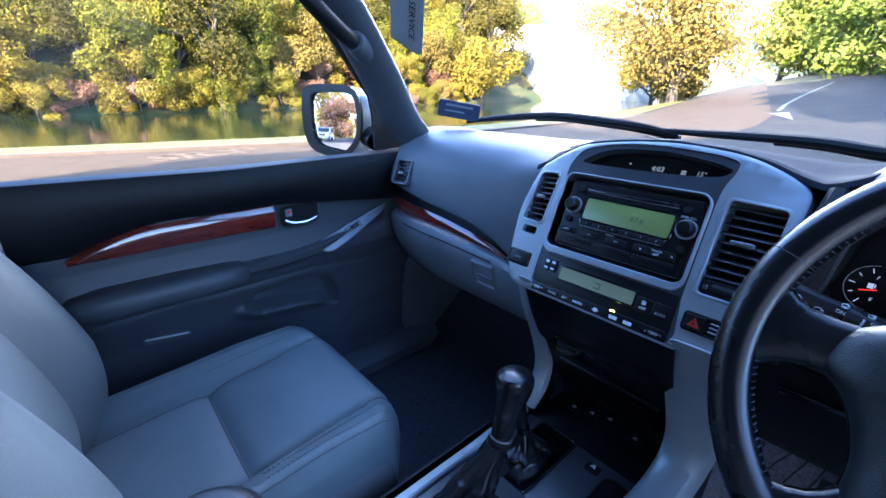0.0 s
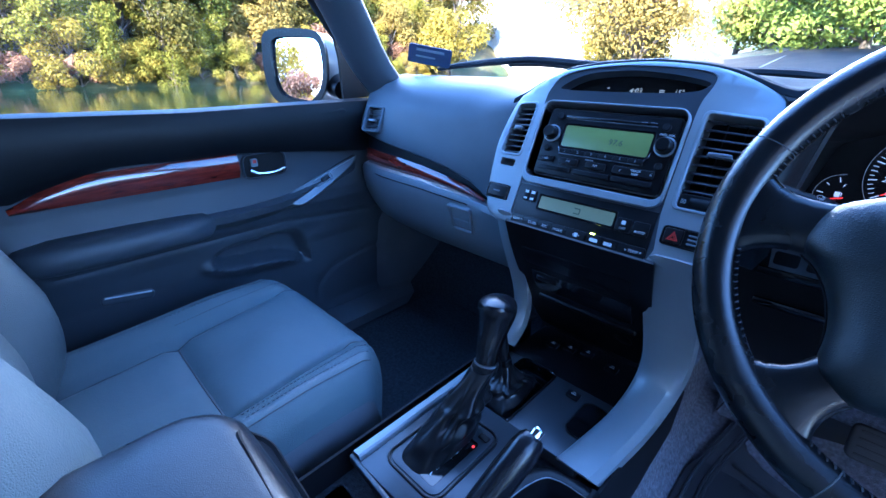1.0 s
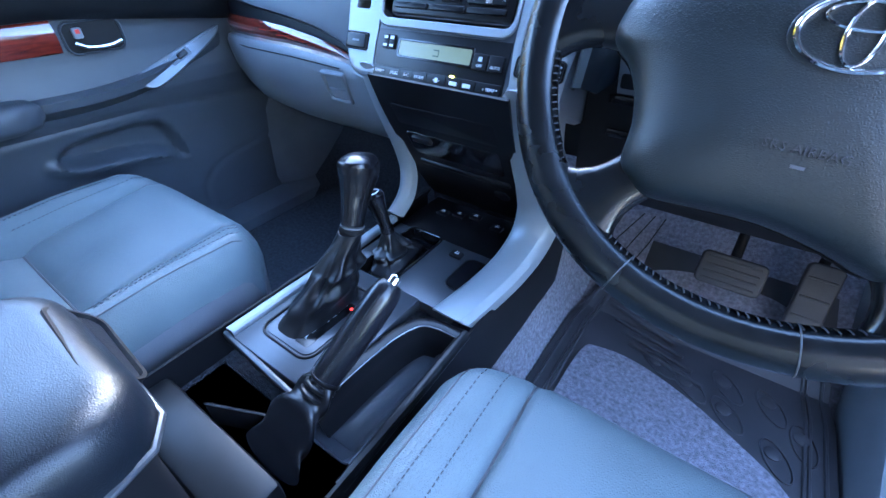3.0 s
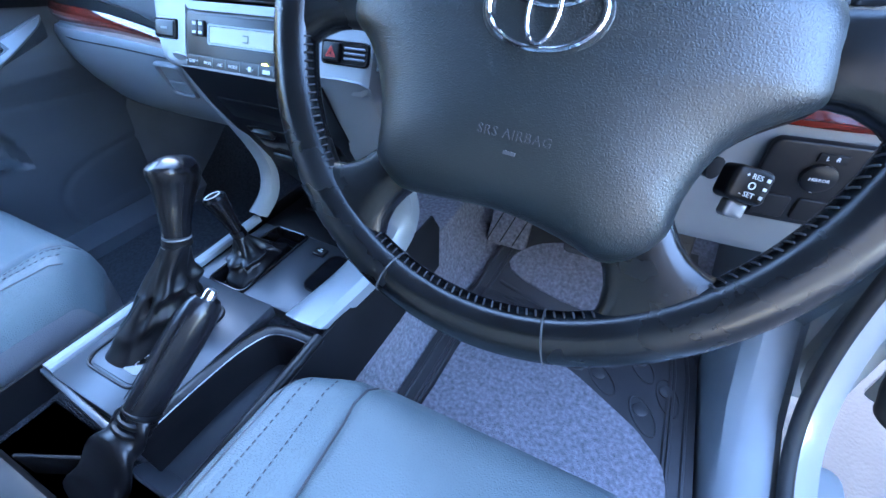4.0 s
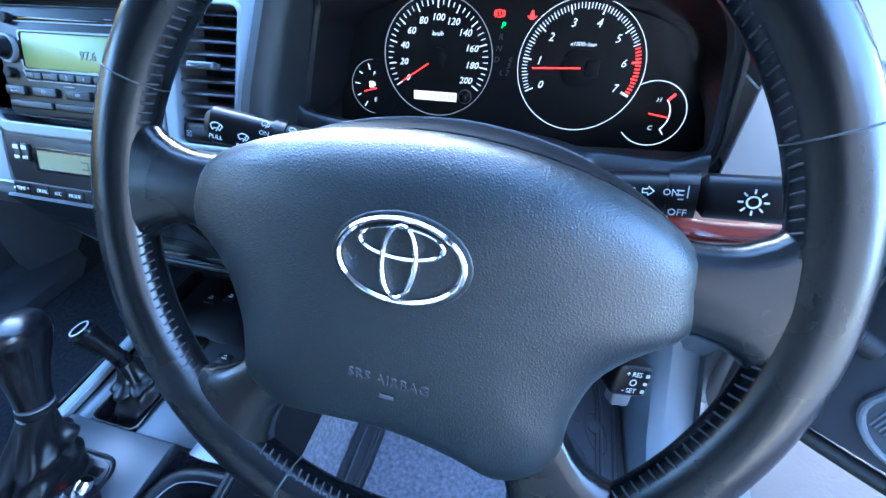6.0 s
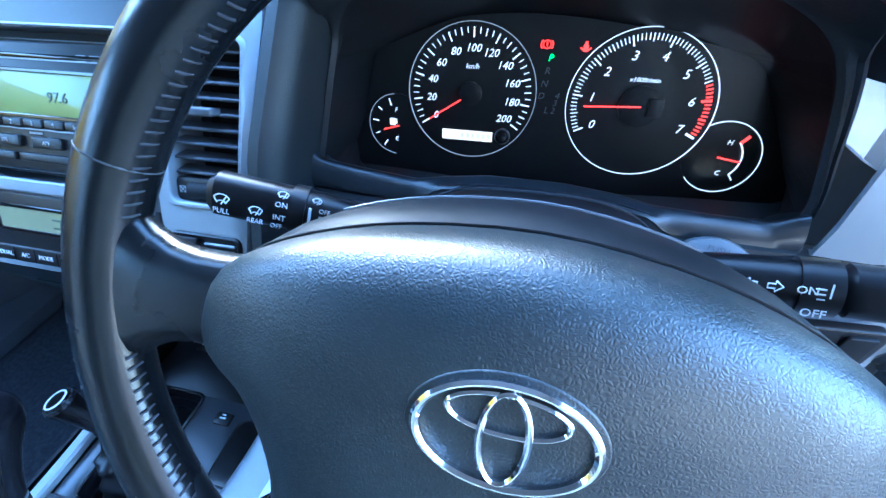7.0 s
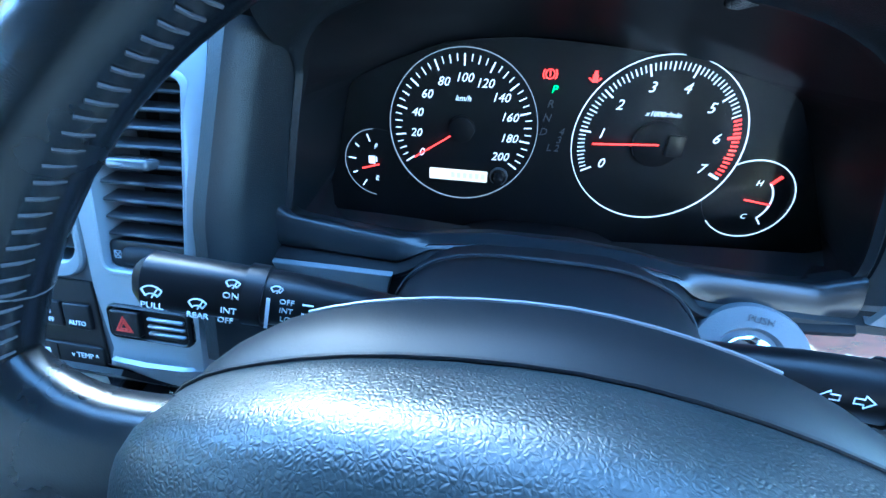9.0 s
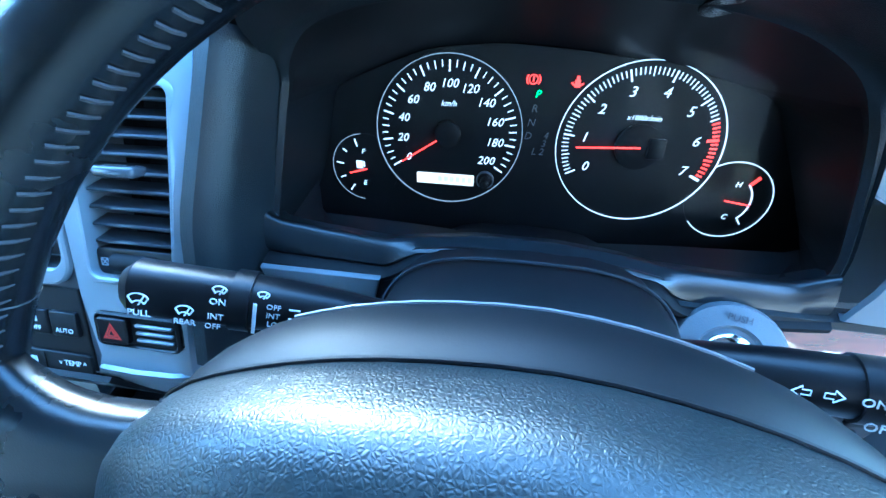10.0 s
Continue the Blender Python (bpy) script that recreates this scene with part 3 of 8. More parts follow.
def stack_frame():
    t = thing("centre_stack", (0, 0.18, 1.1), "silver painted centre stack fascia with black lower panel", "dashboard console")
    # silver wings with the openings for vents and switches; the sides curl back
    outer = smooth2([(-0.1745, 0.085), (-0.178, 0.03), (-0.176, -0.02), (-0.169, -0.07), (-0.158, -0.100), (-0.140, -0.112), (-0.112, -0.113), (-0.05, -0.113), (0.0, -0.113), (0.05, -0.113), (0.098, -0.113), (0.140, -0.113), (0.168, -0.110), (0.171, -0.07), (0.176, -0.02), (0.180, 0.04), (0.181, 0.085), (0.178, 0.106), (0.166, 0.117), (0.130, 0.131), (0.09, 0.138), (0.03, 0.143), (-0.038, 0.139), (-0.096, 0.129), (-0.138, 0.114), (-0.163, 0.100)], 3)
    m = STACK
    put = lambda o, z: [m @ Vector((x, y, z)) for x, y in o]
    bm = bmesh.new()
    back = [(x * 1.01, y) for x, y in outer]
    front = inset(outer, 0.006)
    rings(bm, [put(back, -0.10), put(outer, -0.008), put(inset(outer, 0.002), -0.002), put(front, 0.0005)])
    middle = smooth2([(-0.1135, 0.082), (-0.111, 0.02), (-0.1105, -0.050), (-0.104, -0.108), (-0.04, -0.1075), (0.03, -0.1075), (0.100, -0.108), (0.0985, -0.050), (0.0975, 0.02), (0.0985, 0.085), (0.106, 0.112), (0.102, 0.126), (0.06, 0.1325), (0.0, 0.135), (-0.05, 0.131), (-0.092, 0.120), (-0.108, 0.104)], 3)
    holes = [middle, rrect(0.0590, 0.1175, 0.009, 4, *VENT_R), rrect(0.038, 0.0845, 0.008, 4, *VENT_L), rrect(0.060, 0.024, 0.005, 4, 0.137, -0.0715), rrect(0.043, 0.024, 0.003, 4, -0.1455, -0.0685), rrect(0.026, 0.012, 0.003, 3, -0.1445, -0.0205)]
    filled(front, holes, m, 0.0005, bm, 0.012)
    for h in holes:
        rings(bm, [put(h, 0.0005), put(h, -0.008)])
    bmesh.ops.remove_doubles(bm, verts=bm.verts[:], dist=2e-5)
    part("fascia", wrap(bm), M["silver"], t, "silver painted wings")
    # dark middle plate with the openings for the clock and the radio
    pod = smooth2([(-0.092, 0.1035), (-0.060, 0.1215), (-0.004, 0.1285), (0.052, 0.1255), (0.098, 0.1165), (0.0985, 0.109), (0.085, 0.1035), (0.044, 0.1000), (-0.030, 0.0985), (-0.082, 0.0990)], 5)
    hole = rrect(0.2000, 0.1140, 0.012, 6, -0.0085, 0.0225)
    bm = bmesh.new()
    edge = inset(middle, 0.0005)
    rings(bm, [put(edge, -0.010), put(edge, -0.0015)])
    filled(edge, [pod, hole], m, -0.0015, bm)
    for h in (pod, hole):
        rings(bm, [put(h, -0.0015), put(h, -0.030)])
    bmesh.ops.remove_doubles(bm, verts=bm.verts[:], dist=2e-5)
    part("middle_plate", bm, M["inlay"], t, "dark satin middle plate")
    rim = rrect(0.2085, 0.1275, 0.017, 6, -0.0085, 0.0185)
    part("recess_rim", hoop(rim, hole, m, 0.0025, 0.0012, z0=-0.02), M["silver"], t, "silver rim of the radio recess")
    part("recess_wall", slab(hole, m @ off(0, 0, -0.026), 0.002), M["black_matt"], t)
    # black lower face that falls back to the console
    rows = []
    for y, z in ((0.112, 1.128), (0.120, 1.108), (0.132, 1.08), (0.150, 1.045), (0.17, 1.01), (0.192, 0.97), (0.215, 0.935), (0.24, 0.90), (0.262, 0.872), (0.262, 0.84)):
        rows.append([(x, y, z) for x in (-0.112, -0.1, -0.05, 0, 0.05, 0.1, 0.112)])
    part("lower_face", sheet(rows, 0.004), M["black"], t, "black plastic lower face with pocket")
    # covers and pocket on the lower face
    def face_at(z):
        y = float(np.interp(z, (0.872, 0.90, 0.935, 0.97, 1.01, 1.045, 1.08, 1.108), (0.262, 0.24, 0.215, 0.192, 0.17, 0.150, 0.132, 0.120)))
        return y
    def face_plane(x, z):
        return plane_frame((x, face_at(z), z), (1, 0, 0), (0, face_at(z + 0.01) - face_at(z - 0.01), 0.02))
    part("upper_cover", slab(rrect(0.176, 0.040, 0.006, 4), face_plane(-0.002, 1.070), 0.004, 0.0015), M["black"], t, "black blank cover")
    part("ashtray_door", slab(rrect(0.168, 0.052, 0.007, 4), face_plane(0.0, 1.018), 0.005, 0.002), M["gloss_black"], t, "glossy black pocket door")
    lug = part("pocket_catch", slab(rrect(0.036, 0.012, 0.003, 3), face_plane(-0.052, 1.032) @ off(0, 0, 0.005), 0.006, 0.002), M["black"], t)
    part("catch_lip", box(0.030, 0.0014, 0.0014, face_plane(-0.052, 1.026) @ off(0, 0, 0.0075)), M["grey_metal"], lug)
    part("pocket_lip", slab(rrect(0.170, 0.012, 0.004, 4), face_plane(0.004, 0.978), 0.008, 0.003), M["black"], t)
    part("socket_cover", lathe([(0.014, 0), (0.014, 0.005), (0.011, 0.0065), (0.0, 0.0065)], face_plane(0.066, 0.945), 24), M["black"], t, "round socket cover")
    # clock window
    part("clock_pod", slab(inset(pod, 0.0004), m @ off(0, 0, -0.022), 0.002), M["gloss_black"], t, "dark clock display window")
    words("4:03", 0.0100, m @ off(0.009, 0.1085, -0.0197), M["lit_clock"], t, "clock_digits", shear=0.15)
    words("15°", 0.0085, m @ off(0.064, 0.1090, -0.0197), M["lit_clock"], t, "thermometer_digits", shear=0.15)
    bars([(0.043, 0.1105, 0.006, 0.001), (0.043, 0.1085, 0.006, 0.001), (0.043, 0.1065, 0.006, 0.001), (-0.03, 0.111, 0.003, 0.002)], m @ off(0, 0, -0.0199), M["lit_clock"], t)
    # soft top behind the fascia, over the instruments and out to the far right
    rows = []
    for i in range(61):
        x = -0.192 + i * 0.0145
        back = float(np.interp(x, (-0.192, -0.10, -0.05, 0.0, 0.05, 0.10, 0.18, 0.225, 0.27, 0.33, 0.40, 0.455, 0.505, 0.54, 0.58, 0.70), (0.0, 0.017, 0.024, 0.028, 0.027, 0.022, 0.014, 0.021, 0.038, 0.048, 0.049, 0.043, 0.027, 0.010, 0.0, -0.006)))
        front = float(np.interp(x, (-0.192, -0.163, -0.138, -0.096, -0.038, 0.03, 0.09, 0.13, 0.166, 0.185, 0.205, 0.225, 0.245, 0.27, 0.30, 0.33, 0.40, 0.455, 0.505, 0.54, 0.58, 0.63, 0.70), (1.297, 1.3105, 1.326, 1.3445, 1.3535, 1.357, 1.3525, 1.3425, 1.3275, 1.324, 1.331, 1.342, 1.354, 1.366, 1.372, 1.3745, 1.3755, 1.3695, 1.353, 1.336, 1.324, 1.318, 1.312)))
        y0 = float(np.interp(x, (-0.192, -0.138, -0.096, 0.03, 0.09, 0.13, 0.166, 0.20, 0.25), (0.222, 0.221, 0.216, 0.219, 0.2195, 0.2255, 0.229, 0.220, 0.216)))
        row = []
        for y, w in ((0.50, 0.1), (0.45, 0.28), (0.40, 0.50), (0.35, 0.72), (0.31, 0.86), (0.285, 0.92)):
            row.append((x, y, float(np.interp(y, (0.264, 0.30, 0.36, 0.44, 0.50), (1.303, 1.318, 1.322, 1.316, 1.305))) + back * w))
        z1 = row[-1][2]
        row += [(x, 0.262, z1 * 0.45 + front * 0.55), (x, y0 + 0.022, front * 0.9 + z1 * 0.1), (x, y0 + 0.010, front), (x, y0 + 0.003, front - 0.0015), (x, y0, front - 0.008)]
        rows.append(row)
    part("crown", sheet(rows, 0.003), M["dash_top"], t, "dark grey soft dash top over clock and instruments")
    # silver legs that run down to the console
    leg = curve([(0.1185, 1.135), (0.126, 1.105), (0.139, 1.07), (0.157, 1.03), (0.178, 0.98), (0.186, 0.94), (0.172, 0.905), (0.135, 0.884), (0.09, 0.873), (0.03, 0.867), (-0.005, 0.865)], 5)
    ctrl = curve([(0.1035, 0.168, 0), (0.1025, 0.167, 0), (0.1015, 0.167, 0), (0.102, 0.166, 0), (0.104, 0.165, 0), (0.106, 0.162, 0), (0.105, 0.157, 0), (0.102, 0.152, 0), (0.096, 0.146, 0), (0.086, 0.137, 0), (0.080, 0.132, 0)], 5)
    for s in (1, -1):
        rows = []
        for p, c in zip(leg, ctrl):
            y, z = p.x, p.y
            x0, x1 = c.x, c.y
            if s < 0:
                x1 = x0 + (x1 - x0) * 0.55
            rows.append([(s * x, y + dy, z + dz) for x, dy, dz in ((x0 - 0.002, 0.012, -0.012), (x0, 0.0, -0.002), (x0 + 0.006, -0.003, 0.003), ((x0 + x1) / 2, -0.005, 0.005), (x1 - 0.008, -0.003, 0.003), (x1, 0.003, -0.004), (x1 + 0.002, 0.02, -0.02))])
        part("side_leg", sheet(rows if s > 0 else rows[:36], 0.003), M["silver"], t, "curved silver leg")
    return t


def radio():
    m = STACK @ off(-0.0060, 0.0, -0.017) @ Matrix.Diagonal((1.03, 1.0, 1.0, 1.0))
    t = thing("car_radio", m.translation, "black car radio with green display and two knobs", "car radio")
    part("face", slab(rrect(0.180, 0.100, 0.006, 5, 0, 0.022), m, 0.012, 0.003), M["black"], t, "black radio face")
    f = m @ off(0, 0, 0.012)
    d = part("display", slab(rrect(0.120, 0.031, 0.003, 4, 0.002, 0.033), f, 0.0012, 0.0005), M["lcd"], t, "green liquid crystal display")
    words("97.6", 0.011, f @ off(0.018, 0.031, 0.0015), M["ink"], d, "frequency", shear=0.1)
    part("display_bezel", hoop(rrect(0.126, 0.037, 0.004, 4, 0.002, 0.033), rrect(0.120, 0.031, 0.003, 4, 0.002, 0.033), f, 0.002, 0.0006, z0=-0.001), M["gloss_black"], t)
    part("disc_slot", box(0.125, 0.0035, 0.004, f @ off(0.0, 0.0605, 0.000), 0.001), M["gloss_black"], t)
    for x in (-0.077, 0.079):
        k = part("knob", lathe([(0.0115, 0), (0.0115, 0.003), (0.009, 0.004), (0.0088, 0.014), (0.0075, 0.0155), (0.0, 0.0155)], f @ off(x, 0.034, 0), 28), M["black"], t, "round black knob with a bright edge")
        part("knob_ring", lathe([(0.0128, 0), (0.0128, 0.003), (0.0108, 0.0035), (0.0108, 0)], f @ off(x, 0.034, 0), 28), M["silver"], k)
    for x, y in ((-0.070, 0.060), (0.074, 0.058), (-0.078, 0.012), (0.080, 0.008)):
        part("button", lathe([(0.005, 0), (0.005, 0.004), (0.004, 0.005), (0, 0.005)], f @ off(x, y, 0), 16), M["black_matt"], t)
    for i in range(6):
        b = part("preset_button", slab(rrect(0.0185, 0.0068, 0.0012, 2, -0.048 + 0.0198 * i, 0.0105), f, 0.003, 0.001), M["black"], t)
        words(str(i + 1), 0.005, f @ off(-0.048 + 0.0198 * i, 0.0105, 0.0032), M["mark_soft"], b)
    for i in range(3):
        w = (0.024, 0.028, 0.028)[i]
        x = (-0.074, -0.038, 0.002)[i]
        b = part("mode_button", slab(rrect(w, 0.009, 0.0015, 2, x, -0.004), f, 0.0035, 0.001), M["black"], t)
        words(("DISC", "FM", "AM")[i], 0.0045, f @ off(x, -0.004, 0.0037), M["mark_soft"], b)
    b = part("track_button", slab(rrect(0.052, 0.011, 0.0018, 2, 0.052, -0.004), f, 0.0035, 0.001), M["black"], t)
    words("TRACK", 0.0042, f @ off(0.056, -0.002, 0.0037), M["mark"], b)
    words("SEEK", 0.0042, f @ off(0.056, -0.0065, 0.0037), M["mark"], b)
    words("v", 0.006, f @ off(0.036, -0.004, 0.0037), M["mark"], b)
    words("^", 0.006, f @ off(0.075, -0.005, 0.0037), M["mark"], b)
    for i in range(3):
        part("lower_button", slab(rrect(0.052, 0.007, 0.0015, 2, -0.058 + 0.056 * i, -0.0165), f, 0.003, 0.001), M["black"], t)
    bars([(-0.055, 0.061, 0.018, 0.0018), (0.045, 0.0605, 0.008, 0.0045), (0.057, 0.0605, 0.008, 0.0045), (-0.01, 0.003, 0.012, 0.0016)], f, M["mark_soft"], t)
    part("face_edge", hoop(rrect(0.181, 0.101, 0.006, 5, 0, 0.022), rrect(0.178, 0.098, 0.005, 5, 0, 0.022), m, 0.0105, 0.0008, z0=0.004), M["grey_metal"], t)
    part("slot_lip", box(0.126, 0.0008, 0.0012, f @ off(0.0, 0.0580, 0.0006)), M["grey_metal"], t)
    part("preset_lip", tube([f @ Vector((x, y, 0.0022)) for x, y in ((-0.060, 0.0152), (-0.056, 0.0062), (0.056, 0.0062), (0.062, 0.0152))], 0.0006, 6), M["grey_metal"], t)
    words("PWR·VOL", 0.0042, f @ off(0.077, 0.049, 0.0004), M["mark"], t)
    return t


def climate_panel():
    m = STACK @ off(-0.0005, -0.0030, 0.0)
    t = thing("climate_panel", m @ Vector((0, -0.08, 0)), "black climate control panel with pale green display", "climate control")
    pl = [(-0.1085, -0.0445), (-0.109, -0.075), (-0.1025, -0.104), (-0.100, -0.114), (0.096, -0.114), (0.0985, -0.104), (0.0965, -0.0445)]
    part("face", slab(smooth2(pl, 1), m @ off(0, 0, -0.006), 0.006, 0.0012), M["black"], t, "black panel face")
    f = m @ off(0, 0, 0.0)
    part("display_frame", hoop(rrect(0.120, 0.024, 0.003, 4, -0.010, -0.0665), rrect(0.113, 0.018, 0.002, 4, -0.010, -0.0665), f, 0.001, 0.0004, z0=-0.001), M["gloss_black"], t)
    d = part("display", slab(rrect(0.113, 0.018, 0.002, 4, -0.010, -0.0665), f, 0.0005), M["lcd_ac"], t, "pale green liquid crystal display")
    bars([(-0.006, -0.064, 0.009, 0.0015), (-0.002, -0.0675, 0.0015, 0.006), (-0.006, -0.071, 0.009, 0.0015)], f @ off(0, 0, 0.0006), M["ink"], d, "fan_symbol", 0.0002)
    for x in (-0.091, -0.080):
        b = part("button", slab(rrect(0.010, 0.018, 0.0015, 2, x, -0.061), f, 0.0025, 0.0008), M["black"], t)
        bars([(x, -0.056, 0.006, 0.004), (x, -0.066, 0.006, 0.003)], f @ off(0, 0, 0.0026), M["mark"], b)
    for x, s in ((0.061, "OFF"), (0.083, "AUTO")):
        b = part("button", slab(rrect(0.020, 0.018, 0.0015, 2, x, -0.070), f, 0.0025, 0.0008), M["black"], t)
        words(s, 0.0048, f @ off(x, -0.0745, 0.0027), M["mark"], b)
        if s == "OFF":
            bars([(x, -0.067, 0.005, 0.005)], f @ off(0, 0, 0.0026), M["mark"], b)
    strip = part("button_strip", slab(rrect(0.203, 0.016, 0.003, 3, -0.004, -0.100), f, 0.002, 0.0008), M["black"], t)
    g = f @ off(0, -0.0995, 0.0022)
    for x, s in ((-0.0955, "v TEMP ^"), (-0.067, "DUAL"), (-0.046, "A/C"), (-0.024, "MODE"), (0.004, "<   >"), (0.083, "v TEMP ^")):
        words(s, 0.0055, g @ off(x, 0, 0), M["mark"], strip)
    bars([(0.004, 0.0005, 0.0045, 0.0055), (0.030, 0.0, 0.011, 0.0045), (0.050, 0.0, 0.011, 0.0045)], g, M["mark"], strip)
    for x in (-0.084, -0.058, -0.036, -0.012, 0.018, 0.041, 0.062):
        part("divider", box(0.0006, 0.013, 0.0006, f @ off(x, -0.1, 0.0022)), M["gloss_black"], strip)
    part("indicator", slab(rrect(0.006, 0.002, 0.0009, 2, 0.026, -0.0915), f, 0.0024), mat("lit_yellow", (0.85, 0.85, 0.05), 0.4, emit=1.5), t, "lit yellow lamp")
    return t


def hazard_switch():
    m = STACK @ off(0.137, -0.0715, 0.0)
    t = thing("hazard_switch", m.translation, "black hazard light switch with red triangle", "switch")
    part("surround", hoop(rrect(0.060, 0.024, 0.005), rrect(0.055, 0.020, 0.004), m, 0.0035, 0.001, z0=-0.004), M["black"], t)
    part("backing", slab(rrect(0.055, 0.02, 0.004), m, 0.001), M["black_matt"], t)
    b = part("button", slab(rrect(0.021, 0.018, 0.002, 3, -0.016, 0), m, 0.005, 0.0012), M["black"], t)
    bm = bmesh.new()
    tri = lambda r: [(r * math.cos(radians(90 + 120 * i)), r * math.sin(radians(90 + 120 * i))) for i in range(3)]
    for r1, r0 in ((0.0075, 0.0052), (0.0040, 0.0025)):
        hoop(tri(r1), tri(r0), m @ off(-0.016, -0.0015, 0.005), 0.0004, 0.0001, bm)
    part("triangle", bm, M["red"], b, "red warning triangle", smooth=False)
    for i in range(3):
        part("rib", box(0.026, 0.0022, 0.003, m @ off(0.0125, -0.005 + 0.005 * i, 0.0025), 0.0008, 1), M["grey_metal"], t)
    return t


def blank_switch():
    m = STACK @ off(-0.1455, -0.0685, 0.001)
    t = thing("blank_switch", m.translation, "black rectangular switch in the silver fascia", "switch")
    part("surround", hoop(rrect(0.040, 0.024, 0.003), rrect(0.036, 0.020, 0.002), m, 0.002, 0.0008, z0=-0.004), M["black"], t)
    b = part("button", slab(rrect(0.035, 0.019, 0.002), m, 0.003, 0.0015), M["black"], t)
    bars([(0, 0, 0.012, 0.0025)], m @ off(0, 0, 0.003), M["mark_dim"], b)
    return t


# ---- instruments ----
CLUSTER = plane_frame((0.3805, 0.281, 1.236), (1, 0, 0), (0, math.sin(radians(12)), math.cos(radians(12))))


def dial(t, name, cx, cy, r, start, sweep, majors, minors, per, labels, size, red_from=None, label=""):
    """A round dial: ring, graduations, figures. Angles in degrees, clockwise from start."""
    f = CLUSTER @ off(cx, cy, 0.0015)
    d = part(name, slab(ellipse(r, r, 64), CLUSTER @ off(cx, cy, 0.0003), 0.001), M["dial"], t, label)
    part("ring", hoop(ellipse(r, r, 72), ellipse(r - 0.0005, r - 0.0005, 72), f, 0.0012, 0.0002, z0=-0.0008), M["lit_white" if red_from else "lit_dim"], d, "thin lit ring")
    tick, rtick = bmesh.new(), bmesh.new()
    total = majors * per
    for i in range(total + 1):
        a = radians(start - sweep * i / total)
        big = i % per == 0
        mid = per % 2 == 0 and i % (per // 2) == 0
        ln, w = (0.0075, 0.0011) if big else ((0.0055, 0.0008) if mid else (0.0045, 0.0007))
        hot = red_from is not None and i >= red_from
        mm = f @ Matrix.Rotation(a, 4, "Z") @ off(r * 0.922 - ln / 2, 0, 0.0002)
        box(ln, w * (1.7 if hot else 1), 0.0003, mm, bm=rtick if hot and not (big and i == total) else tick)
    part("graduation", tick, M["lit_white"], d, smooth=False)
    if red_from is not None:
        part("red_zone", rtick, M["lit_red"], d, smooth=False)
    for i, s in labels:
        a = radians(start - sweep * i / total)
        rr = r * (0.665 if len(s) < 2 else 0.64)
        words(s, size, f @ off(rr * math.cos(a), rr * math.sin(a), 0.0003), M["lit_white"], d, "figure", shear=0.25)
    return d, f


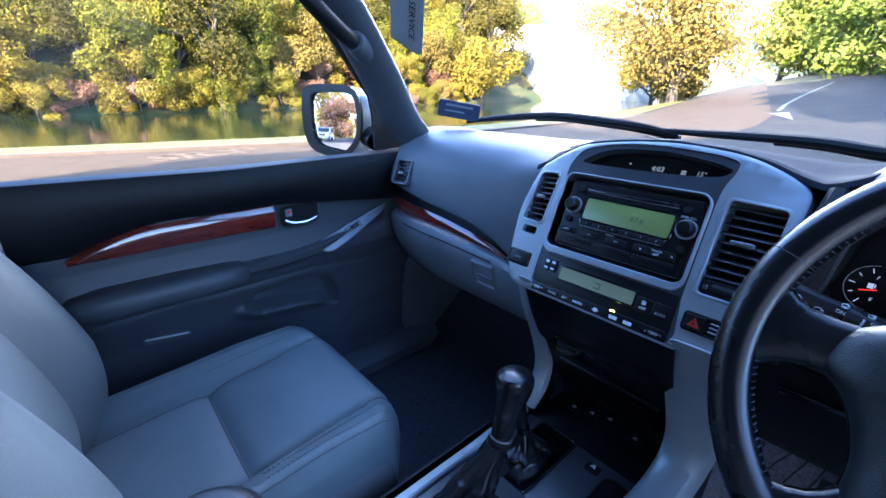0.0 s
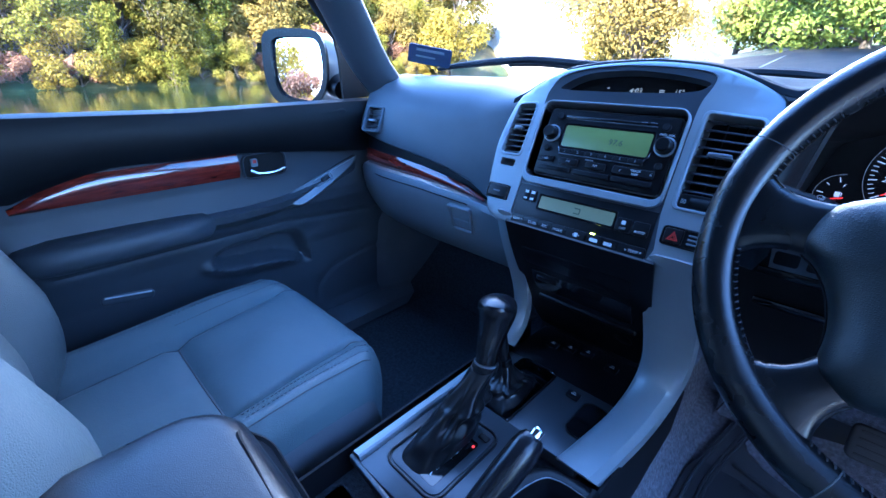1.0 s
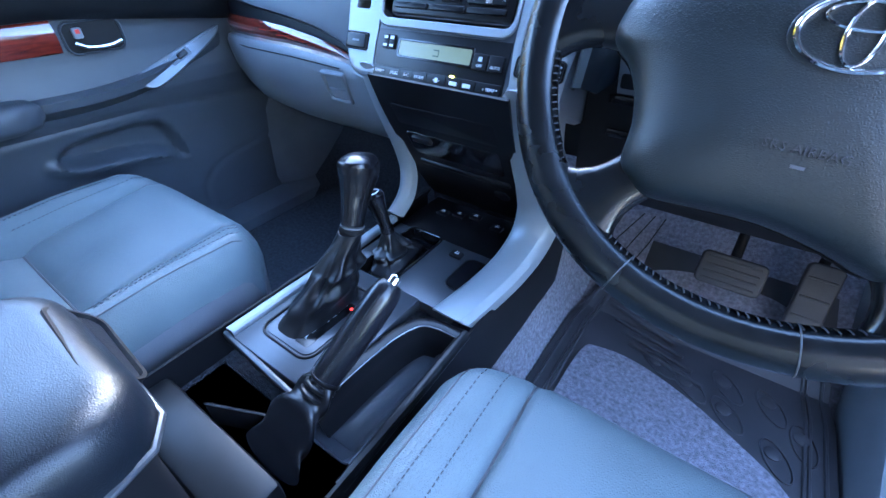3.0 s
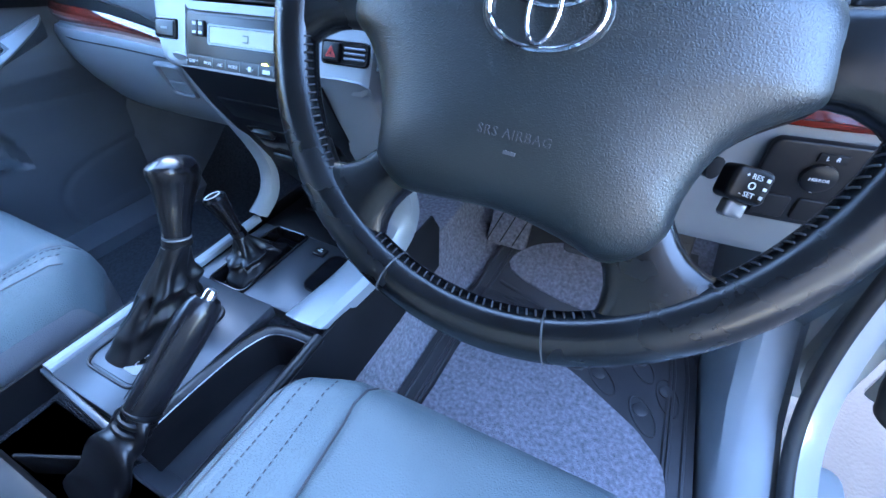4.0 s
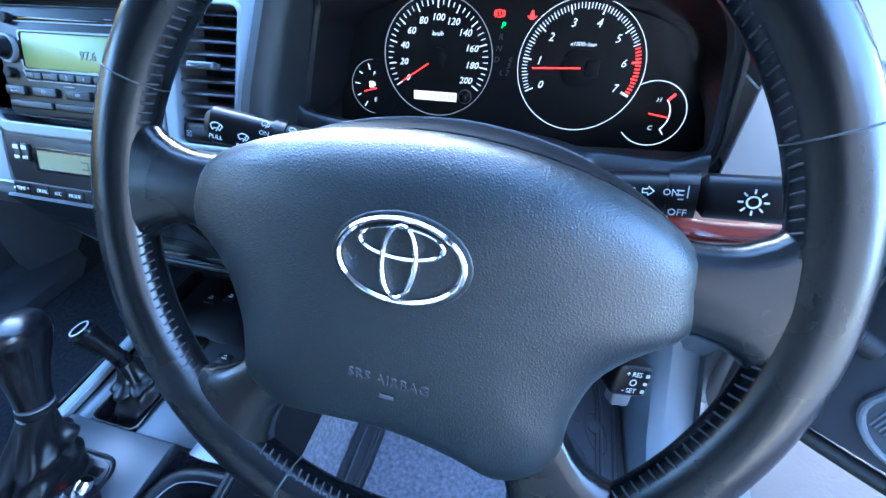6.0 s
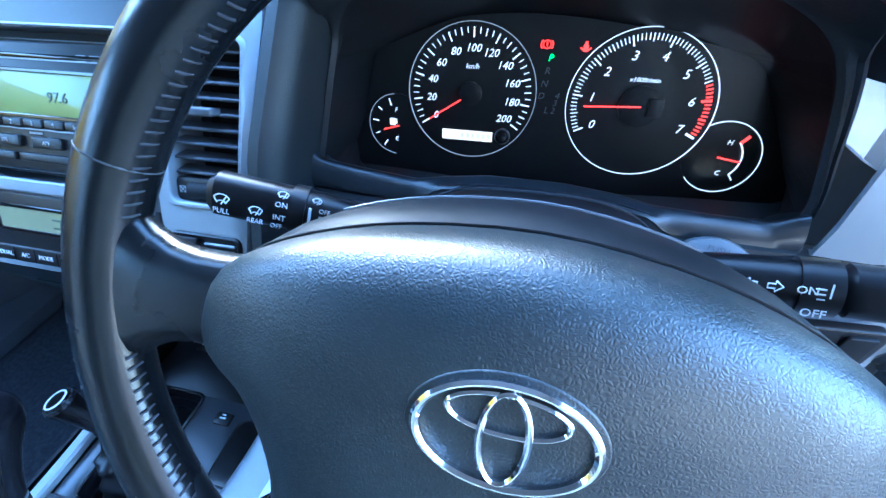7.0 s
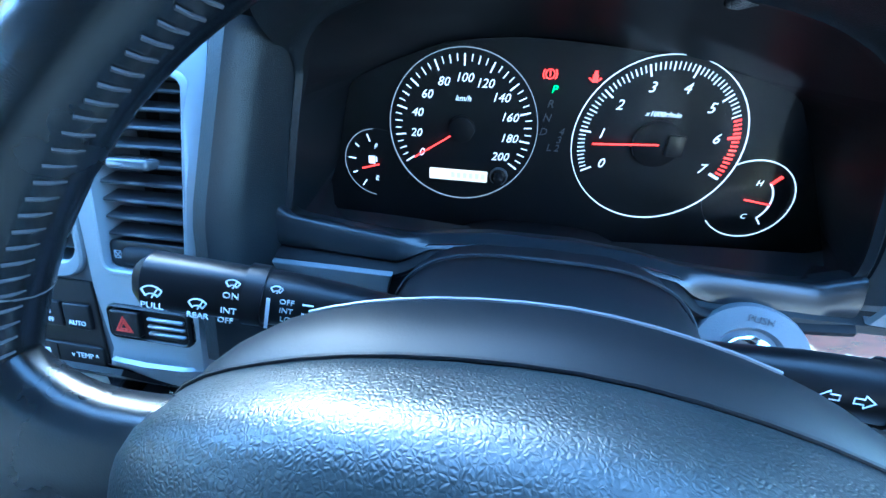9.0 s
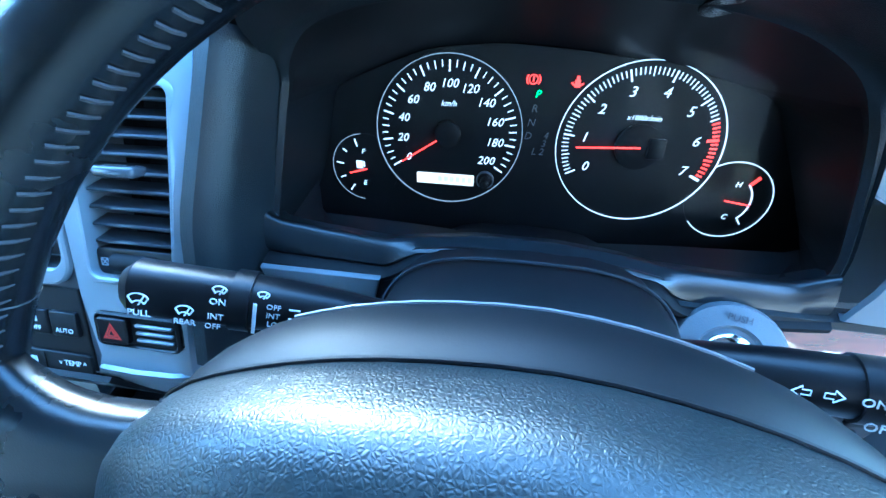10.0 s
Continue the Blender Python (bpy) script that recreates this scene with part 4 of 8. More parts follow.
def cluster():
    t = thing("instrument_cluster", CLUSTER.translation, "black instrument cluster with lit white dials and red needles", "instrument cluster")
    out = smooth2(CLUSTER_FACE, 4)
    part("face", slab(out, CLUSTER @ off(0, 0, -0.004), 0.004), M["dial"], t, "black dial face")
    d, f = dial(t, "speedometer", -0.0647, 0.0, 0.0540, 213, 246, 10, 0, 4, [(4 * i, str(20 * i)) for i in range(11)], 0.0085, None, "speedometer with lit figures")
    words("km/h", 0.0055, f @ off(0.0, 0.021, 0.0003), M["lit_white"], d, shear=0.25)
    part("needle", box(0.043, 0.0011, 0.0008, f @ turn(213) @ off(0.020, 0, 0.004), 0.0003, 1), M["lit_red"], d, "red needle")
    part("needle_hub", lathe([(0.0095, 0), (0.0095, 0.004), (0.008, 0.005), (0, 0.005)], f, 24), M["black_matt"], d)
    d, f = dial(t, "tachometer", 0.0688, -0.001, 0.0556, 207, 232, 7, 0, 10, [(10 * i, str(i)) for i in range(8)], 0.0095, 56, "tachometer with a red zone")
    words("x1000r/min", 0.0048, f @ off(0.0, 0.019, 0.0003), M["lit_white"], d, shear=0.25)
    part("needle", box(0.043, 0.0012, 0.0008, f @ turn(183) @ off(0.0205, 0, 0.005), 0.0003, 1), M["lit_red"], d, "red needle")
    part("needle_hub", lathe([(0.0155, 0), (0.0155, 0.004), (0.0148, 0.0045), (0, 0.0045)], f, 30), M["black_matt"], d)
    part("hub_cover", box(0.011, 0.014, 0.004, f @ off(0.011, 0, 0.005), 0.001), M["dial"], d)
    # small gauges
    for nm, cx, cy, r, a0, a1, ends in (("fuel_gauge", -0.130, -0.031, 0.0265, 95, 265, ("F", "E")), ("temperature_gauge", 0.139, -0.036, 0.0285, 150, -130, ("H", "C"))):
        f = CLUSTER @ off(cx, cy, 0.0008)
        g = part(nm, slab(ellipse(r, r, 40), CLUSTER @ off(cx, cy, 0.0), 0.0006), M["dial"], t, "small lit gauge with a red needle")
        ring = []
        if a0 < a1:
            for i in range(31):
                a = radians(a0 + (a1 - a0) * i / 30)
                ring.append(f @ Vector((r * math.cos(a), r * math.sin(a), 0.0006)))
        else:
            for i in range(41):
                a = radians(-140 + 262 * i / 40)
                ring.append(f @ Vector((r * math.cos(a), r * math.sin(a), 0.0006)))
        part("ring", tube(ring, 0.0003 if nm == "fuel_gauge" else 0.00042, 6), M["lit_dim" if nm == "fuel_gauge" else "lit_white"], g)
        bm = bmesh.new()
        if nm == "fuel_gauge":
            for i, a in enumerate((108, 140, 172, 204, 236)):
                box(0.006 if i % 2 == 0 else 0.004, 0.001, 0.0003, f @ turn(a) @ off(r - 0.006, 0, 0.0008), bm=bm)
            part("graduation", bm, M["lit_white"], g, smooth=False)
            words("F", 0.0055, f @ off(-0.001, 0.013, 0.0009), M["lit_white"], g, shear=0.2)
            words("E", 0.0055, f @ off(-0.001, -0.0125, 0.0009), M["lit_white"], g, shear=0.2)
            bars([(-0.0045, 0.0025, 0.005, 0.006), (-0.0008, 0.003, 0.001, 0.004)], f @ off(0, 0, 0.0007), M["lit_white"], g, "pump_symbol")
            part("needle", box(0.015, 0.0012, 0.0006, f @ turn(196) @ off(0.006, 0.001, 0.002), 0.0002, 1), M["lit_red"], g, "red needle")
        else:
            arc = [f @ Vector((0.015 * math.cos(radians(a)), 0.017 * math.sin(radians(a)), 0.0008)) for a in range(-48, 52, 6)]
            part("graduation", tube(arc, 0.0006, 6), M["lit_white"], g)
            part("red_zone", box(0.008, 0.0022, 0.0004, f @ turn(50) @ off(0.020, 0, 0.0008)), M["lit_red"], g)
            part("end_tick", box(0.006, 0.0010, 0.0004, f @ turn(-52) @ off(0.019, 0, 0.0008)), M["lit_white"], g)
            words("H", 0.0055, f @ off(0.003, 0.0125, 0.0009), M["lit_white"], g, shear=0.2)
            words("C", 0.0055, f @ off(0.001, -0.0125, 0.0009), M["lit_white"], g, shear=0.2)
            part("needle", box(0.018, 0.0012, 0.0006, f @ turn(-8) @ off(0.006, 0.0, 0.002), 0.0002, 1), M["lit_red"], g, "red needle")
    # trip display and stem
    f = CLUSTER @ off(0, 0, 0.0016)
    o = part("odometer", slab(rrect(0.0445, 0.0085, 0.0006, 2, -0.066, -0.0352), f, 0.0006), M["lit_amber"], t, "lit pale odometer display")
    bars([(-0.070 + 0.0046 * i, -0.0352, 0.003, 0.0046) for i in range(6)], f @ off(0, 0, 0.0006), mat("odometer_ink", (0.62, 0.54, 0.43), 0.5, emit=0.03), o, "digit_bar", 0.0002)
    part("reset_stem", lathe([(0.0062, 0), (0.0062, 0.002), (0.0036, 0.003), (0.0034, 0.012), (0.002, 0.013), (0, 0.013)], f @ off(-0.0352, -0.0335, 0), 20), M["black"], t, "trip reset stem")
    part("stem_ring", hoop(ellipse(0.0068, 0.0068, 28), ellipse(0.0052, 0.0052, 28), f @ off(-0.0352, -0.0335, 0), 0.0022, 0.0006), M["plate_silver"], t, "satin ring round the stem")
    # gear column and warning lamps
    for i, s in enumerate("PRND"):
        words(s, 0.0072, f @ off(-0.0035 - 0.0012 * i, 0.030 - 0.0095 * i, 0.0004), M["lit_green"] if s == "P" else M["mark_dim"], t, "gear_letter", shear=0.2)
    words("4", 0.007, f @ off(0.0055, 0.0022, 0.0004), M["mark_dim"], t, "gear_letter", shear=0.2)
    words("3", 0.007, f @ off(0.0045, -0.0035, 0.0004), M["mark_dim"], t, "gear_letter", shear=0.2)
    words("L 2", 0.007, f @ off(0.001, -0.0095, 0.0004), M["mark_dim"], t, "gear_letter", shear=0.2)
    bm = hoop(ellipse(0.0033, 0.0033, 20), ellipse(0.0025, 0.0025, 20), f @ off(-0.0075, 0.0395, 0), 0.0006, 0.0001)
    for s in (-1, 1):
        arc = [f @ Vector((-0.0075 + s * 0.0045 * math.cos(a), 0.0395 + 0.0045 * math.sin(a), 0.0003)) for a in (-0.7, -0.35, 0, 0.35, 0.7)]
        tube(arc, 0.0005, 5, bm)
    box(0.0010, 0.0032, 0.0005, f @ off(-0.0075, 0.0398, 0.0003), bm=bm)
    part("brake_lamp", bm, M["lit_red"], t, "lit red brake warning lamp")
    bm = box(0.0036, 0.0048, 0.0005, f @ off(0.0215, 0.0380, 0.0003), 0.0002, 1)
    box(0.0020, 0.0026, 0.0005, f @ off(0.0215, 0.0415, 0.0003), bm=bm)
    for k in (-1, 1):
        box(0.0030, 0.0010, 0.0005, f @ off(0.0215 + 0.0028 * k, 0.0375, 0.0003) @ turn(38 * k), bm=bm)
    part("door_lamp", bm, M["lit_red"], t, "lit red open door warning lamp")
    # clear lens over the dials
    lens = new("lens", finish(sheet([[CLUSTER @ Vector((x, y, 0.022 + 0.03 * (0.06 - y))) - CLUSTER.translation for x in (-0.2, -0.1, 0, 0.1, 0.21)] for y in (-0.092, 0.0, 0.075)]), "lens", M["lens"]))
    lens.parent = t
    lens.visible_shadow = False
    tagged(lens, "clear curved lens")
    return t


CLUSTER_FACE = [(-0.185, -0.085), (-0.172, -0.05), (-0.1622, -0.0274), (-0.153, 0.010), (-0.1475, 0.0265), (-0.1367, 0.0340), (-0.1153, 0.0429), (-0.0817, 0.0548), (-0.053, 0.0588), (-0.0274, 0.0603), (-0.0022, 0.0595), (0.033, 0.0566), (0.0677, 0.0521), (0.1023, 0.0456), (0.134, 0.0373), (0.147, 0.0300), (0.1535, 0.0200), (0.162, 0.006), (0.1719, -0.012), (0.192, -0.0514), (0.2088, -0.0880), (0.1, -0.095), (-0.1, -0.092)]


def radial(loop, centre, angle):
    """Where a ray from the centre meets an outline."""
    d = Vector((math.cos(angle), math.sin(angle)))
    best = None
    for p, q in zip(loop, loop[1:] + loop[:1]):
        p, q = Vector(p) - centre, Vector(q) - centre
        e = q - p
        k = d.x * e.y - d.y * e.x
        if abs(k) < 1e-12:
            continue
        u = (p.x * d.y - p.y * d.x) / k
        r = (p.x * e.y - p.y * e.x) / k
        if -1e-6 <= u <= 1 + 1e-6 and r > 0 and (best is None or r > best):
            best = r
    return centre + d * best


def binnacle():
    t = thing("instrument_hood", (0.38, 0.22, 1.25), "dark grained instrument hood around the cluster", "dashboard")
    # three outlines: the hood's front edge, the ridge round the well, the dial face
    ridge = smooth2([(0.2195, 1.279), (0.224, 1.298), (0.240, 1.317), (0.275, 1.330), (0.33, 1.336), (0.40, 1.337), (0.45, 1.333), (0.495, 1.322), (0.528, 1.305), (0.546, 1.285), (0.5515, 1.262), (0.5536, 1.235), (0.5543, 1.210), (0.5485, 1.1975), (0.533, 1.1955), (0.504, 1.195), (0.4675, 1.195), (0.4251, 1.197), (0.38, 1.199), (0.34, 1.199), (0.30, 1.197), (0.2448, 1.1945), (0.2224, 1.1935), (0.2125, 1.1955), (0.2092, 1.205), (0.2112, 1.220), (0.2146, 1.247)], 4)
    brow = smooth2([(0.2135, 1.279), (0.219, 1.310), (0.236, 1.338), (0.270, 1.355), (0.33, 1.362), (0.40, 1.363), (0.455, 1.357), (0.505, 1.341), (0.540, 1.318), (0.556, 1.290), (0.560, 1.262), (0.560, 1.235), (0.560, 1.208), (0.552, 1.190), (0.533, 1.187), (0.4675, 1.187), (0.38, 1.187), (0.30, 1.187), (0.2224, 1.187), (0.206, 1.190), (0.2035, 1.205), (0.2055, 1.220), (0.209, 1.247)], 4)
    face = []
    for x, y in smooth2(CLUSTER_FACE, 4):
        p = CLUSTER @ Vector((x * 1.004, y, -0.003))
        face.append((p.x, p.z))
    c = Vector((0.385, 1.252))
    ridge_y = lambda z: 0.196 + 0.47 * (min(z, 1.285) - 1.2)
    face_y = lambda z: 0.2846 + 0.2126 * (z - 1.236)
    def brow_y(z):
        f = min(1.0, max(0.0, (z - 1.285) / 0.06))
        return ridge_y(z) + 0.003 + (0.182 - ridge_y(z)) * f * f * (3 - 2 * f)
    N = 160
    rows = [[] for _ in range(9)]
    for i in range(N):
        a = 2 * math.pi * i / N
        o, r, f = radial(brow, c, a), radial(ridge, c, a), radial(face, c, a)
        d = Vector((math.cos(a), math.sin(a)))
        ry, oy, fy = ridge_y(r.y), brow_y(o.y), face_y(f.y)
        for k, (p, y) in enumerate(((o + d * 0.014, oy + 0.05), (o + d * 0.006, oy + 0.008), (o, oy), (o.lerp(r, 0.35), oy + (ry - oy) * 0.25 + 0.001), (o.lerp(r, 0.75), oy + (ry - oy) * 0.8 - 0.001), (r, ry - 0.0015), (r - d * 0.004, ry + 0.0005), (r.lerp(f, 0.10), ry + (fy - ry) * 0.12), (f, fy))):
            rows[k].append((p.x, y, p.y))
    part("hood", rings(bmesh.new(), rows[:7]), M["hood"], t, "dark soft grained hood with a rounded ridge")
    part("well_wall", rings(bmesh.new(), rows[6:]), M["well"], t, "dark inner wall of the instrument well")
    part("back_plate", box(0.40, 0.20, 0.004, CLUSTER @ off(0.005, -0.02, -0.012)), M["dial"], t)
    # upright padded flank between vent and instruments
    rows = []
    for x, z, w in ((0.1775, -0.012, 0), (0.1790, -0.001, 0), (0.1830, 0.005, 0), (0.1895, 0.006, 0), (0.1965, 0.001, 0), (0.2010, -0.010, 0), (0.0, 0.0, 1)):
        row = []
        for k in range(15):
            y = -0.085 + 0.196 * k / 14
            lean = 0.012 * max(0.0, y) / 0.1
            if w:
                zz = 1.225 + y * 0.91
                row.append((0.2065 + 0.010 * max(0.0, (zz - 1.2) / 0.08), ridge_y(zz) + 0.006, zz))
            else:
                row.append(STACK @ Vector((x + lean, y, z - 0.012 * max(0.0, (y - 0.01) / 0.08))))
        rows.append(row)
    part("flank", sheet(rows, 0.003), M["hood"], t, "dark soft flank beside the vent")
    # lower bar below the dials, arched over the column
    rows, under = [], []
    for i in range(61):
        x = 0.207 + i * 0.00576
        zt = float(np.interp(x, (0.2076, 0.2138, 0.2440, 0.2873, 0.3141, 0.3444, 0.3972, 0.4349, 0.4591, 0.4991, 0.5328, 0.5424, 0.5580), (1.2182, 1.2099, 1.2057, 1.2009, 1.2059, 1.2101, 1.2100, 1.2055, 1.1997, 1.1973, 1.1968, 1.2020, 1.2080)))
        zb = min(zt - 0.004, float(np.interp(x, (0.2048, 0.2448, 0.2890, 0.3030, 0.3187, 0.3502, 0.3964, 0.4325, 0.4519, 0.4688, 0.4952, 0.5363, 0.5625), (1.1908, 1.1889, 1.1865, 1.1964, 1.2074, 1.2126, 1.2121, 1.2084, 1.2015, 1.1842, 1.1787, 1.1816, 1.1852))))
        rows.append([(x, y, z) for y, z in ((0.212, zt - 0.010), (0.199, zt - 0.0015), (0.1965, zt - 0.0002), (0.1945, zt), (0.192, zt - 0.001), (0.189, zt * 0.72 + zb * 0.28), (0.186, (zt + zb) / 2), (0.184, zb * 0.85 + zt * 0.15), (0.185, zb), (0.20, zb - 0.003))])
        under.append([(x, 0.190, zb - 0.0005), (x, 0.180, zb - 0.001), (x, 0.1765, zb - 0.003), (x, 0.1765, zb - 0.006), (x, 0.182, zb - 0.011), (x, 0.21, zb - 0.016)])
    part("lower_bar", sheet(rows, 0.003), M["bar"], t, "smooth grey bar arched below the dials")
    part("bar_step", sheet(under, 0.003), M["black_matt"], t, "black lip arched over the column")
    m = plane_frame((0.2500, 0.1745, 1.163), (1, 0, 0), (0, -0.06, 1))
    pnl = part("switch_blank_panel", slab([(-0.036, -0.026), (0.016, -0.026), (0.028, -0.010), (0.039, 0.027), (-0.041, 0.027)], m, 0.004, 0.001), M["dash_low"], t, "grey panel with two blank switches")
    for x in (-0.0225, 0.0075):
        part("blank", slab(rrect(0.023, 0.016, 0.003, 3, x, -0.012), m @ off(0, 0, 0.0035), 0.0015, 0.0006), M["black"], pnl)
    # panel between the bar and the wood on the right
    rows = [[(x, y, z) for y, z in ((0.19, 1.186), (0.181, 1.183), (0.180, 1.178), (0.184, 1.173))] for x in (0.455, 0.50, 0.55, 0.60)]
    part("right_panel", sheet(rows, 0.003), M["hood"], t, "dark panel above the wood strip")
    # round hole in the hood's underside
    part("hood_vent", lathe([(0.013, 0), (0.013, 0.0015), (0.0, 0.0015)], Matrix.Translation((0.457, 0.2385, 1.3305)) @ pose(0, 0, 0, 149), 28), M["gloss_black"], t, "round dark opening")
    return t


# ---- steering wheel and column ----
WHEEL = plane_frame((0.376, 0.022, 1.220), (1, 0, 0), (0, math.sin(radians(27)), math.cos(radians(27))))
RIM = plane_frame((0.3708, 0.0275, 1.2235), (1, 0, 0), (0, math.sin(radians(29.3)), math.cos(radians(29.3))))


def steering_wheel():
    m = WHEEL
    t = thing("steering_wheel", m.translation, "black leather four-spoke steering wheel with stitched rim", "steering wheel")
    R, r = 0.1865, 0.0168
    N = 120
    bm = bmesh.new()
    loops = []
    for i in range(N):
        a = 2 * math.pi * i / N
        c = Vector((math.cos(a), math.sin(a), 0))
        # the grip is a little fatter at ten and two
        fat = 1 + 0.03 * sum(math.exp(-((((math.degrees(a) - g + 180) % 360) - 180) / 22) ** 2) for g in (28, 152))
        loops.append([RIM @ (c * (R + r * 1.02 * fat * math.cos(q)) + Vector((0, 0, r * 0.92 * fat * math.sin(q)))) for q in (2 * math.pi * j / 20 for j in range(20))])
    vs = [[bm.verts.new(p) for p in l] for l in loops]
    for i in range(N):
        a, b = vs[i], vs[(i + 1) % N]
        for j in range(20):
            bm.faces.new((a[j], a[(j + 1) % 20], b[(j + 1) % 20], b[j]))
    rim = part("rim", bm, M["wheel"], t, "smooth black leather rim")
    # seams across the rim
    for a in (-76, -112, 22, 158):
        c = Vector((math.cos(radians(a)), math.sin(radians(a)), 0))
        ring = [RIM @ (c * (R + (r + 0.0001) * 1.02 * math.cos(q)) + Vector((0, 0, (r + 0.0001) * 0.93 * math.sin(q)))) for q in (2 * math.pi * j / 24 for j in range(24))]
        part("rim_seam", tube(ring, 0.0006, 5, close=True), M["seam"], rim)
    # stitching along the inner edge, broken where the spokes meet the rim
    bm = bmesh.new()
    for i in range(190):
        a = 360 * i / 190
        if any(abs((a - g + 180) % 360 - 180) < w for g, w in ((176, 10), (-1, 10), (230, 9), (304.5, 9))):
            continue
        c = Vector((math.cos(radians(a)), math.sin(radians(a)), 0))
        d = Vector((-c.y, c.x, 0))
        p = c * (R - r * 1.01) + Vector((0, 0, r * 0.12)) - d * 0.0008
        q = c * (R - r * 0.91) + Vector((0, 0, r * 0.52)) + d * 0.0008
        tube([RIM @ p, RIM @ ((p + q) / 2 + (Vector((0, 0, 0.0003)) - c * 0.0006)), RIM @ q], 0.00065, 4, bm)
    st = part("stitching", bm, M["stitch"], rim, "grey thread stitches along the inner edge")
    tagged(st, kind="stuff")
    # spokes: lofted from the pad's edge to the rim
    def spoke(a_in, a_out, r_in, w0, w1, z0):
        rows = []
        for k in range(9):
            f = k / 8
            ang = radians(a_in + (a_out - a_in) * f)
            rad = r_in + (R - 0.004 - r_in) * f
            flare = w0 + (w1 - w0) * f + 0.034 * max(0, (f - 0.40) / 0.60) ** 2.6 + 0.004 * max(0, (0.3 - f) / 0.3)
            c = Vector((math.cos(ang), math.sin(ang), 0))
            d = Vector((-c.y, c.x, 0))
            z = z0 * (1 - f) ** 1.3 - 0.001 * f
            th = 0.0135 - 0.003 * f
            sec = []
            for q in range(16):
                b = 2 * math.pi * q / 16
                cb, sb = math.cos(b), math.sin(b)
                px = math.copysign(abs(cb) ** 0.6, cb) * flare
                pz = math.copysign(abs(sb) ** 0.8, sb) * th
                v = c * rad + d * px + Vector((0, 0, z + pz))
                sec.append((m @ v).lerp(RIM @ v, f))
            rows.append(sec)
        bm = bmesh.new()
        rings(bm, rows, True, True, True)
        return bm
    for ai, ao, w0, w1 in ((173, 177, 0.0235, 0.020), (0, -1.5, 0.0245, 0.020), (227, 229.5, 0.0205, 0.019), (306, 304.5, 0.0225, 0.021)):
        part("spoke", spoke(ai, ao, 0.098, w0, w1, -0.0115), M["wheel"], t, "leather covered spoke")
    # airbag pad, domed
    outline = smooth2([(-0.126, 0.034), (-0.138, 0.012), (-0.137, -0.003), (-0.123, -0.015), (-0.111, -0.034), (-0.1035, -0.060), (-0.1025, -0.088), (-0.093, -0.099), (-0.078, -0.107), (-0.050, -0.1065), (-0.005, -0.1055), (0.034, -0.113), (0.058, -0.1205), (0.077, -0.1125), (0.0875, -0.097), (0.0895, -0.076), (0.098, -0.051), (0.113, -0.035), (0.131, -0.0235), (0.1365, -0.015), (0.134, 0.002), (0.128, 0.022), (0.100, 0.040), (0.056, 0.054), (0.005, 0.061), (-0.050, 0.058), (-0.095, 0.048)], 3)
    bm = bmesh.new()
    loops = []
    for s, z in ((0.97, -0.024), (0.995, -0.020), (1.0, -0.012), (1.0, 0.001), (0.993, 0.006), (0.975, 0.0105), (0.945, 0.0145), (0.90, 0.0185), (0.80, 0.0235), (0.66, 0.0270), (0.50, 0.029), (0.32, 0.0300), (0.14, 0.0303)):
        loops.append([m @ Vector((x * s, y * s - 0.010 * (1 - s), z - 0.006 * abs(x / 0.13) ** 3 * s)) for x, y in outline])
    rings(bm, loops, True, True, True)
    pad = part("airbag_cover", bm, M["pad"], t, "grained dark airbag cover with rounded edges")
    # smooth rear shell behind the cover
    bm = bmesh.new()
    loops = []
    for s, dy, z in ((0.985, 0.0, -0.022), (0.975, 0.005, -0.030), (0.94, 0.010, -0.042), (0.88, 0.015, -0.052), (0.80, 0.016, -0.057), (0.5, 0.0, -0.060)):
        loops.append([m @ Vector((x * s, y * s + dy, z)) for x, y in outline])
    rings(bm, loops, True, True, True)
    part("rear_shell", bm, M["shell"], t, "smooth dark plastic shell behind the cover")
    part("shell_rim", tube([m @ Vector((x * 0.882, y * 0.882 + 0.0152, -0.052)) for x, y in outline[60:] if y > 0.040], 0.0008, 6), M["plate_silver"], t)
    # seam line around the cover
    part("cover_gap", tube([m @ Vector((x * 1.004, y * 1.004, -0.022)) for x, y in outline], 0.0010, 6, close=True), M["black_matt"], t)
    # badge: plain oval ring with two crossed ovals
    e = m @ off(0.000, 0.003, 0.0288) @ turn(-2) @ Matrix.Diagonal((0.93, 0.93, 1, 1))
    badge = part("badge_dish", slab(ellipse(0.0365, 0.0245, 48), e @ off(0, 0, -0.003), 0.004, 0.001), M["pad"], pad)
    bm = hoop(ellipse(0.0340, 0.0222, 56), ellipse(0.0305, 0.0192, 56), e, 0.0042, 0.0012)
    part("badge_ring", bm, M["chrome"], pad, "chrome oval badge ring")
    bm = hoop(ellipse(0.0225, 0.0088, 40, 0, 0.0092), ellipse(0.0200, 0.0068, 40, 0, 0.0092), e, 0.0038, 0.0009)
    part("badge_oval", bm, M["chrome"], pad, "flat chrome oval")
    bm = hoop(ellipse(0.0098, 0.0192, 40), ellipse(0.0072, 0.0172, 40), e, 0.0046, 0.0009)
    part("badge_oval", bm, M["chrome"], pad, "upright chrome oval")
    # faint airbag lettering
    g = m @ off(-0.002, -0.0600, 0.0288) @ turn(-3) @ Matrix.Rotation(radians(4), 4, "X")
    words("SRS AIRBAG", 0.0075, g, M["seam"], pad, "lettering", spacing=1.1, thick=0.0012)
    bars([(0.0, -0.0095, 0.007, 0.002)], g, M["mark_dim"], pad)
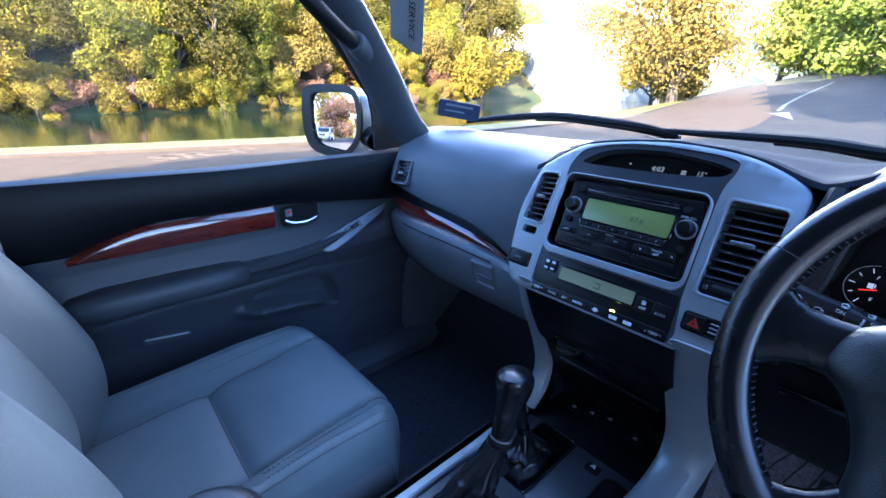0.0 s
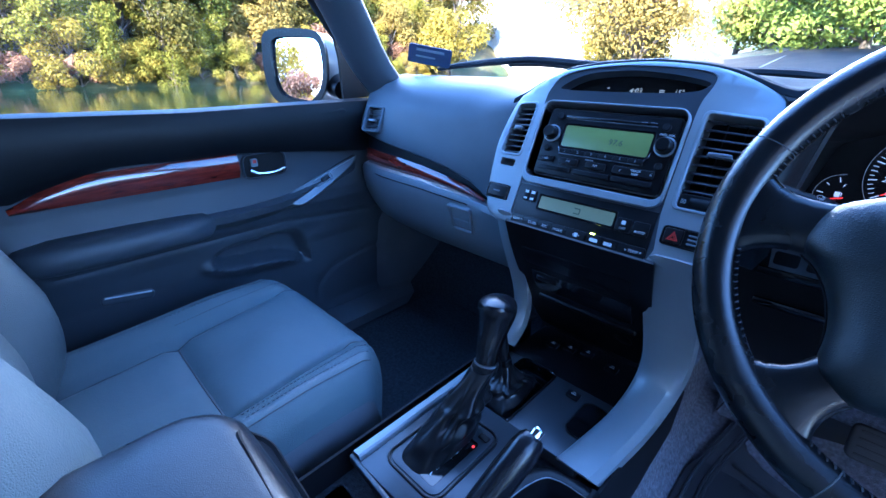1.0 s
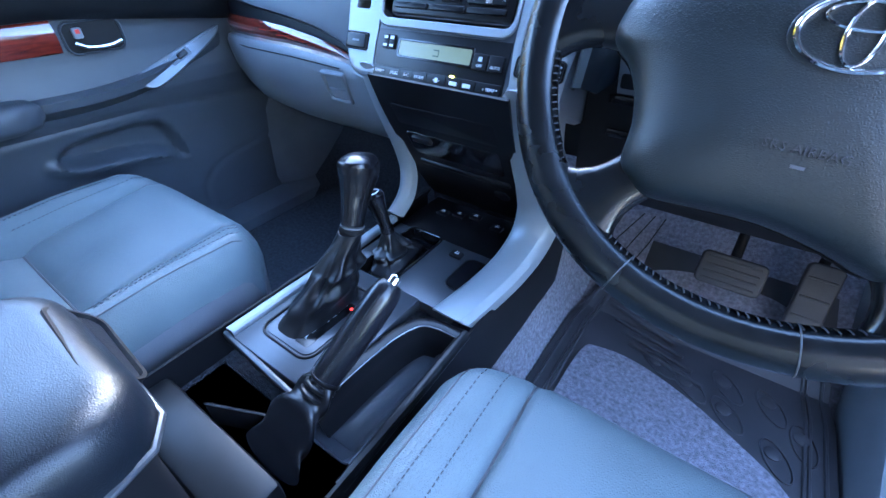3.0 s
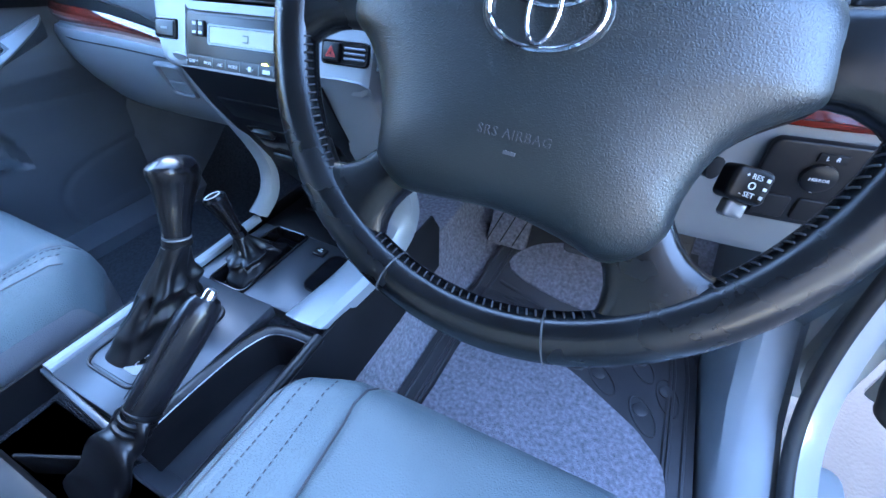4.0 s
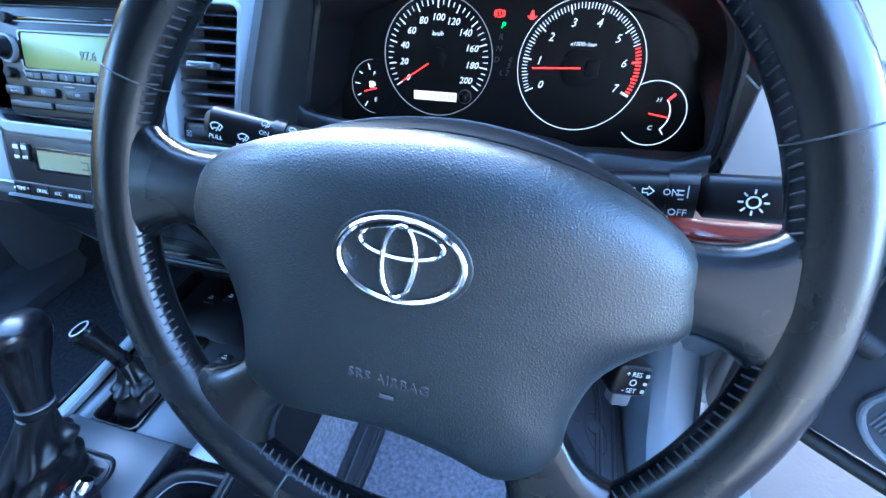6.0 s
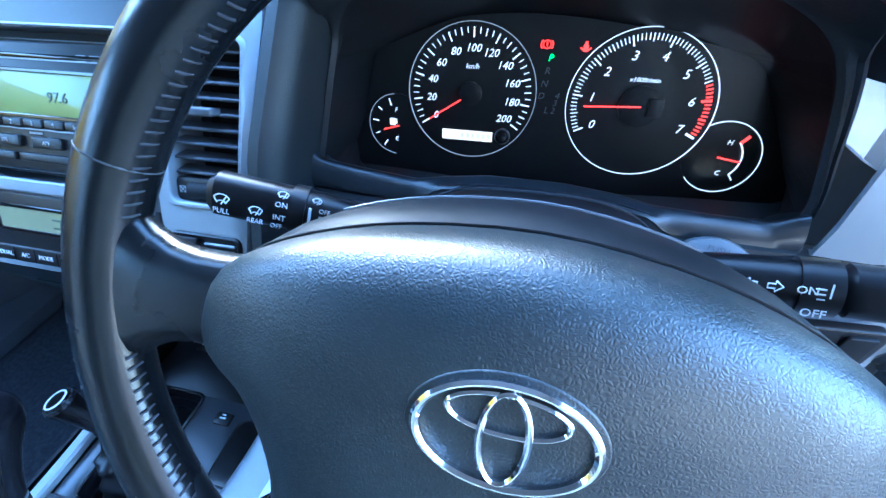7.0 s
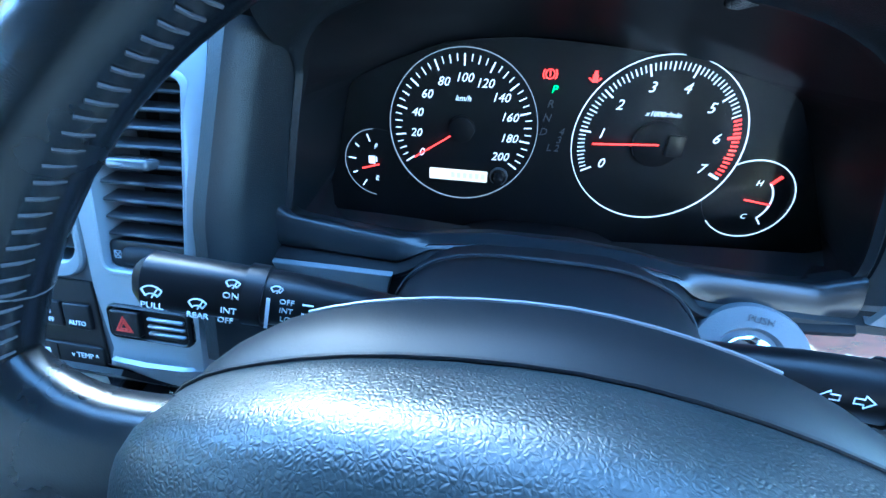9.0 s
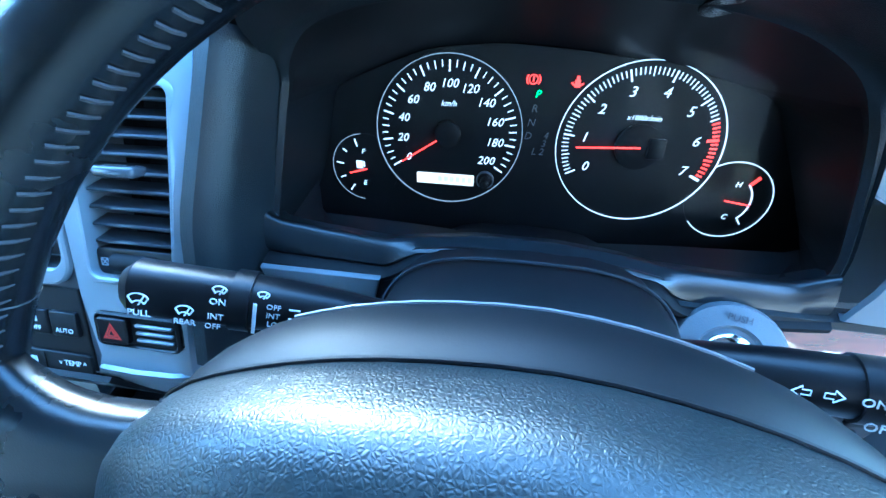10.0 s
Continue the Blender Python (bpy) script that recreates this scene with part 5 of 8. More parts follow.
    # dark hub behind the cover
    part("hub", lathe([(0.060, -0.050), (0.062, -0.06), (0.05, -0.085), (0, -0.085)], m, 32), M["black_matt"], t, "dark hub behind the cover")
    return t


def column():
    t = thing("steering_column", (0.38, 0.12, 1.16), "dark plastic steering column shroud", "steering column")
    ax = Vector((0, math.cos(radians(24)), -math.sin(radians(24))))
    up = Vector((0, math.sin(radians(24)), math.cos(radians(24))))
    c0 = Vector((0.378, 0.022, 1.205))
    bm = bmesh.new()
    loops = []
    for d, w, h in ((0.066, 0.060, 0.048), (0.08, 0.076, 0.060), (0.11, 0.085, 0.069), (0.15, 0.087, 0.071), (0.20, 0.083, 0.068), (0.25, 0.078, 0.064), (0.30, 0.076, 0.060)):
        sec = []
        for q in range(28):
            b = 2 * math.pi * q / 28
            cb, sb = math.cos(b), math.sin(b)
            sec.append(c0 + ax * d + Vector((math.copysign(abs(cb) ** 0.6, cb) * w, 0, 0)) + up * (math.copysign(abs(sb) ** 0.62, sb) * h))
        loops.append(sec)
    rings(bm, loops, True, True, True)
    part("shroud", bm, M["black_matt"], t, "dark column shroud")
    lip = [c0 + ax * 0.125 + Vector((math.copysign(abs(math.cos(a)) ** 0.6, math.cos(a)) * 0.0862, 0, 0)) + up * (0.0722 * abs(math.sin(a)) ** 0.62) for a in (radians(10 + 160 * i / 30) for i in range(31))]
    part("shroud_seam", tube(lip, 0.0010, 6), M["plate"], t)
    return t


def capsule(length, w, h, m, taper=1.0, n=20, bm=None):
    """A rounded bar along m's x, starting at 0."""
    bm = bm or bmesh.new()
    loops = []
    for k in range(13):
        f = k / 12
        e = min(f, 1 - f) / 0.06
        s = math.sqrt(max(0.0, 1 - (1 - min(e, 1)) ** 2)) * 0.35 + 0.65 if e < 1 else 1.0
        sc = s * (1 + (taper - 1) * f)
        loops.append([m @ Vector((length * f, math.copysign(abs(math.cos(b)) ** 0.75, math.cos(b)) * w / 2 * sc, math.copysign(abs(math.sin(b)) ** 0.75, math.sin(b)) * h / 2 * sc)) for b in (2 * math.pi * q / n for q in range(n))])
    return rings(bm, loops, True, True, True)


def wiper_stalk():
    # from the column's left side out to the left
    root, tip = Vector((0.312, 0.130, 1.202)), Vector((0.193, 0.106, 1.236))
    m = plane_frame(root, tip - root, (0, 0.35, 1))
    L = (tip - root).length
    t = thing("wiper_stalk", root, "black wiper stalk with white printed markings", "stalk")
    part("stem", tube([root, root.lerp(tip, 0.25), root.lerp(tip, 0.45), root.lerp(tip, 0.6)], [0.009, 0.0120, 0.0135, 0.0135], 18), M["black"], t)
    part("ring", tube([root.lerp(tip, 0.570), root.lerp(tip, 0.640)], [0.0150, 0.0150], 22), M["black"], t, "ribbed turning ring")
    part("grip", capsule(L * 0.46, 0.026, 0.022, m @ off(L * 0.56, 0, 0)), M["black"], t, "flat gripping end")
    # the printed face looks at the driver: text runs towards the root
    f = plane_frame(root.lerp(tip, 0.5), root - tip, m.col[1].to_3d())
    face = f @ off(0, 0, 0.0)
    def mark(s, x, y, size, z=0.0128):
        words(s, size, face @ off(x, y, z), M["mark"], t, "lettering")
    mark("PULL", -L * 0.435, -0.0065, 0.0043, 0.0124)
    mark("REAR", -L * 0.285, -0.0085, 0.0040, 0.0122)
    mark("ON", -L * 0.175, 0.0045, 0.0046, 0.0126)
    mark("INT", -L * 0.180, -0.0035, 0.0044, 0.0126)
    mark("OFF", -L * 0.190, -0.0090, 0.0040, 0.0122)
    for i, s in enumerate(("OFF", "INT", "LO", "HI")):
        mark(s, L * 0.02, 0.0060 - 0.0046 * i, 0.0038, 0.0135)
    bars([(L * 0.095, 0.0062, 0.005, 0.0006), (L * 0.095, 0.0012, 0.005, 0.0006), (L * 0.095, -0.004, 0.005, 0.0006), (-L * 0.045, -0.001, 0.0016, 0.016)], face @ off(0, 0, 0.0134), M["mark"], t)
    # wiper and washer symbols
    for x, y, s in ((-L * 0.435, 0.001, 0.80), (-L * 0.285, -0.002, 0.72), (-L * 0.170, 0.0110, 0.58), (-L * 0.02, 0.0115, 0.5)):
        c = face @ off(x, y, 0.0126)
        bm = bmesh.new()
        arc = [c @ Vector((0.006 * s * math.cos(a), 0.0055 * s * math.sin(a) - 0.002 * s, 0)) for a in (radians(30 + 120 * i / 8) for i in range(9))]
        tube(arc, 0.0004, 4, bm)
        low = [c @ Vector((0.0032 * s * math.cos(a), 0.0028 * s * math.sin(a) - 0.004 * s, 0)) for a in (radians(20 + 140 * i / 6) for i in range(7))]
        tube(low, 0.0004, 4, bm)
        tube([arc[0], low[0]], 0.0004, 4, bm)
        tube([arc[-1], low[-1]], 0.0004, 4, bm)
        tube([c @ Vector((0, -0.004 * s, 0)), c @ Vector((0.003 * s, 0.002 * s, 0))], 0.0004, 4, bm)
        part("symbol", bm, M["mark"], t, "white wiper symbol")
    return t


def light_stalk():
    root, tip = Vector((0.445, 0.122, 1.208)), Vector((0.575, 0.100, 1.229))
    m = plane_frame(root, tip - root, (0, 0.35, 1))
    L = (tip - root).length
    t = thing("light_stalk", root, "black light stalk with white lamp symbols", "stalk")
    part("stem", tube([root, root.lerp(tip, 0.3), root.lerp(tip, 0.6)], [0.010, 0.0125, 0.013], 18), M["black"], t)
    part("ring", tube([root.lerp(tip, 0.48), root.lerp(tip, 0.60)], [0.0142, 0.0142], 22), M["black"], t, "turning ring")
    part("grip", capsule(L * 0.42, 0.026, 0.020, m @ off(L * 0.60, 0, 0)), M["black"], t, "flat gripping end")
    part("end_cap", box(0.003, 0.024, 0.018, m @ off(L * 1.01, 0, 0), 0.001), M["grey_metal"], t)
    f = m @ off(0, 0, 0.0107)
    bm = hoop(ellipse(0.0036, 0.0036, 20), ellipse(0.0026, 0.0026, 20), f @ off(L * 0.80, 0, 0), 0.0004, 0.0001)
    for i in range(8):
        box(0.0026, 0.0009, 0.0004, f @ off(L * 0.80, 0, 0.0002) @ turn(45 * i) @ off(0.006, 0, 0), bm=bm)
    part("lamp_symbol", bm, M["mark"], t, smooth=False)
    words("OFF", 0.0058, m @ off(L * 0.53, -0.009, 0.0125), M["mark"], t)
    words("ON", 0.0054, m @ off(L * 0.495, 0.003, 0.0142), M["mark"], t)
    for s in (-1, 1):
        bm = bmesh.new()
        c = m @ off(L * 0.365 + s * 0.0022, 0.003, 0.0134)
        p = [(0, 0.0012), (s * 0.003, 0.0012), (s * 0.003, 0.0028), (s * 0.0062, 0), (s * 0.003, -0.0028), (s * 0.003, -0.0012), (0, -0.0012)]
        tube([c @ Vector((x, y, 0)) for x, y in p], 0.0004, 4, bm, close=True, up=m.col[2].to_3d())
        part("arrow_symbol", bm, M["mark"], t)
    bars([(L * 0.56, 0.004, 0.0006, 0.007), (L * 0.53, 0.0045, 0.004, 0.0006), (L * 0.53, 0.002, 0.004, 0.0006), (L * 0.535, -0.0005, 0.003, 0.0006)], m @ off(0, 0, 0.0139), M["mark"], t)
    return t


def cruise_stalk():
    root, tip = Vector((0.462, 0.058, 1.148)), Vector((0.501, 0.017, 1.153))
    m = plane_frame(root, tip - root, (0, 0.5, 1))
    L = (tip - root).length
    t = thing("cruise_stalk", root, "black cruise control stalk with white markings", "stalk")
    part("arm", tube([root, root.lerp(tip, 0.5)], 0.007, 12), M["black"], t)
    fm = plane_frame(tip, (0.9, 0.25, -0.25), (0.1, 0.5, 1)) @ Matrix.Diagonal((0.66, 0.66, 0.8, 1))
    part("head", slab(rrect(0.034, 0.030, 0.006), fm @ off(-0.006, 0.0, -0.016), 0.018, 0.004), M["black"], t, "square stalk head")
    part("head_button", slab(rrect(0.018, 0.016, 0.004), fm @ off(-0.004, -0.022, -0.014), 0.010, 0.003), M["grey_metal"], t)
    f = fm @ off(-0.006, 0, 0.0022)
    words("+ RES", 0.0060, f @ off(-0.001, 0.0075, 0), M["mark"], t)
    words("- SET", 0.0060, f @ off(-0.001, -0.0080, 0), M["mark"], t)
    bm = hoop(ellipse(0.0032, 0.0032, 16), ellipse(0.0022, 0.0022, 16), f, 0.0004, 0.0001)
    part("symbol", bm, M["mark"], t)
    bars([(0.011, 0.0075, 0.003, 0.003), (0.011, 0.0, 0.003, 0.0025), (0.011, -0.0075, 0.003, 0.003)], f, M["mark"], t)
    return t


def ignition():
    c = Vector((0.4985, 0.163, 1.165))
    m = plane_frame(c, (0.95, -0.22, 0.0), (0.16, 0.60, 0.78))
    t = thing("ignition_lock", c, "round silver ignition lock with a black key", "ignition lock")
    part("collar", lathe([(0.031, -0.030), (0.031, 0.0), (0.0295, 0.004), (0.018, 0.005), (0.016, 0.002), (0.013, 0.002)], m, 40), M["dash_low"], t, "pale grey collar")
    part("barrel", lathe([(0.013, 0.0), (0.013, 0.004), (0.011, 0.0055), (0.005, 0.0055), (0.004, 0.003), (0, 0.003)], m, 28), M["chrome"], t, "chrome barrel")
    words("PUSH", 0.0055, m @ off(0, 0.0225, 0.0052), M["mark_dim"], t)
    key = part("key", slab(rrect(0.030, 0.018, 0.008), m @ off(0.010, -0.006, 0.008) @ Matrix.Rotation(radians(70), 4, "X"), 0.010, 0.003), M["black"], t, "black key grip")
    part("key_ring", tube([m @ off(0.024, -0.008, 0.018) @ Vector((0.006 * math.cos(a), 0, 0.006 * math.sin(a))) for a in (2 * math.pi * i / 20 for i in range(20))], 0.0008, 6, close=True), M["chrome"], key)
    return t


def switch_bank():
    m = plane_frame((0.588, 0.184, 1.085), (1, 0.06, 0), (0, -0.05, 1))
    t = thing("switch_bank", m.translation, "black switch bank with mirror adjuster", "switch")
    part("face", slab(rrect(0.108, 0.078, 0.008), m @ off(0, 0, -0.002), 0.008, 0.002), M["black"], t)
    f = m @ off(0, 0, 0.006)
    k = part("mirror_knob", lathe([(0.0125, 0), (0.0125, 0.004), (0.010, 0.0055), (0, 0.0055)], f @ off(-0.012, 0.010, 0), 28), M["black"], t, "round mirror adjuster")
    words("MIRROR", 0.004, f @ off(-0.012, 0.010, 0.0057), M["mark"], k)
    part("select_slide", box(0.020, 0.008, 0.003, f @ off(-0.010, 0.028, 0.001), 0.001), M["black_matt"], t)
    words("L   R", 0.005, f @ off(-0.010, 0.0285, 0.0027), M["mark"], t)
    for i in range(3):
        part("blank", slab(rrect(0.026, 0.022, 0.003, 3, -0.034 + 0.031 * i, -0.022), f, 0.003, 0.0012), M["black_matt"], t)
    part("side_blank", slab(rrect(0.022, 0.036, 0.003, 3, 0.035, 0.016), f, 0.003, 0.0012), M["black_matt"], t)
    bars([(-0.012, 0.0215, 0.002, 0.002), (-0.012, -0.002, 0.002, 0.002), (0.026, -0.018, 0.008, 0.006)], f @ off(0, 0, 0.003), M["mark"], t)
    return t


# ---- console, levers ----
def console():
    t = thing("centre_console", (0, 0, 0.80), "dark centre console with silver rails and gear plate", "console")
    Z = 0.862
    # top deck, black, with openings left for the boots by laying the plates round them
    def deck(x0, x1, y0, y1, z=Z, name="deck", material="black", bev=0.002, h=0.02, **k):
        return part(name, box(x1 - x0, y1 - y0, h, pose((x0 + x1) / 2, (y0 + y1) / 2, z - h / 2), bev), M[material], t, **k)
    deck(-0.104, 0.104, 0.142, 0.27)
    deck(-0.008, 0.104, 0.0, 0.143, material="plate")
    deck(-0.104, -0.076, 0.0, 0.143, material="plate")
    deck(-0.076, -0.008, 0.0, 0.143, z=0.835, name="pit_floor")
    rim = rrect(0.072, 0.146, 0.012)
    m = Matrix.Translation((-0.042, 0.072, Z))
    part("pit_rim", hoop(rim, inset(rim, 0.004), m, 0.003, 0.001, z0=-0.02), M["gloss_black"], t)
    # gear plate, grey satin, with a raised rounded frame
    deck(-0.104, 0.052, -0.195, 0.0, z=Z + 0.004, name="gear_plate", material="plate", label="dark satin grey gear plate")
    g = Matrix.Translation((-0.040, -0.100, Z + 0.004))
    fr = rrect(0.100, 0.138, 0.020)
    part("gate_frame", hoop(fr, inset(fr, 0.0035), g, 0.003, 0.001, z0=-0.002), M["black"], t, "dark gate frame")
    gate = part("gate_plate", slab(inset(fr, 0.006), g, 0.0018, 0.0006), M["plate"], t)
    part("gate_slot", slab(rrect(0.030, 0.100, 0.010, 4, -0.016, 0.0), g @ off(0, 0, 0.0008), 0.0014), M["gloss_black"], gate)
    pl = part("shift_plate", slab(rrect(0.024, 0.09, 0.004, 4, 0.020, -0.008), g @ off(0, 0, 0.001), 0.0014), M["gloss_black"], gate, "black plate with shift letters")
    for i, s in enumerate("PRND32L"):
        words(s, 0.0085, g @ off(0.018, 0.028 - 0.0115 * i, 0.0026), M["mark"], pl)
    part("shift_lamp", slab(rrect(0.004, 0.004, 0.001, 2, 0.029, 0.028), g, 0.003), M["lit_red"], pl)
    part("lock_button", slab(rrect(0.016, 0.010, 0.002, 3, 0.030, 0.050), g, 0.004, 0.001), M["black"], gate)
    # flat silver rail along the passenger's side
    rows = []
    for i in range(13):
        y = -0.192 + 0.33 * i / 12
        z = Z + 0.006 + 0.005 * max(0.0, (y - 0.02) / 0.11)
        rows.append([(-0.1255, y, z - 0.016), (-0.1245, y, z - 0.002), (-0.1215, y, z + 0.002), (-0.1100, y, z + 0.0035), (-0.1070, y, z + 0.001), (-0.1060, y, z - 0.006)])
    part("rail", sheet(rows, 0.002), M["silver"], t, "flat silver side rail")
    part("end_trim", box(0.182, 0.008, 0.014, pose(-0.034, -0.2005, Z - 0.004, 0, 0, -4), 0.003), M["plate"], t, "dark front edge of the gear plate")
    # black band that curls round the cup tray and falls into it
    path = curve([(0.048, -0.205, Z + 0.002), (0.050, -0.13, Z + 0.003), (0.056, -0.07, Z + 0.003), (0.072, -0.030, Z + 0.003), (0.100, -0.015, Z + 0.002), (0.136, -0.010, Z - 0.002)], 8)
    rows = []
    for i, p in enumerate(path):
        q0, q1 = path[max(0, i - 1)], path[min(len(path) - 1, i + 1)]
        d = (q1 - q0).normalized()
        n = Vector((d.y, -d.x, 0)).normalized()
        rows.append([p + n * k + Vector((0, 0, h)) for k, h in ((-0.002, -0.004), (0.0, 0.0), (0.003, 0.0022), (0.010, 0.0022), (0.0165, 0.0), (0.019, -0.006), (0.0205, -0.016), (0.0235, -0.030), (0.031, -0.042))])
    part("tray_rim", sheet(rows, 0.002), M["black"], t, "wide black band round the tray")
    part("tray_line", tube([r[4] + Vector((0, 0, 0.0006)) for r in rows], 0.0008, 5), M["grey_metal"], t, "thin bright edge line")
    rows = []
    for x, z in ((0.062, Z - 0.036), (0.070, Z - 0.044), (0.082, Z - 0.047), (0.105, Z - 0.046), (0.120, Z - 0.034), (0.130, Z - 0.012)):
        rows.append([(x, y, max(z, e)) for y, e in ((-0.022, Z - 0.020), (-0.032, Z - 0.034), (-0.045, Z - 0.043), (-0.07, Z - 0.05), (-0.10, Z - 0.05), (-0.16, Z - 0.05), (-0.20, Z - 0.05), (-0.22, Z - 0.02))])
    part("cup_tray", sheet(rows, 0.003), M["inlay"], t, "smooth dark cup tray")
    part("outer_rail", tube([(0.137, -0.01, Z - 0.006), (0.137, -0.10, Z - 0.012), (0.137, -0.24, Z - 0.02)], 0.008, 10), M["black"], t)
    # side walls
    for s in (1, -1):
        rows = []
        for y in (-0.62, -0.3, -0.2, 0.0, 0.10, 0.2, 0.29):
            lift = 0.06 * max(0, (y - 0.1) / 0.19)
            rows.append([(s * 0.142, y, Z - 0.006), (s * 0.146, y, 0.83 + lift * 0.3), (s * 0.155, y, 0.775 + lift), (s * 0.150, y, 0.70)])
        part("side_wall", sheet(rows, 0.004), M["black_matt"], t, "matt black console flank")
    # well in front of the armrest
    deck(-0.142, 0.142, -0.33, -0.205, z=0.80, name="well_floor", material="black_matt")
    part("well_divider", box(0.10, 0.004, 0.05, pose(-0.02, -0.245, 0.815, 0, 0, 24), 0.0015), M["black_matt"], t)
    # front buttons on the deck
    for x, y in ((-0.058, 0.212), (-0.028, 0.222), (0.002, 0.232), (0.052, 0.222), (0.036, 0.118)):
        b = part("deck_button", box(0.022, 0.016, 0.006, pose(x, y, Z + 0.002), 0.002), M["black"], t)
        bars([(0, 0, 0.008, 0.0018), (0, 0.004, 0.005, 0.0014)], Matrix.Translation((x, y, Z + 0.005)), M["mark"], b)
    slot = rrect(0.040, 0.075, 0.014, 5, 0.078, 0.085)
    part("coin_slot", slab(slot, Matrix.Translation((0, 0, Z - 0.001)), 0.0022), M["gloss_black"], t, "dark coin slot")
    part("coin_slot_rim", hoop(inset(slot, -0.002), slot, Matrix.Translation((0, 0, Z)), 0.0025, 0.0006, z0=-0.001), M["black"], t)
    return t


def boot(t, base_c, bx, by, top, r_top, folds, material, seed, name="boot"):
    """A soft leather boot: rectangular base, a slack overhang half way up, closing on the lever."""
    rnd = random.Random(seed)
    ph = [rnd.uniform(0, 6.28) for _ in range(6)]
    bm = bmesh.new()
    loops = []
    b, p = Vector(base_c), Vector(top)
    N, K = 72, 30
    for k in range(K + 1):
        f = k / K
        c = b.lerp(p, f)
        s = (1 - f) ** 1.25
        loop = []
        for i in range(N):
            a = 2 * math.pi * i / N
            ca, sa = math.cos(a), math.sin(a)
            qx = math.copysign(abs(ca) ** 0.6, ca) * bx
            qy = math.copysign(abs(sa) ** 0.6, sa) * by
            rx, ry = qx * s + r_top * ca * (1 - s), qy * s + r_top * sa * (1 - s)
            soft = math.sin(math.pi * min(1.0, f * 1.05)) if f < 0.95 else 0.0
            crease = 1 - abs(math.sin(folds * 0.5 * a + ph[0] + 1.8 * f)) ** 0.7
            slack = 0.010 * math.exp(-((f - 0.60 - 0.07 * math.sin(a + ph[1])) / 0.10) ** 2) + 0.007 * math.exp(-((f - 0.25 - 0.06 * math.sin(2 * a + ph[2])) / 0.09) ** 2)
            amp = soft * (slack - 0.0085 * crease + 0.0022 * math.sin((folds + 4) * a + ph[3] - 5 * f))
            drop = -0.010 * soft * math.exp(-((f - 0.66) / 0.08) ** 2)
            loop.append(c + Vector((rx + ca * amp, ry + sa * amp, drop * (0.6 + 0.4 * math.sin(a + ph[4])))))
        loops.append(loop)
    rings(bm, loops, True, True, True)
    return part(name, bm, M[material], t, "creased black leather boot")


def gear_lever():
    base = (-0.050, -0.095, 0.868)
    t = thing("gear_lever", base, "black gear lever with rounded leather knob and boot", "gear lever")
    boot(t, base, 0.030, 0.060, (-0.030, -0.034, 0.972), 0.0165, 4, "boot", 3)
    part("collar", tube([(-0.0305, -0.033, 0.970), (-0.030, -0.031, 0.976)], [0.0168, 0.0162], 24), M["black_matt"], t, "black collar")
    part("collar_ring", tube([(-0.030, -0.0308, 0.9765), (-0.030, -0.0302, 0.9785)], [0.0160, 0.0158], 24), M["grey_metal"], t, "thin bright collar ring")
    pts = curve([(-0.030, -0.030, 0.978), (-0.032, -0.022, 0.996), (-0.035, -0.011, 1.016), (-0.038, -0.001, 1.034), (-0.041, 0.006, 1.050), (-0.043, 0.009, 1.0625)], 8)
    rad = [float(np.interp(i / (len(pts) - 1), (0, 0.15, 0.35, 0.5, 0.62, 0.72, 0.81, 0.88, 0.93, 0.97, 1), (0.0140, 0.0150, 0.0180, 0.0218, 0.0252, 0.0268, 0.0262, 0.0234, 0.0192, 0.0135, 0.004))) for i in range(len(pts))]
    knob = part("knob", tube(pts, rad, 28, squash=1.18), M["knob"], t, "smooth rounded knob")
    line = [p + Vector((r * 0.985, -r * 0.25, 0.0)) for p, r in zip(pts[2:-14], rad[2:-14])]
    part("knob_seam", tube(line, 0.0005, 5), M["black_matt"], knob)
    return t


def transfer_lever():
    base = (-0.044, 0.070, 0.838)
    t = thing("transfer_lever", base, "short black transfer lever with round knob and boot", "gear lever")
    boot(t, base, 0.030, 0.062, (-0.062, 0.064, 0.905), 0.010, 4, "boot", 8)
    part("collar", tube([(-0.061, 0.0645, 0.902), (-0.063, 0.0635, 0.912)], 0.011, 16), M["gloss_black"], t)
    pts = curve([(-0.063, 0.064, 0.908), (-0.070, 0.063, 0.930), (-0.077, 0.062, 0.950), (-0.082, 0.061, 0.966)], 5)
    rad = [0.0095 + 0.009 * (i / (len(pts) - 1)) ** 1.3 for i in range(len(pts))]
    rad[-1] *= 0.86
    k = part("knob", tube(pts, rad, 20), M["knob"], t, "tapered black knob")
    d = Vector((-0.30, -0.06, 0.95)).normalized()
    m = plane_frame(Vector((-0.0825, 0.0609, 0.9665)), (1, 0, 0.3), (0, 1, 0.06))
    part("knob_cap", lathe([(0.0135, 0), (0.0125, 0.0015), (0, 0.0018)], m, 24), M["gloss_black"], k)
    part("knob_ring", hoop(ellipse(0.0118, 0.0118, 24), ellipse(0.0102, 0.0102, 24), m @ off(0, 0, 0.0012), 0.0012, 0.0003), M["mark"], k, "white shift pattern ring")
    return t


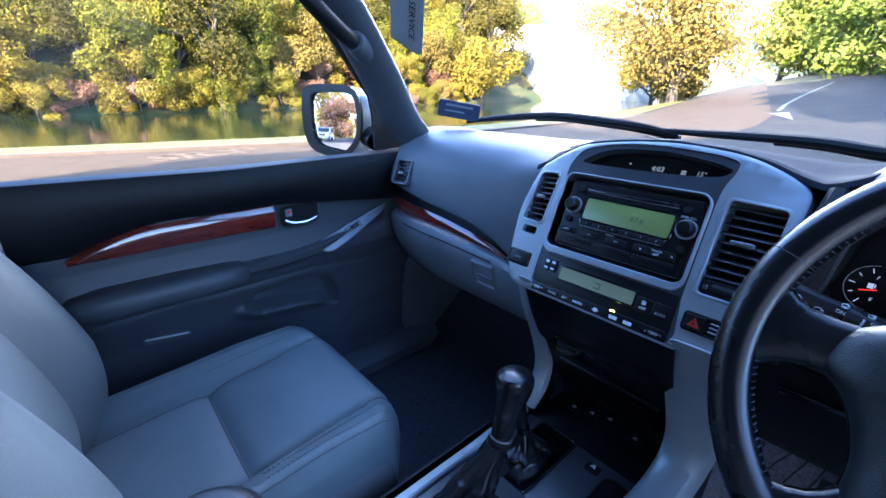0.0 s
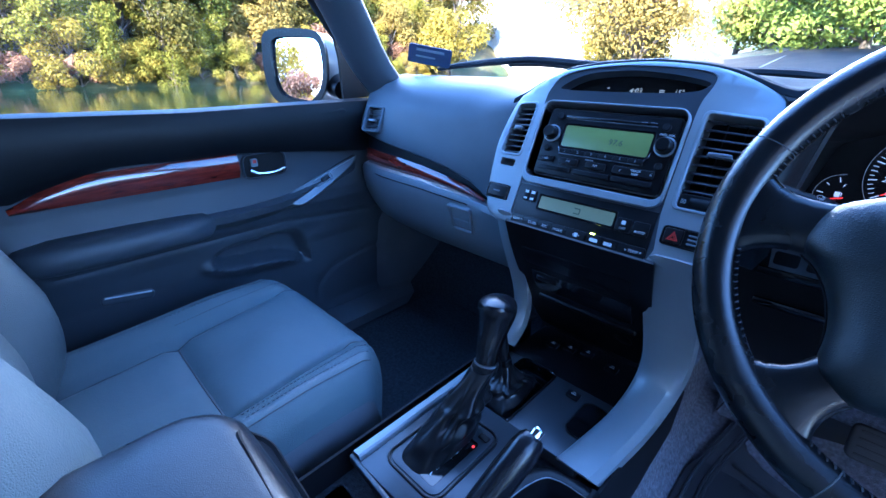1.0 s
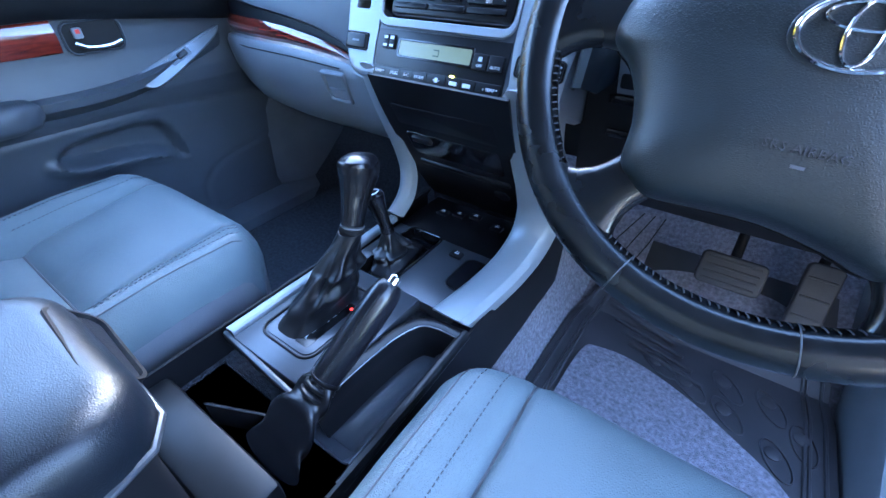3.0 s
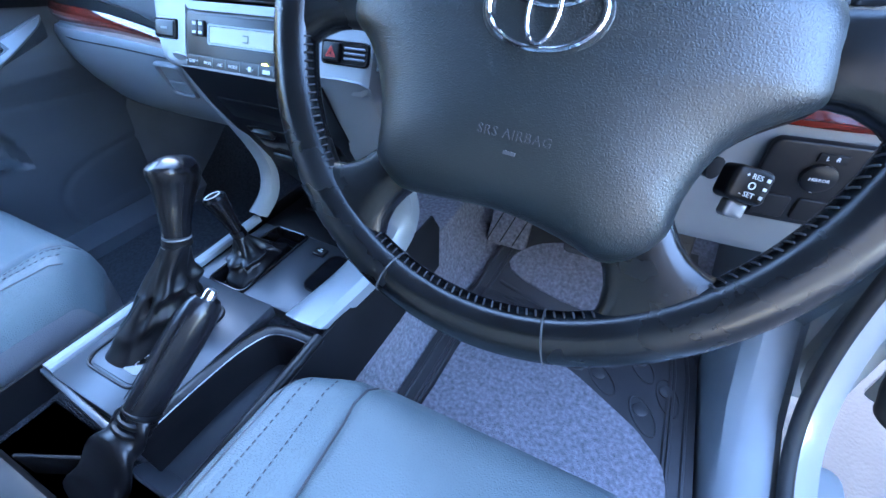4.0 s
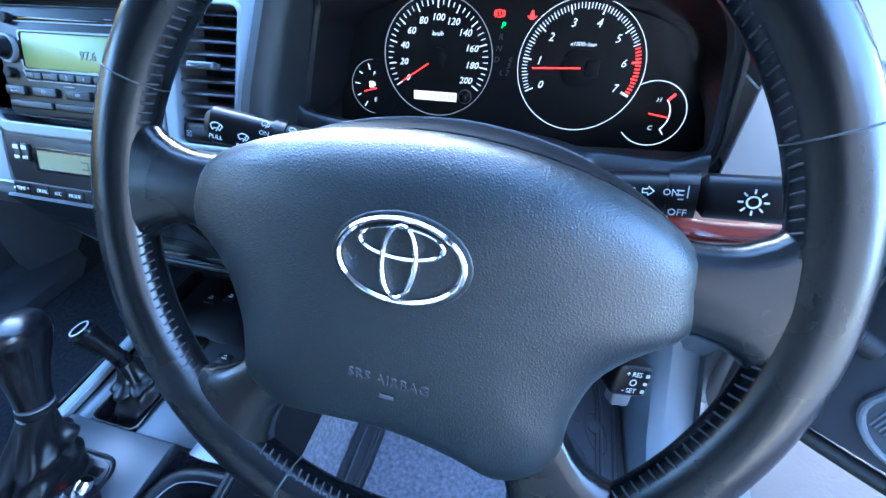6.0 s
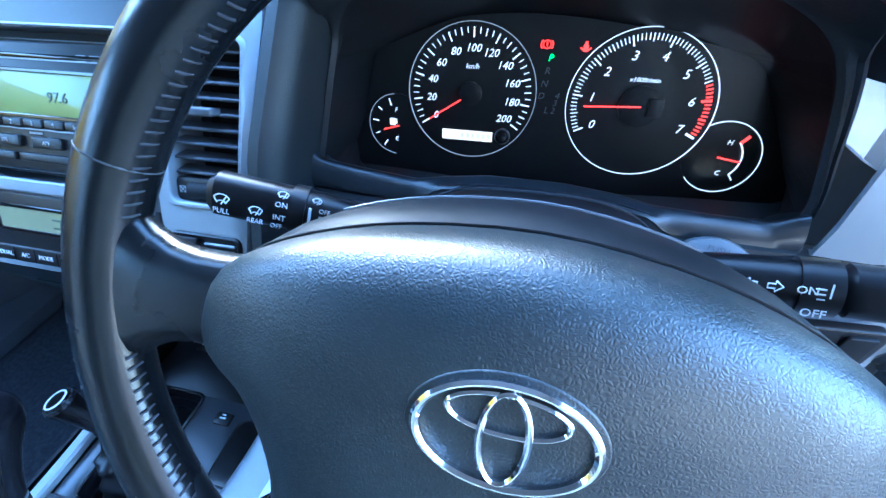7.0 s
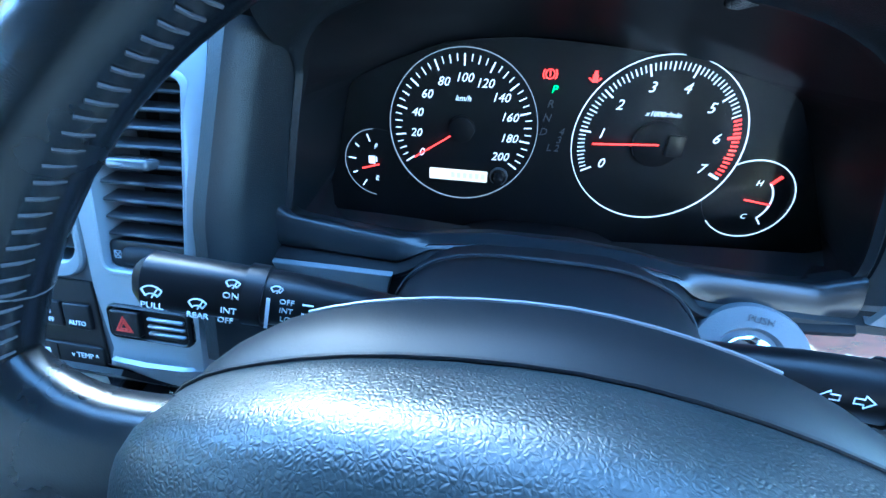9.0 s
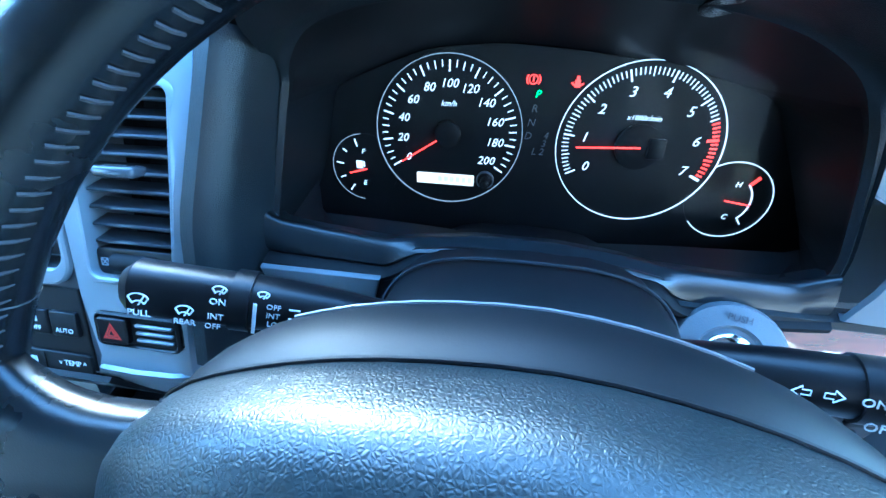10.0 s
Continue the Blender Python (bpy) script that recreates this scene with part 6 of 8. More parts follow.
def handbrake():
    b, tip = Vector((0.058, -0.205, 0.872)), Vector((0.0845, -0.083, 0.972))
    t = thing("handbrake", b, "black handbrake lever with chrome release button", "handbrake")
    ax = (tip - b).normalized()
    pts = [b.lerp(tip, f) for f in (0.12, 0.2, 0.3, 0.5, 0.7, 0.88, 0.96, 1.0)]
    grip = part("grip", tube(pts, [0.0145, 0.0160, 0.0165, 0.0172, 0.0178, 0.0172, 0.0150, 0.0115], 24, squash=1.15), M["knob"], t, "smooth black grip")
    side = ax.cross(Vector((0, 0, 1))).normalized()
    up = side.cross(ax)
    for k in (-0.35, 0.35):
        part("grip_groove", tube([b.lerp(tip, f) + side * 0.0172 * k * 1.5 + up * 0.0178 for f in (0.25, 0.5, 0.7, 0.88)], 0.0006, 5), M["black_matt"], grip)
    for f in (0.06, 0.12, 0.18):
        part("grip_ring", tube([b.lerp(tip, f), b.lerp(tip, f + 0.012), b.lerp(tip, f + 0.03), b.lerp(tip, f + 0.042)], [0.0165, 0.0188, 0.0188, 0.0165], 22), M["black"], t)
    part("button", tube([tip - ax * 0.004, tip + ax * 0.007, tip + ax * 0.010], [0.0068, 0.0068, 0.0050], 18), M["chrome"], t, "chrome release button")
    bm = bmesh.new()
    loops = []
    for i in range(19):
        f = -0.42 + 0.56 * i / 18
        w = float(np.interp(f, (-0.42, -0.30, -0.15, 0.0, 0.14), (0.042, 0.038, 0.031, 0.024, 0.0175)))
        h = float(np.interp(f, (-0.42, -0.30, -0.15, 0.0, 0.14), (0.012, 0.026, 0.029, 0.023, 0.0180)))
        c = b + ax * 0.16 * f
        c.z = max(c.z, 0.822)
        fold = 0.0032 * math.sin(26 * f) * min(1.0, (0.14 - f) / 0.1)
        loops.append([c + Vector(((w + fold) * math.cos(a) + 0.003 * math.sin(2 * a + 7 * f), 0.01 * math.sin(a), (h + fold) * math.sin(a))) for a in (2 * math.pi * j / 32 for j in range(32))])
    rings(bm, loops, True, True, True)
    part("boot", bm, M["boot"], t, "creased black leather boot")
    return t


def armrest_box():
    t = thing("armrest_box", (0, -0.48, 0.80), "black vinyl console box with padded lid", "armrest")
    m = Matrix.Translation((-0.048, -0.502, 0.0))
    o = rrect(0.225, 0.36, 0.03, 6)
    bm = bmesh.new()
    put = lambda s, z: [m @ Vector((x, y, z)) for x, y in s]
    rings(bm, [put(inset(o, 0.012), 0.70), put(inset(o, 0.008), 0.93), put(inset(o, 0.004), 0.965)], True, True, True)
    part("body", bm, M["black_matt"], t, "matt black box body")
    o = rrect(0.236, 0.385, 0.055, 9)
    bm = bmesh.new()
    sc = lambda k: [(x * k, y * k) for x, y in o]
    rings(bm, [put(sc(0.97), 0.962), put(o, 0.970), put(o, 0.998)] + [put(sc(1 - 0.15 * (1 - math.cos(a))), 0.998 + 0.032 * math.sin(a)) for a in (radians(15 * i) for i in range(1, 7))] + [put(sc(0.7), 1.035), put(sc(0.45), 1.038), put(sc(0.2), 1.039)], True, True, True)
    part("front_tray", box(0.23, 0.06, 0.15, pose(-0.03, -0.300, 0.765), 0.008), M["dial"], t, "black box front below the lid")
    part("lid", bm, M["armrest"], t, "padded grained dark lid")
    lm = plane_frame((-0.046, -0.3165, 1.006), (1, -0.06, 0), (0, -0.75, 1))
    o = rrect(0.112, 0.046, 0.014, 6)
    part("latch", slab(o, lm, 0.0115, 0.007, steps=5), M["armrest"], t, "smooth dark lid latch")
    part("latch_gap", hoop(inset(o, -0.0035), inset(o, -0.0002), lm, 0.0075, 0.001, z0=-0.004), M["black_matt"], t)
    part("lid_lip", tube([(x, y, 0.972) for x, y in ((0.0725, -0.612), (0.0725, -0.372), (0.062, -0.330), (0.037, -0.312), (-0.038, -0.309))], 0.0035, 8), M["plate"], t, "grey lip below the lid")
    return t


M["shell"] = mat("wheel_shell_plastic", (0.0044, 0.0052, 0.0069), 0.48, spec=0.28, bump=(900, 0.15, 0.0003), vary=(14, 0.15))
M["armrest"] = mat("armrest_vinyl", (0.006, 0.008, 0.012), 0.32, spec=0.36, bump=(620, 0.30, 0.0004), vary=(9, 0.12), kind="voronoi", rvar=0.06)


# ---- seats ----
def seat(name, cx, mirror, label):
    """A leather front seat: cushion with side bolsters and a stitched centre panel, and a backrest."""
    t = thing(name, (cx, -0.3, FLOOR), label, "car seat", "front seats")
    def top(u, v):
        # u across -1..1, v from the front edge 0 to the back 1
        x = cx + u * 0.215
        y = -0.088 - v * 0.45
        e = min(1.0, max(0.0, (abs(u) - 0.50) / 0.36))
        bol = 0.040 * e * e * (3 - 2 * e)
        bol *= 1 - 0.5 * max(0, (0.25 - v) / 0.25)
        z = 0.920 - 0.050 * v + bol * (0.55 + 0.45 * v) - 0.010 * math.exp(-((v - 0.5) / 0.3) ** 2) * (1 - abs(u))
        return x, y, z
    bm = bmesh.new()
    # cushion cross-sections from the front lip to the back
    loops = []
    for v in (-0.105, -0.10, -0.08, -0.045, 0.0, 0.04, 0.08, 0.14, 0.2, 0.28, 0.36, 0.41, 0.44, 0.46, 0.48, 0.51, 0.56, 0.65, 0.8, 1.0, 1.12):
        row = []
        for i in range(81):
            u = -1 + i / 40
            x, y, z = top(u, max(v, 0.0))
            y = -0.088 - v * 0.45
            drop = 0.0
            if v < 0:
                f = -v / 0.105
                drop = 0.075 * (1 - math.sqrt(max(0, 1 - f * f)))
            z = z - drop
            # round the side edges and the front corners
            e = max(0, (abs(u) - 0.80) / 0.20)
            z -= 0.060 * (1 - math.sqrt(max(0, 1 - e * e)))
            if v < 0.16:
                k = max(0, abs(u) - 0.45) / 0.55
                y -= 0.062 * k * k * (0.16 - v) / 0.265
            # creases where the panels meet
            for g in (0.58,):
                z -= 0.011 * math.exp(-((abs(u) - g) / 0.03) ** 2) * (1 if v > 0.0 else 0.5)
            if v > 0:
                z -= 0.011 * math.exp(-((v - 0.46) / 0.03) ** 2) * (1 if abs(u) < 0.58 else 0)
                z += 0.010 * math.exp(-((v - 0.22) / 0.14) ** 2) * max(0, 1 - (u / 0.55) ** 2)
            row.append((x, y, z))
        loops.append(row)
    sheet(loops, 0.0, bm)
    part("cushion", bm, M["seat"], t, "grey leather cushion with raised side bolsters")
    # seams: two along the bolsters, one across
    for s in (-1, 1):
        k = 40 + round(s * 0.58 * 40)
        part("seam", tube([Vector(r[k]) + Vector((0, 0, 0.0004)) for r in loops[2:-1]], 0.0016, 6), M["seam"], t)
        k = 40 + round(s * 0.88 * 40)
        part("bolster_piping", tube([Vector(r[k]) + Vector((0, 0, 0.0002)) for r in loops[3:-1]], 0.0010, 6), M["seam"], t)
    part("cross_seam", tube([Vector(p) + Vector((0, 0, 0.0004)) for p in loops[13][17:64]], 0.0016, 6), M["seam"], t)
    # sides and front valance
    edge = [loops[k][0] for k in range(len(loops) - 1, -1, -1)] + loops[0][1:-1] + [loops[k][-1] for k in range(len(loops))]
    rows = [edge]
    for f, z in ((0.995, 0.84), (0.985, 0.79), (0.96, 0.74)):
        rows.append([(cx + (p[0] - cx) * f, -0.33 + (p[1] + 0.33) * f, min(z, p[2] - 0.01)) for p in edge])
    part("valance", sheet(rows), M["seat_side"], t, "darker grey vinyl valance")
    base = [(cx + (p[0] - cx) * 0.94, -0.33 + (p[1] + 0.33) * 0.94) for p in edge]
    part("seat_base", sheet([[(x, y, 0.76) for x, y in base], [(x, y, 0.70) for x, y in base], [(cx + (x - cx) * 0.97, y, FLOOR + 0.004) for x, y in base]], 0.004), M["black_matt"], t, "matt black seat base")
    # two rows of stitches along each side of the thigh panel
    bm = bmesh.new()
    for k in (8, 12, 68, 72):
        line = [Vector(r[k]) for r in loops[3:13]]
        for p, q in zip(line, line[1:]):
            n = max(1, int((q - p).length / 0.006))
            for i in range(n):
                c0 = p.lerp(q, (i + 0.5) / n) + Vector((0, 0, 0.0004))
                box(0.0009, 0.0036, 0.0009, Matrix.Translation(c0) @ (q - p).to_track_quat("Y", "Z").to_matrix().to_4x4(), bm=bm)
    tagged(part("stitching", bm, M["stitch"], t, "stitch rows along the side bolsters"), kind="stuff")
    # backrest
    bm = bmesh.new()
    rows = []
    for k in range(29):
        f = k / 28
        row = []
        w = 0.240 - 0.03 * f ** 2
        for i in range(61):
            u = -1 + i / 30
            e = min(1.0, max(0.0, (abs(u) - 0.42) / 0.40))
            bol = 0.062 * e * e * (3 - 2 * e) * (1 - 0.35 * f)
            y = -0.525 - 0.16 * f - 0.034 * max(0.0, 1 - f / 0.24) ** 2 + 0.020 * math.sin(math.pi * min(1.0, f / 0.7)) + bol * (0.55 + 0.45 * min(1.0, f / 0.25))
            e = max(0, (abs(u) - 0.70) / 0.30)
            y -= 0.085 * (1 - math.sqrt(max(0, 1 - e * e)))
            g = 0.56 - 0.10 * math.sin(math.pi * min(1.0, f / 0.55))
            y -= 0.008 * math.exp(-((abs(u) - g) / 0.022) ** 2)
            y -= 0.06 * max(0, (f - 0.88) / 0.12) ** 2
            row.append((cx + u * w, y, 0.865 + 0.56 * f))
        rows.append(row)
    sheet(rows, 0.07, bm)
    for sgn in (-1, 1):
        line = []
        for k, row in enumerate(rows[:-3]):
            g = 0.56 - 0.10 * math.sin(math.pi * min(1.0, k / 28 / 0.55))
            line.append(Vector(row[30 + round(sgn * g * 30)]) + Vector((0, 0.001, 0)))
        part("back_seam", tube(curve(line[::3], 3), 0.0013, 6), M["seam"], t)
    part("backrest", bm, M["seat"], t, "grey leather backrest with bolsters")
    return t



# ---- passenger's door ----
def door_panel():
    t = thing("passenger_door", (-0.74, -0.1, 0.6), "closed grey vinyl passenger door with red wood trim", "car door")

    def strip(name, prof, material, label="", y0=-0.50, y1=0.37, n=24, thick=0.004, warp=None):
        rows = []
        for i in range(n + 1):
            y = y0 + (y1 - y0) * i / n
            row = []
            for x, z in prof:
                dx, dz = warp(y, x, z) if warp else (0, 0)
                row.append((x + dx, y, z + dz))
            rows.append(row)
        return part(name, sheet(rows, thick), M[material], t, label)
    roll = lambda y, x, z: (0.01 * max(0, (y - 0.1) / 0.2), 0.012 * max(0, (-0.15 - y) / 0.3) - (0.034 * max(0.0, (y + 0.06) / 0.31) + 0.044 * min(1.0, max(0.0, (-0.26 - y) / 0.17)) ** 1.7 if z < 1.2 else 0.0))
    strip("upper_roll", [(-0.735, 1.262), (-0.705, 1.268), (-0.690, 1.262), (-0.681, 1.245), (-0.679, 1.22), (-0.684, 1.19), (-0.698, 1.172)], "door_top", "black vinyl upper roll", warp=roll)
    # main panel, with the map pocket pressed in and the speaker cover's groove
    prof = [Vector(p) for p in ((-0.697, 1.176), (-0.712, 1.168), (-0.716, 1.14), (-0.716, 1.10), (-0.712, 1.075), (-0.706, 1.05), (-0.708, 1.02), (-0.722, 0.99), (-0.735, 0.95), (-0.745, 0.90), (-0.75, 0.80), (-0.752, 0.70), (-0.742, 0.655), (-0.72, 0.64))]
    fine = []
    for p, q in zip(prof, prof[1:]):
        k = max(1, round((q - p).length / 0.006))
        fine += [p.lerp(q, i / k) for i in range(k)]
    fine.append(prof[-1])
    pocket = smooth2([(-0.157, 0.920), (-0.127, 0.955), (-0.032, 0.963), (0.055, 0.957), (0.090, 0.905), (0.094, 0.845), (0.052, 0.862), (0.0, 0.884), (-0.06, 0.893), (-0.12, 0.900)], 3)
    speaker = smooth2([(0.105, 0.745), (0.118, 0.772), (0.163, 0.805), (0.250, 0.824), (0.317, 0.828), (0.362, 0.815), (0.364, 0.70), (0.345, 0.665), (0.16, 0.668), (0.110, 0.69)], 3)
    lower_lip = [(-0.158, 0.914), (-0.12, 0.895), (-0.06, 0.888), (0.0, 0.882), (0.045, 0.872)]
    def gap(p, line, loop):
        best = 1.0
        for u, v in zip(line, line[1:] + (line[:1] if loop else [])):
            u, v = Vector(u), Vector(v)
            e = v - u
            f = max(0.0, min(1.0, (p - u).dot(e) / max(e.length_squared, 1e-12)))
            best = min(best, (u + e * f - p).length)
        return best
    rows = []
    for i in range(131):
        y = -0.50 + 0.87 * i / 130
        row = []
        for q in fine:
            x, z = q.x, q.y
            p = Vector((y, z))
            if -0.19 < y < 0.13 and 0.80 < z < 1.0:
                d = gap(p, pocket, True)
                if inside(p, pocket):
                    f = min(1.0, d / 0.022)
                    x -= 0.034 * f * f * (3 - 2 * f)
                x += 0.013 * math.exp(-(gap(p, lower_lip, False) / 0.014) ** 2)
            if y > 0.08 and z < 0.86:
                x -= 0.0035 * math.exp(-(gap(p, speaker, True) / 0.006) ** 2)
            x -= 0.004 * math.exp(-((z - (0.985 - 0.10 * max(0.0, y - 0.02))) / 0.006) ** 2) if y > -0.42 else 0.0
            row.append((x, y, z))
        rows.append(row)
    part("mid_panel", sheet(rows, 0.004), M["door_mid"], t, "grey vinyl door panel with a pressed map pocket")
    # wood inlay tapering to the rear
    rows = []
    for i in range(25):
        f = i / 24
        y = -0.435 + f * 0.372
        h = 0.052 * (1 - (1 - min(1, f / 0.45)) ** 2.2)
        bot = 1.119 + 0.004 * (1 - f)
        top = bot + max(h, 0.004)
        rows.append([(-0.7125 + 0.008 * math.sin(math.pi * k / 6), y, bot + (top - bot) * k / 6) for k in range(7)])
    part("wood_trim", sheet(rows, 0.004), M["wood"], t, "glossy red burl wood inlay")
    # inner handle in its recess
    hm = plane_frame((-0.711, -0.004, 1.137), (0, 1, 0), (0, 0, 1))
    h = part("handle_recess", hoop(rrect(0.102, 0.056, 0.016), rrect(0.095, 0.050, 0.014), hm, 0.005, 0.0015, z0=-0.004), M["door_mid"], t, "grey handle bezel")
    part("recess_back", slab(rrect(0.094, 0.050, 0.014), hm, 0.0012), M["black_matt"], h)
    part("inner_handle", tube(curve([(-0.704, -0.040, 1.130), (-0.698, -0.022, 1.122), (-0.696, 0.01, 1.121), (-0.699, 0.034, 1.126)], 5), 0.006, 12, squash=0.7), M["chrome"], t, "chrome pull handle")
    part("lock_knob", box(0.008, 0.016, 0.018, pose(-0.704, -0.030, 1.146), 0.003), M["dash_low"], t)
    part("lock_mark", box(0.002, 0.007, 0.007, pose(-0.6995, -0.030, 1.149)), M["red"], t)
    # armrest
    bm = bmesh.new()
    loops = []
    for y, w, h, z in ((-0.47, 0.012, 0.010, 1.035), (-0.45, 0.032, 0.024, 1.037), (-0.40, 0.042, 0.030, 1.038), (-0.28, 0.044, 0.030, 1.036), (-0.19, 0.042, 0.028, 1.034), (-0.155, 0.034, 0.024, 1.034), (-0.140, 0.016, 0.012, 1.036)):
        loops.append([(-0.712 + 0.020 + math.copysign(abs(math.cos(a)) ** 0.7, math.cos(a)) * w - 0.008, y, z + math.copysign(abs(math.sin(a)) ** 0.7, math.sin(a)) * h) for a in (2 * math.pi * i / 20 for i in range(20))])
    rings(bm, loops, True, True, True)
    part("armrest", bm, M["door_mid"], t, "padded grey armrest")
    # sloping grip with the silver switch plate
    top = curve([(-0.690, -0.15, 1.046), (-0.688, -0.05, 1.045), (-0.690, 0.05, 1.055), (-0.694, 0.14, 1.083), (-0.702, 0.235, 1.118)], 6)
    rows = []
    for p in top:
        rows.append([(-0.735, p.y, p.z + 0.008), (p.x - 0.006, p.y, p.z + 0.006), (p.x + 0.003, p.y, p.z), (p.x, p.y, p.z - 0.016), (-0.712, p.y, p.z - 0.034), (-0.735, p.y, p.z - 0.04)])
    part("grip_ledge", sheet(rows, 0.003), M["door_mid"], t, "sloping grip ledge")
    sm = plane_frame((-0.700, 0.125, 1.078), (0, 1, 0.40), (-0.6, 0, 1))
    sp = part("switch_plate", slab(smooth2([(-0.095, -0.012), (-0.075, -0.026), (-0.02, -0.026), (0.04, -0.020), (0.095, -0.012), (0.118, -0.002), (0.110, 0.004), (0.05, 0.008), (-0.02, 0.012), (-0.085, 0.014), (-0.102, 0.004)], 4), sm, 0.007, 0.003), M["plate_silver"], t, "satin silver window switch plate")
    part("switch_well", slab(rrect(0.050, 0.018, 0.003, 3, 0.004, -0.004), sm @ off(0, 0, 0.006), 0.0016), M["gloss_black"], sp)
    part("window_switch", box(0.022, 0.011, 0.007, sm @ off(0.010, -0.004, 0.009), 0.002), M["black"], sp)
    lm = plane_frame((-0.746, -0.318, 0.905), (0, 1, -0.16), (0, 0.16, 1))
    lamp = part("door_lamp", slab(rrect(0.092, 0.022, 0.010), lm, 0.006, 0.003), M["door_mid"], t, "oblong door lamp")
    part("lamp_trim", tube([lm @ Vector((x, 0.006, 0.006)) for x in (-0.04, 0, 0.04)], 0.0022, 8), M["grey_metal"], lamp)
    # tweeter panel
    tm = plane_frame((-0.6815, 0.165, 1.224), (0.06, 1, 0.12), (0.02, -0.12, 1))
    part("tweeter", slab(rrect(0.082, 0.040, 0.010), tm, 0.004, 0.002), M["door_top"], t, "small black tweeter cover")
    # window frame and glass
    gl = new("window_glass", finish(sheet([[(-0.745, y, 1.255), (-0.735, y, 1.45), (-0.70, y, 1.69)] for y in (-0.55, -0.2, 0.14)]), "window_glass", M["glass"]))
    gl.parent = t
    gl.location = -BASE[t]
    gl.visible_shadow = False
    tagged(gl, "clear side window glass")
    part("window_channel", tube([(-0.742, 0.345, 1.262), (-0.725, 0.20, 1.44), (-0.70, 0.03, 1.66), (-0.695, -0.1, 1.70), (-0.695, -0.55, 1.72)], 0.012, 10), M["seal"], t, "black window channel")
    bm = sheet([[(-0.70, 0.215, 1.268), (-0.72, 0.36, 1.268)], [(-0.705, 0.215, 1.36), (-0.72, 0.29, 1.36)], [(-0.705, 0.20, 1.44), (-0.715, 0.215, 1.44)]], 0.006)
    part("sail_panel", bm, M["door_top"], t, "black triangular sail panel")
    part("outer_skin", box(0.02, 0.86, 0.62, pose(-0.79, -0.07, 0.94), 0.008), M["paint"], t, "silver painted outer skin")
    return t


def wing_mirror():
    c = Vector((-0.862, 0.186, 1.333))
    t = thing("wing_mirror", c, "silver door mirror with black rear edge", "wing mirror")
    m = plane_frame(c, (1, 0.40, 0), (0, 0.06, 1))
    o = smooth2([(-0.098, 0.05), (-0.085, 0.084), (-0.02, 0.090), (0.06, 0.084), (0.088, 0.06), (0.094, 0.0), (0.082, -0.05), (0.04, -0.088), (-0.02, -0.086), (-0.075, -0.07), (-0.098, -0.02)], 4)
    bm = bmesh.new()
    put = lambda s, z, dx=0: [m @ Vector((x * s + dx, y * s, z)) for x, y in o]
    rings(bm, [put(0.94, 0.0), put(1.0, -0.002), put(1.035, -0.014), put(1.045, -0.035), put(0.98, -0.075, 0.010), put(0.72, -0.105, 0.01), put(0.35, -0.122, 0.014)], True, False, True)
    part("housing", bm, M["paint"], t, "silver painted shell")
    part("bezel", hoop([(x * 1.02, y * 1.02) for x, y in o], [(x * 0.885 + 0.008, y * 0.915) for x, y in o], m @ off(0, 0, -0.008), 0.016, 0.005), M["black"], t, "black bezel")
    part("mirror_glass", slab([(x * 0.90 + 0.007, y * 0.93) for x, y in o], m @ off(0, 0, -0.012) @ Matrix.Rotation(radians(5.3), 4, "Y"), 0.004), M["mirror"], t, "mirror glass", smooth=False)
    part("foot", tube([m @ Vector((0.07, -0.03, -0.06)), (-0.745, 0.26, 1.285)], [0.045, 0.04], 16, squash=0.7), M["black"], t, "black mirror foot")
    return t


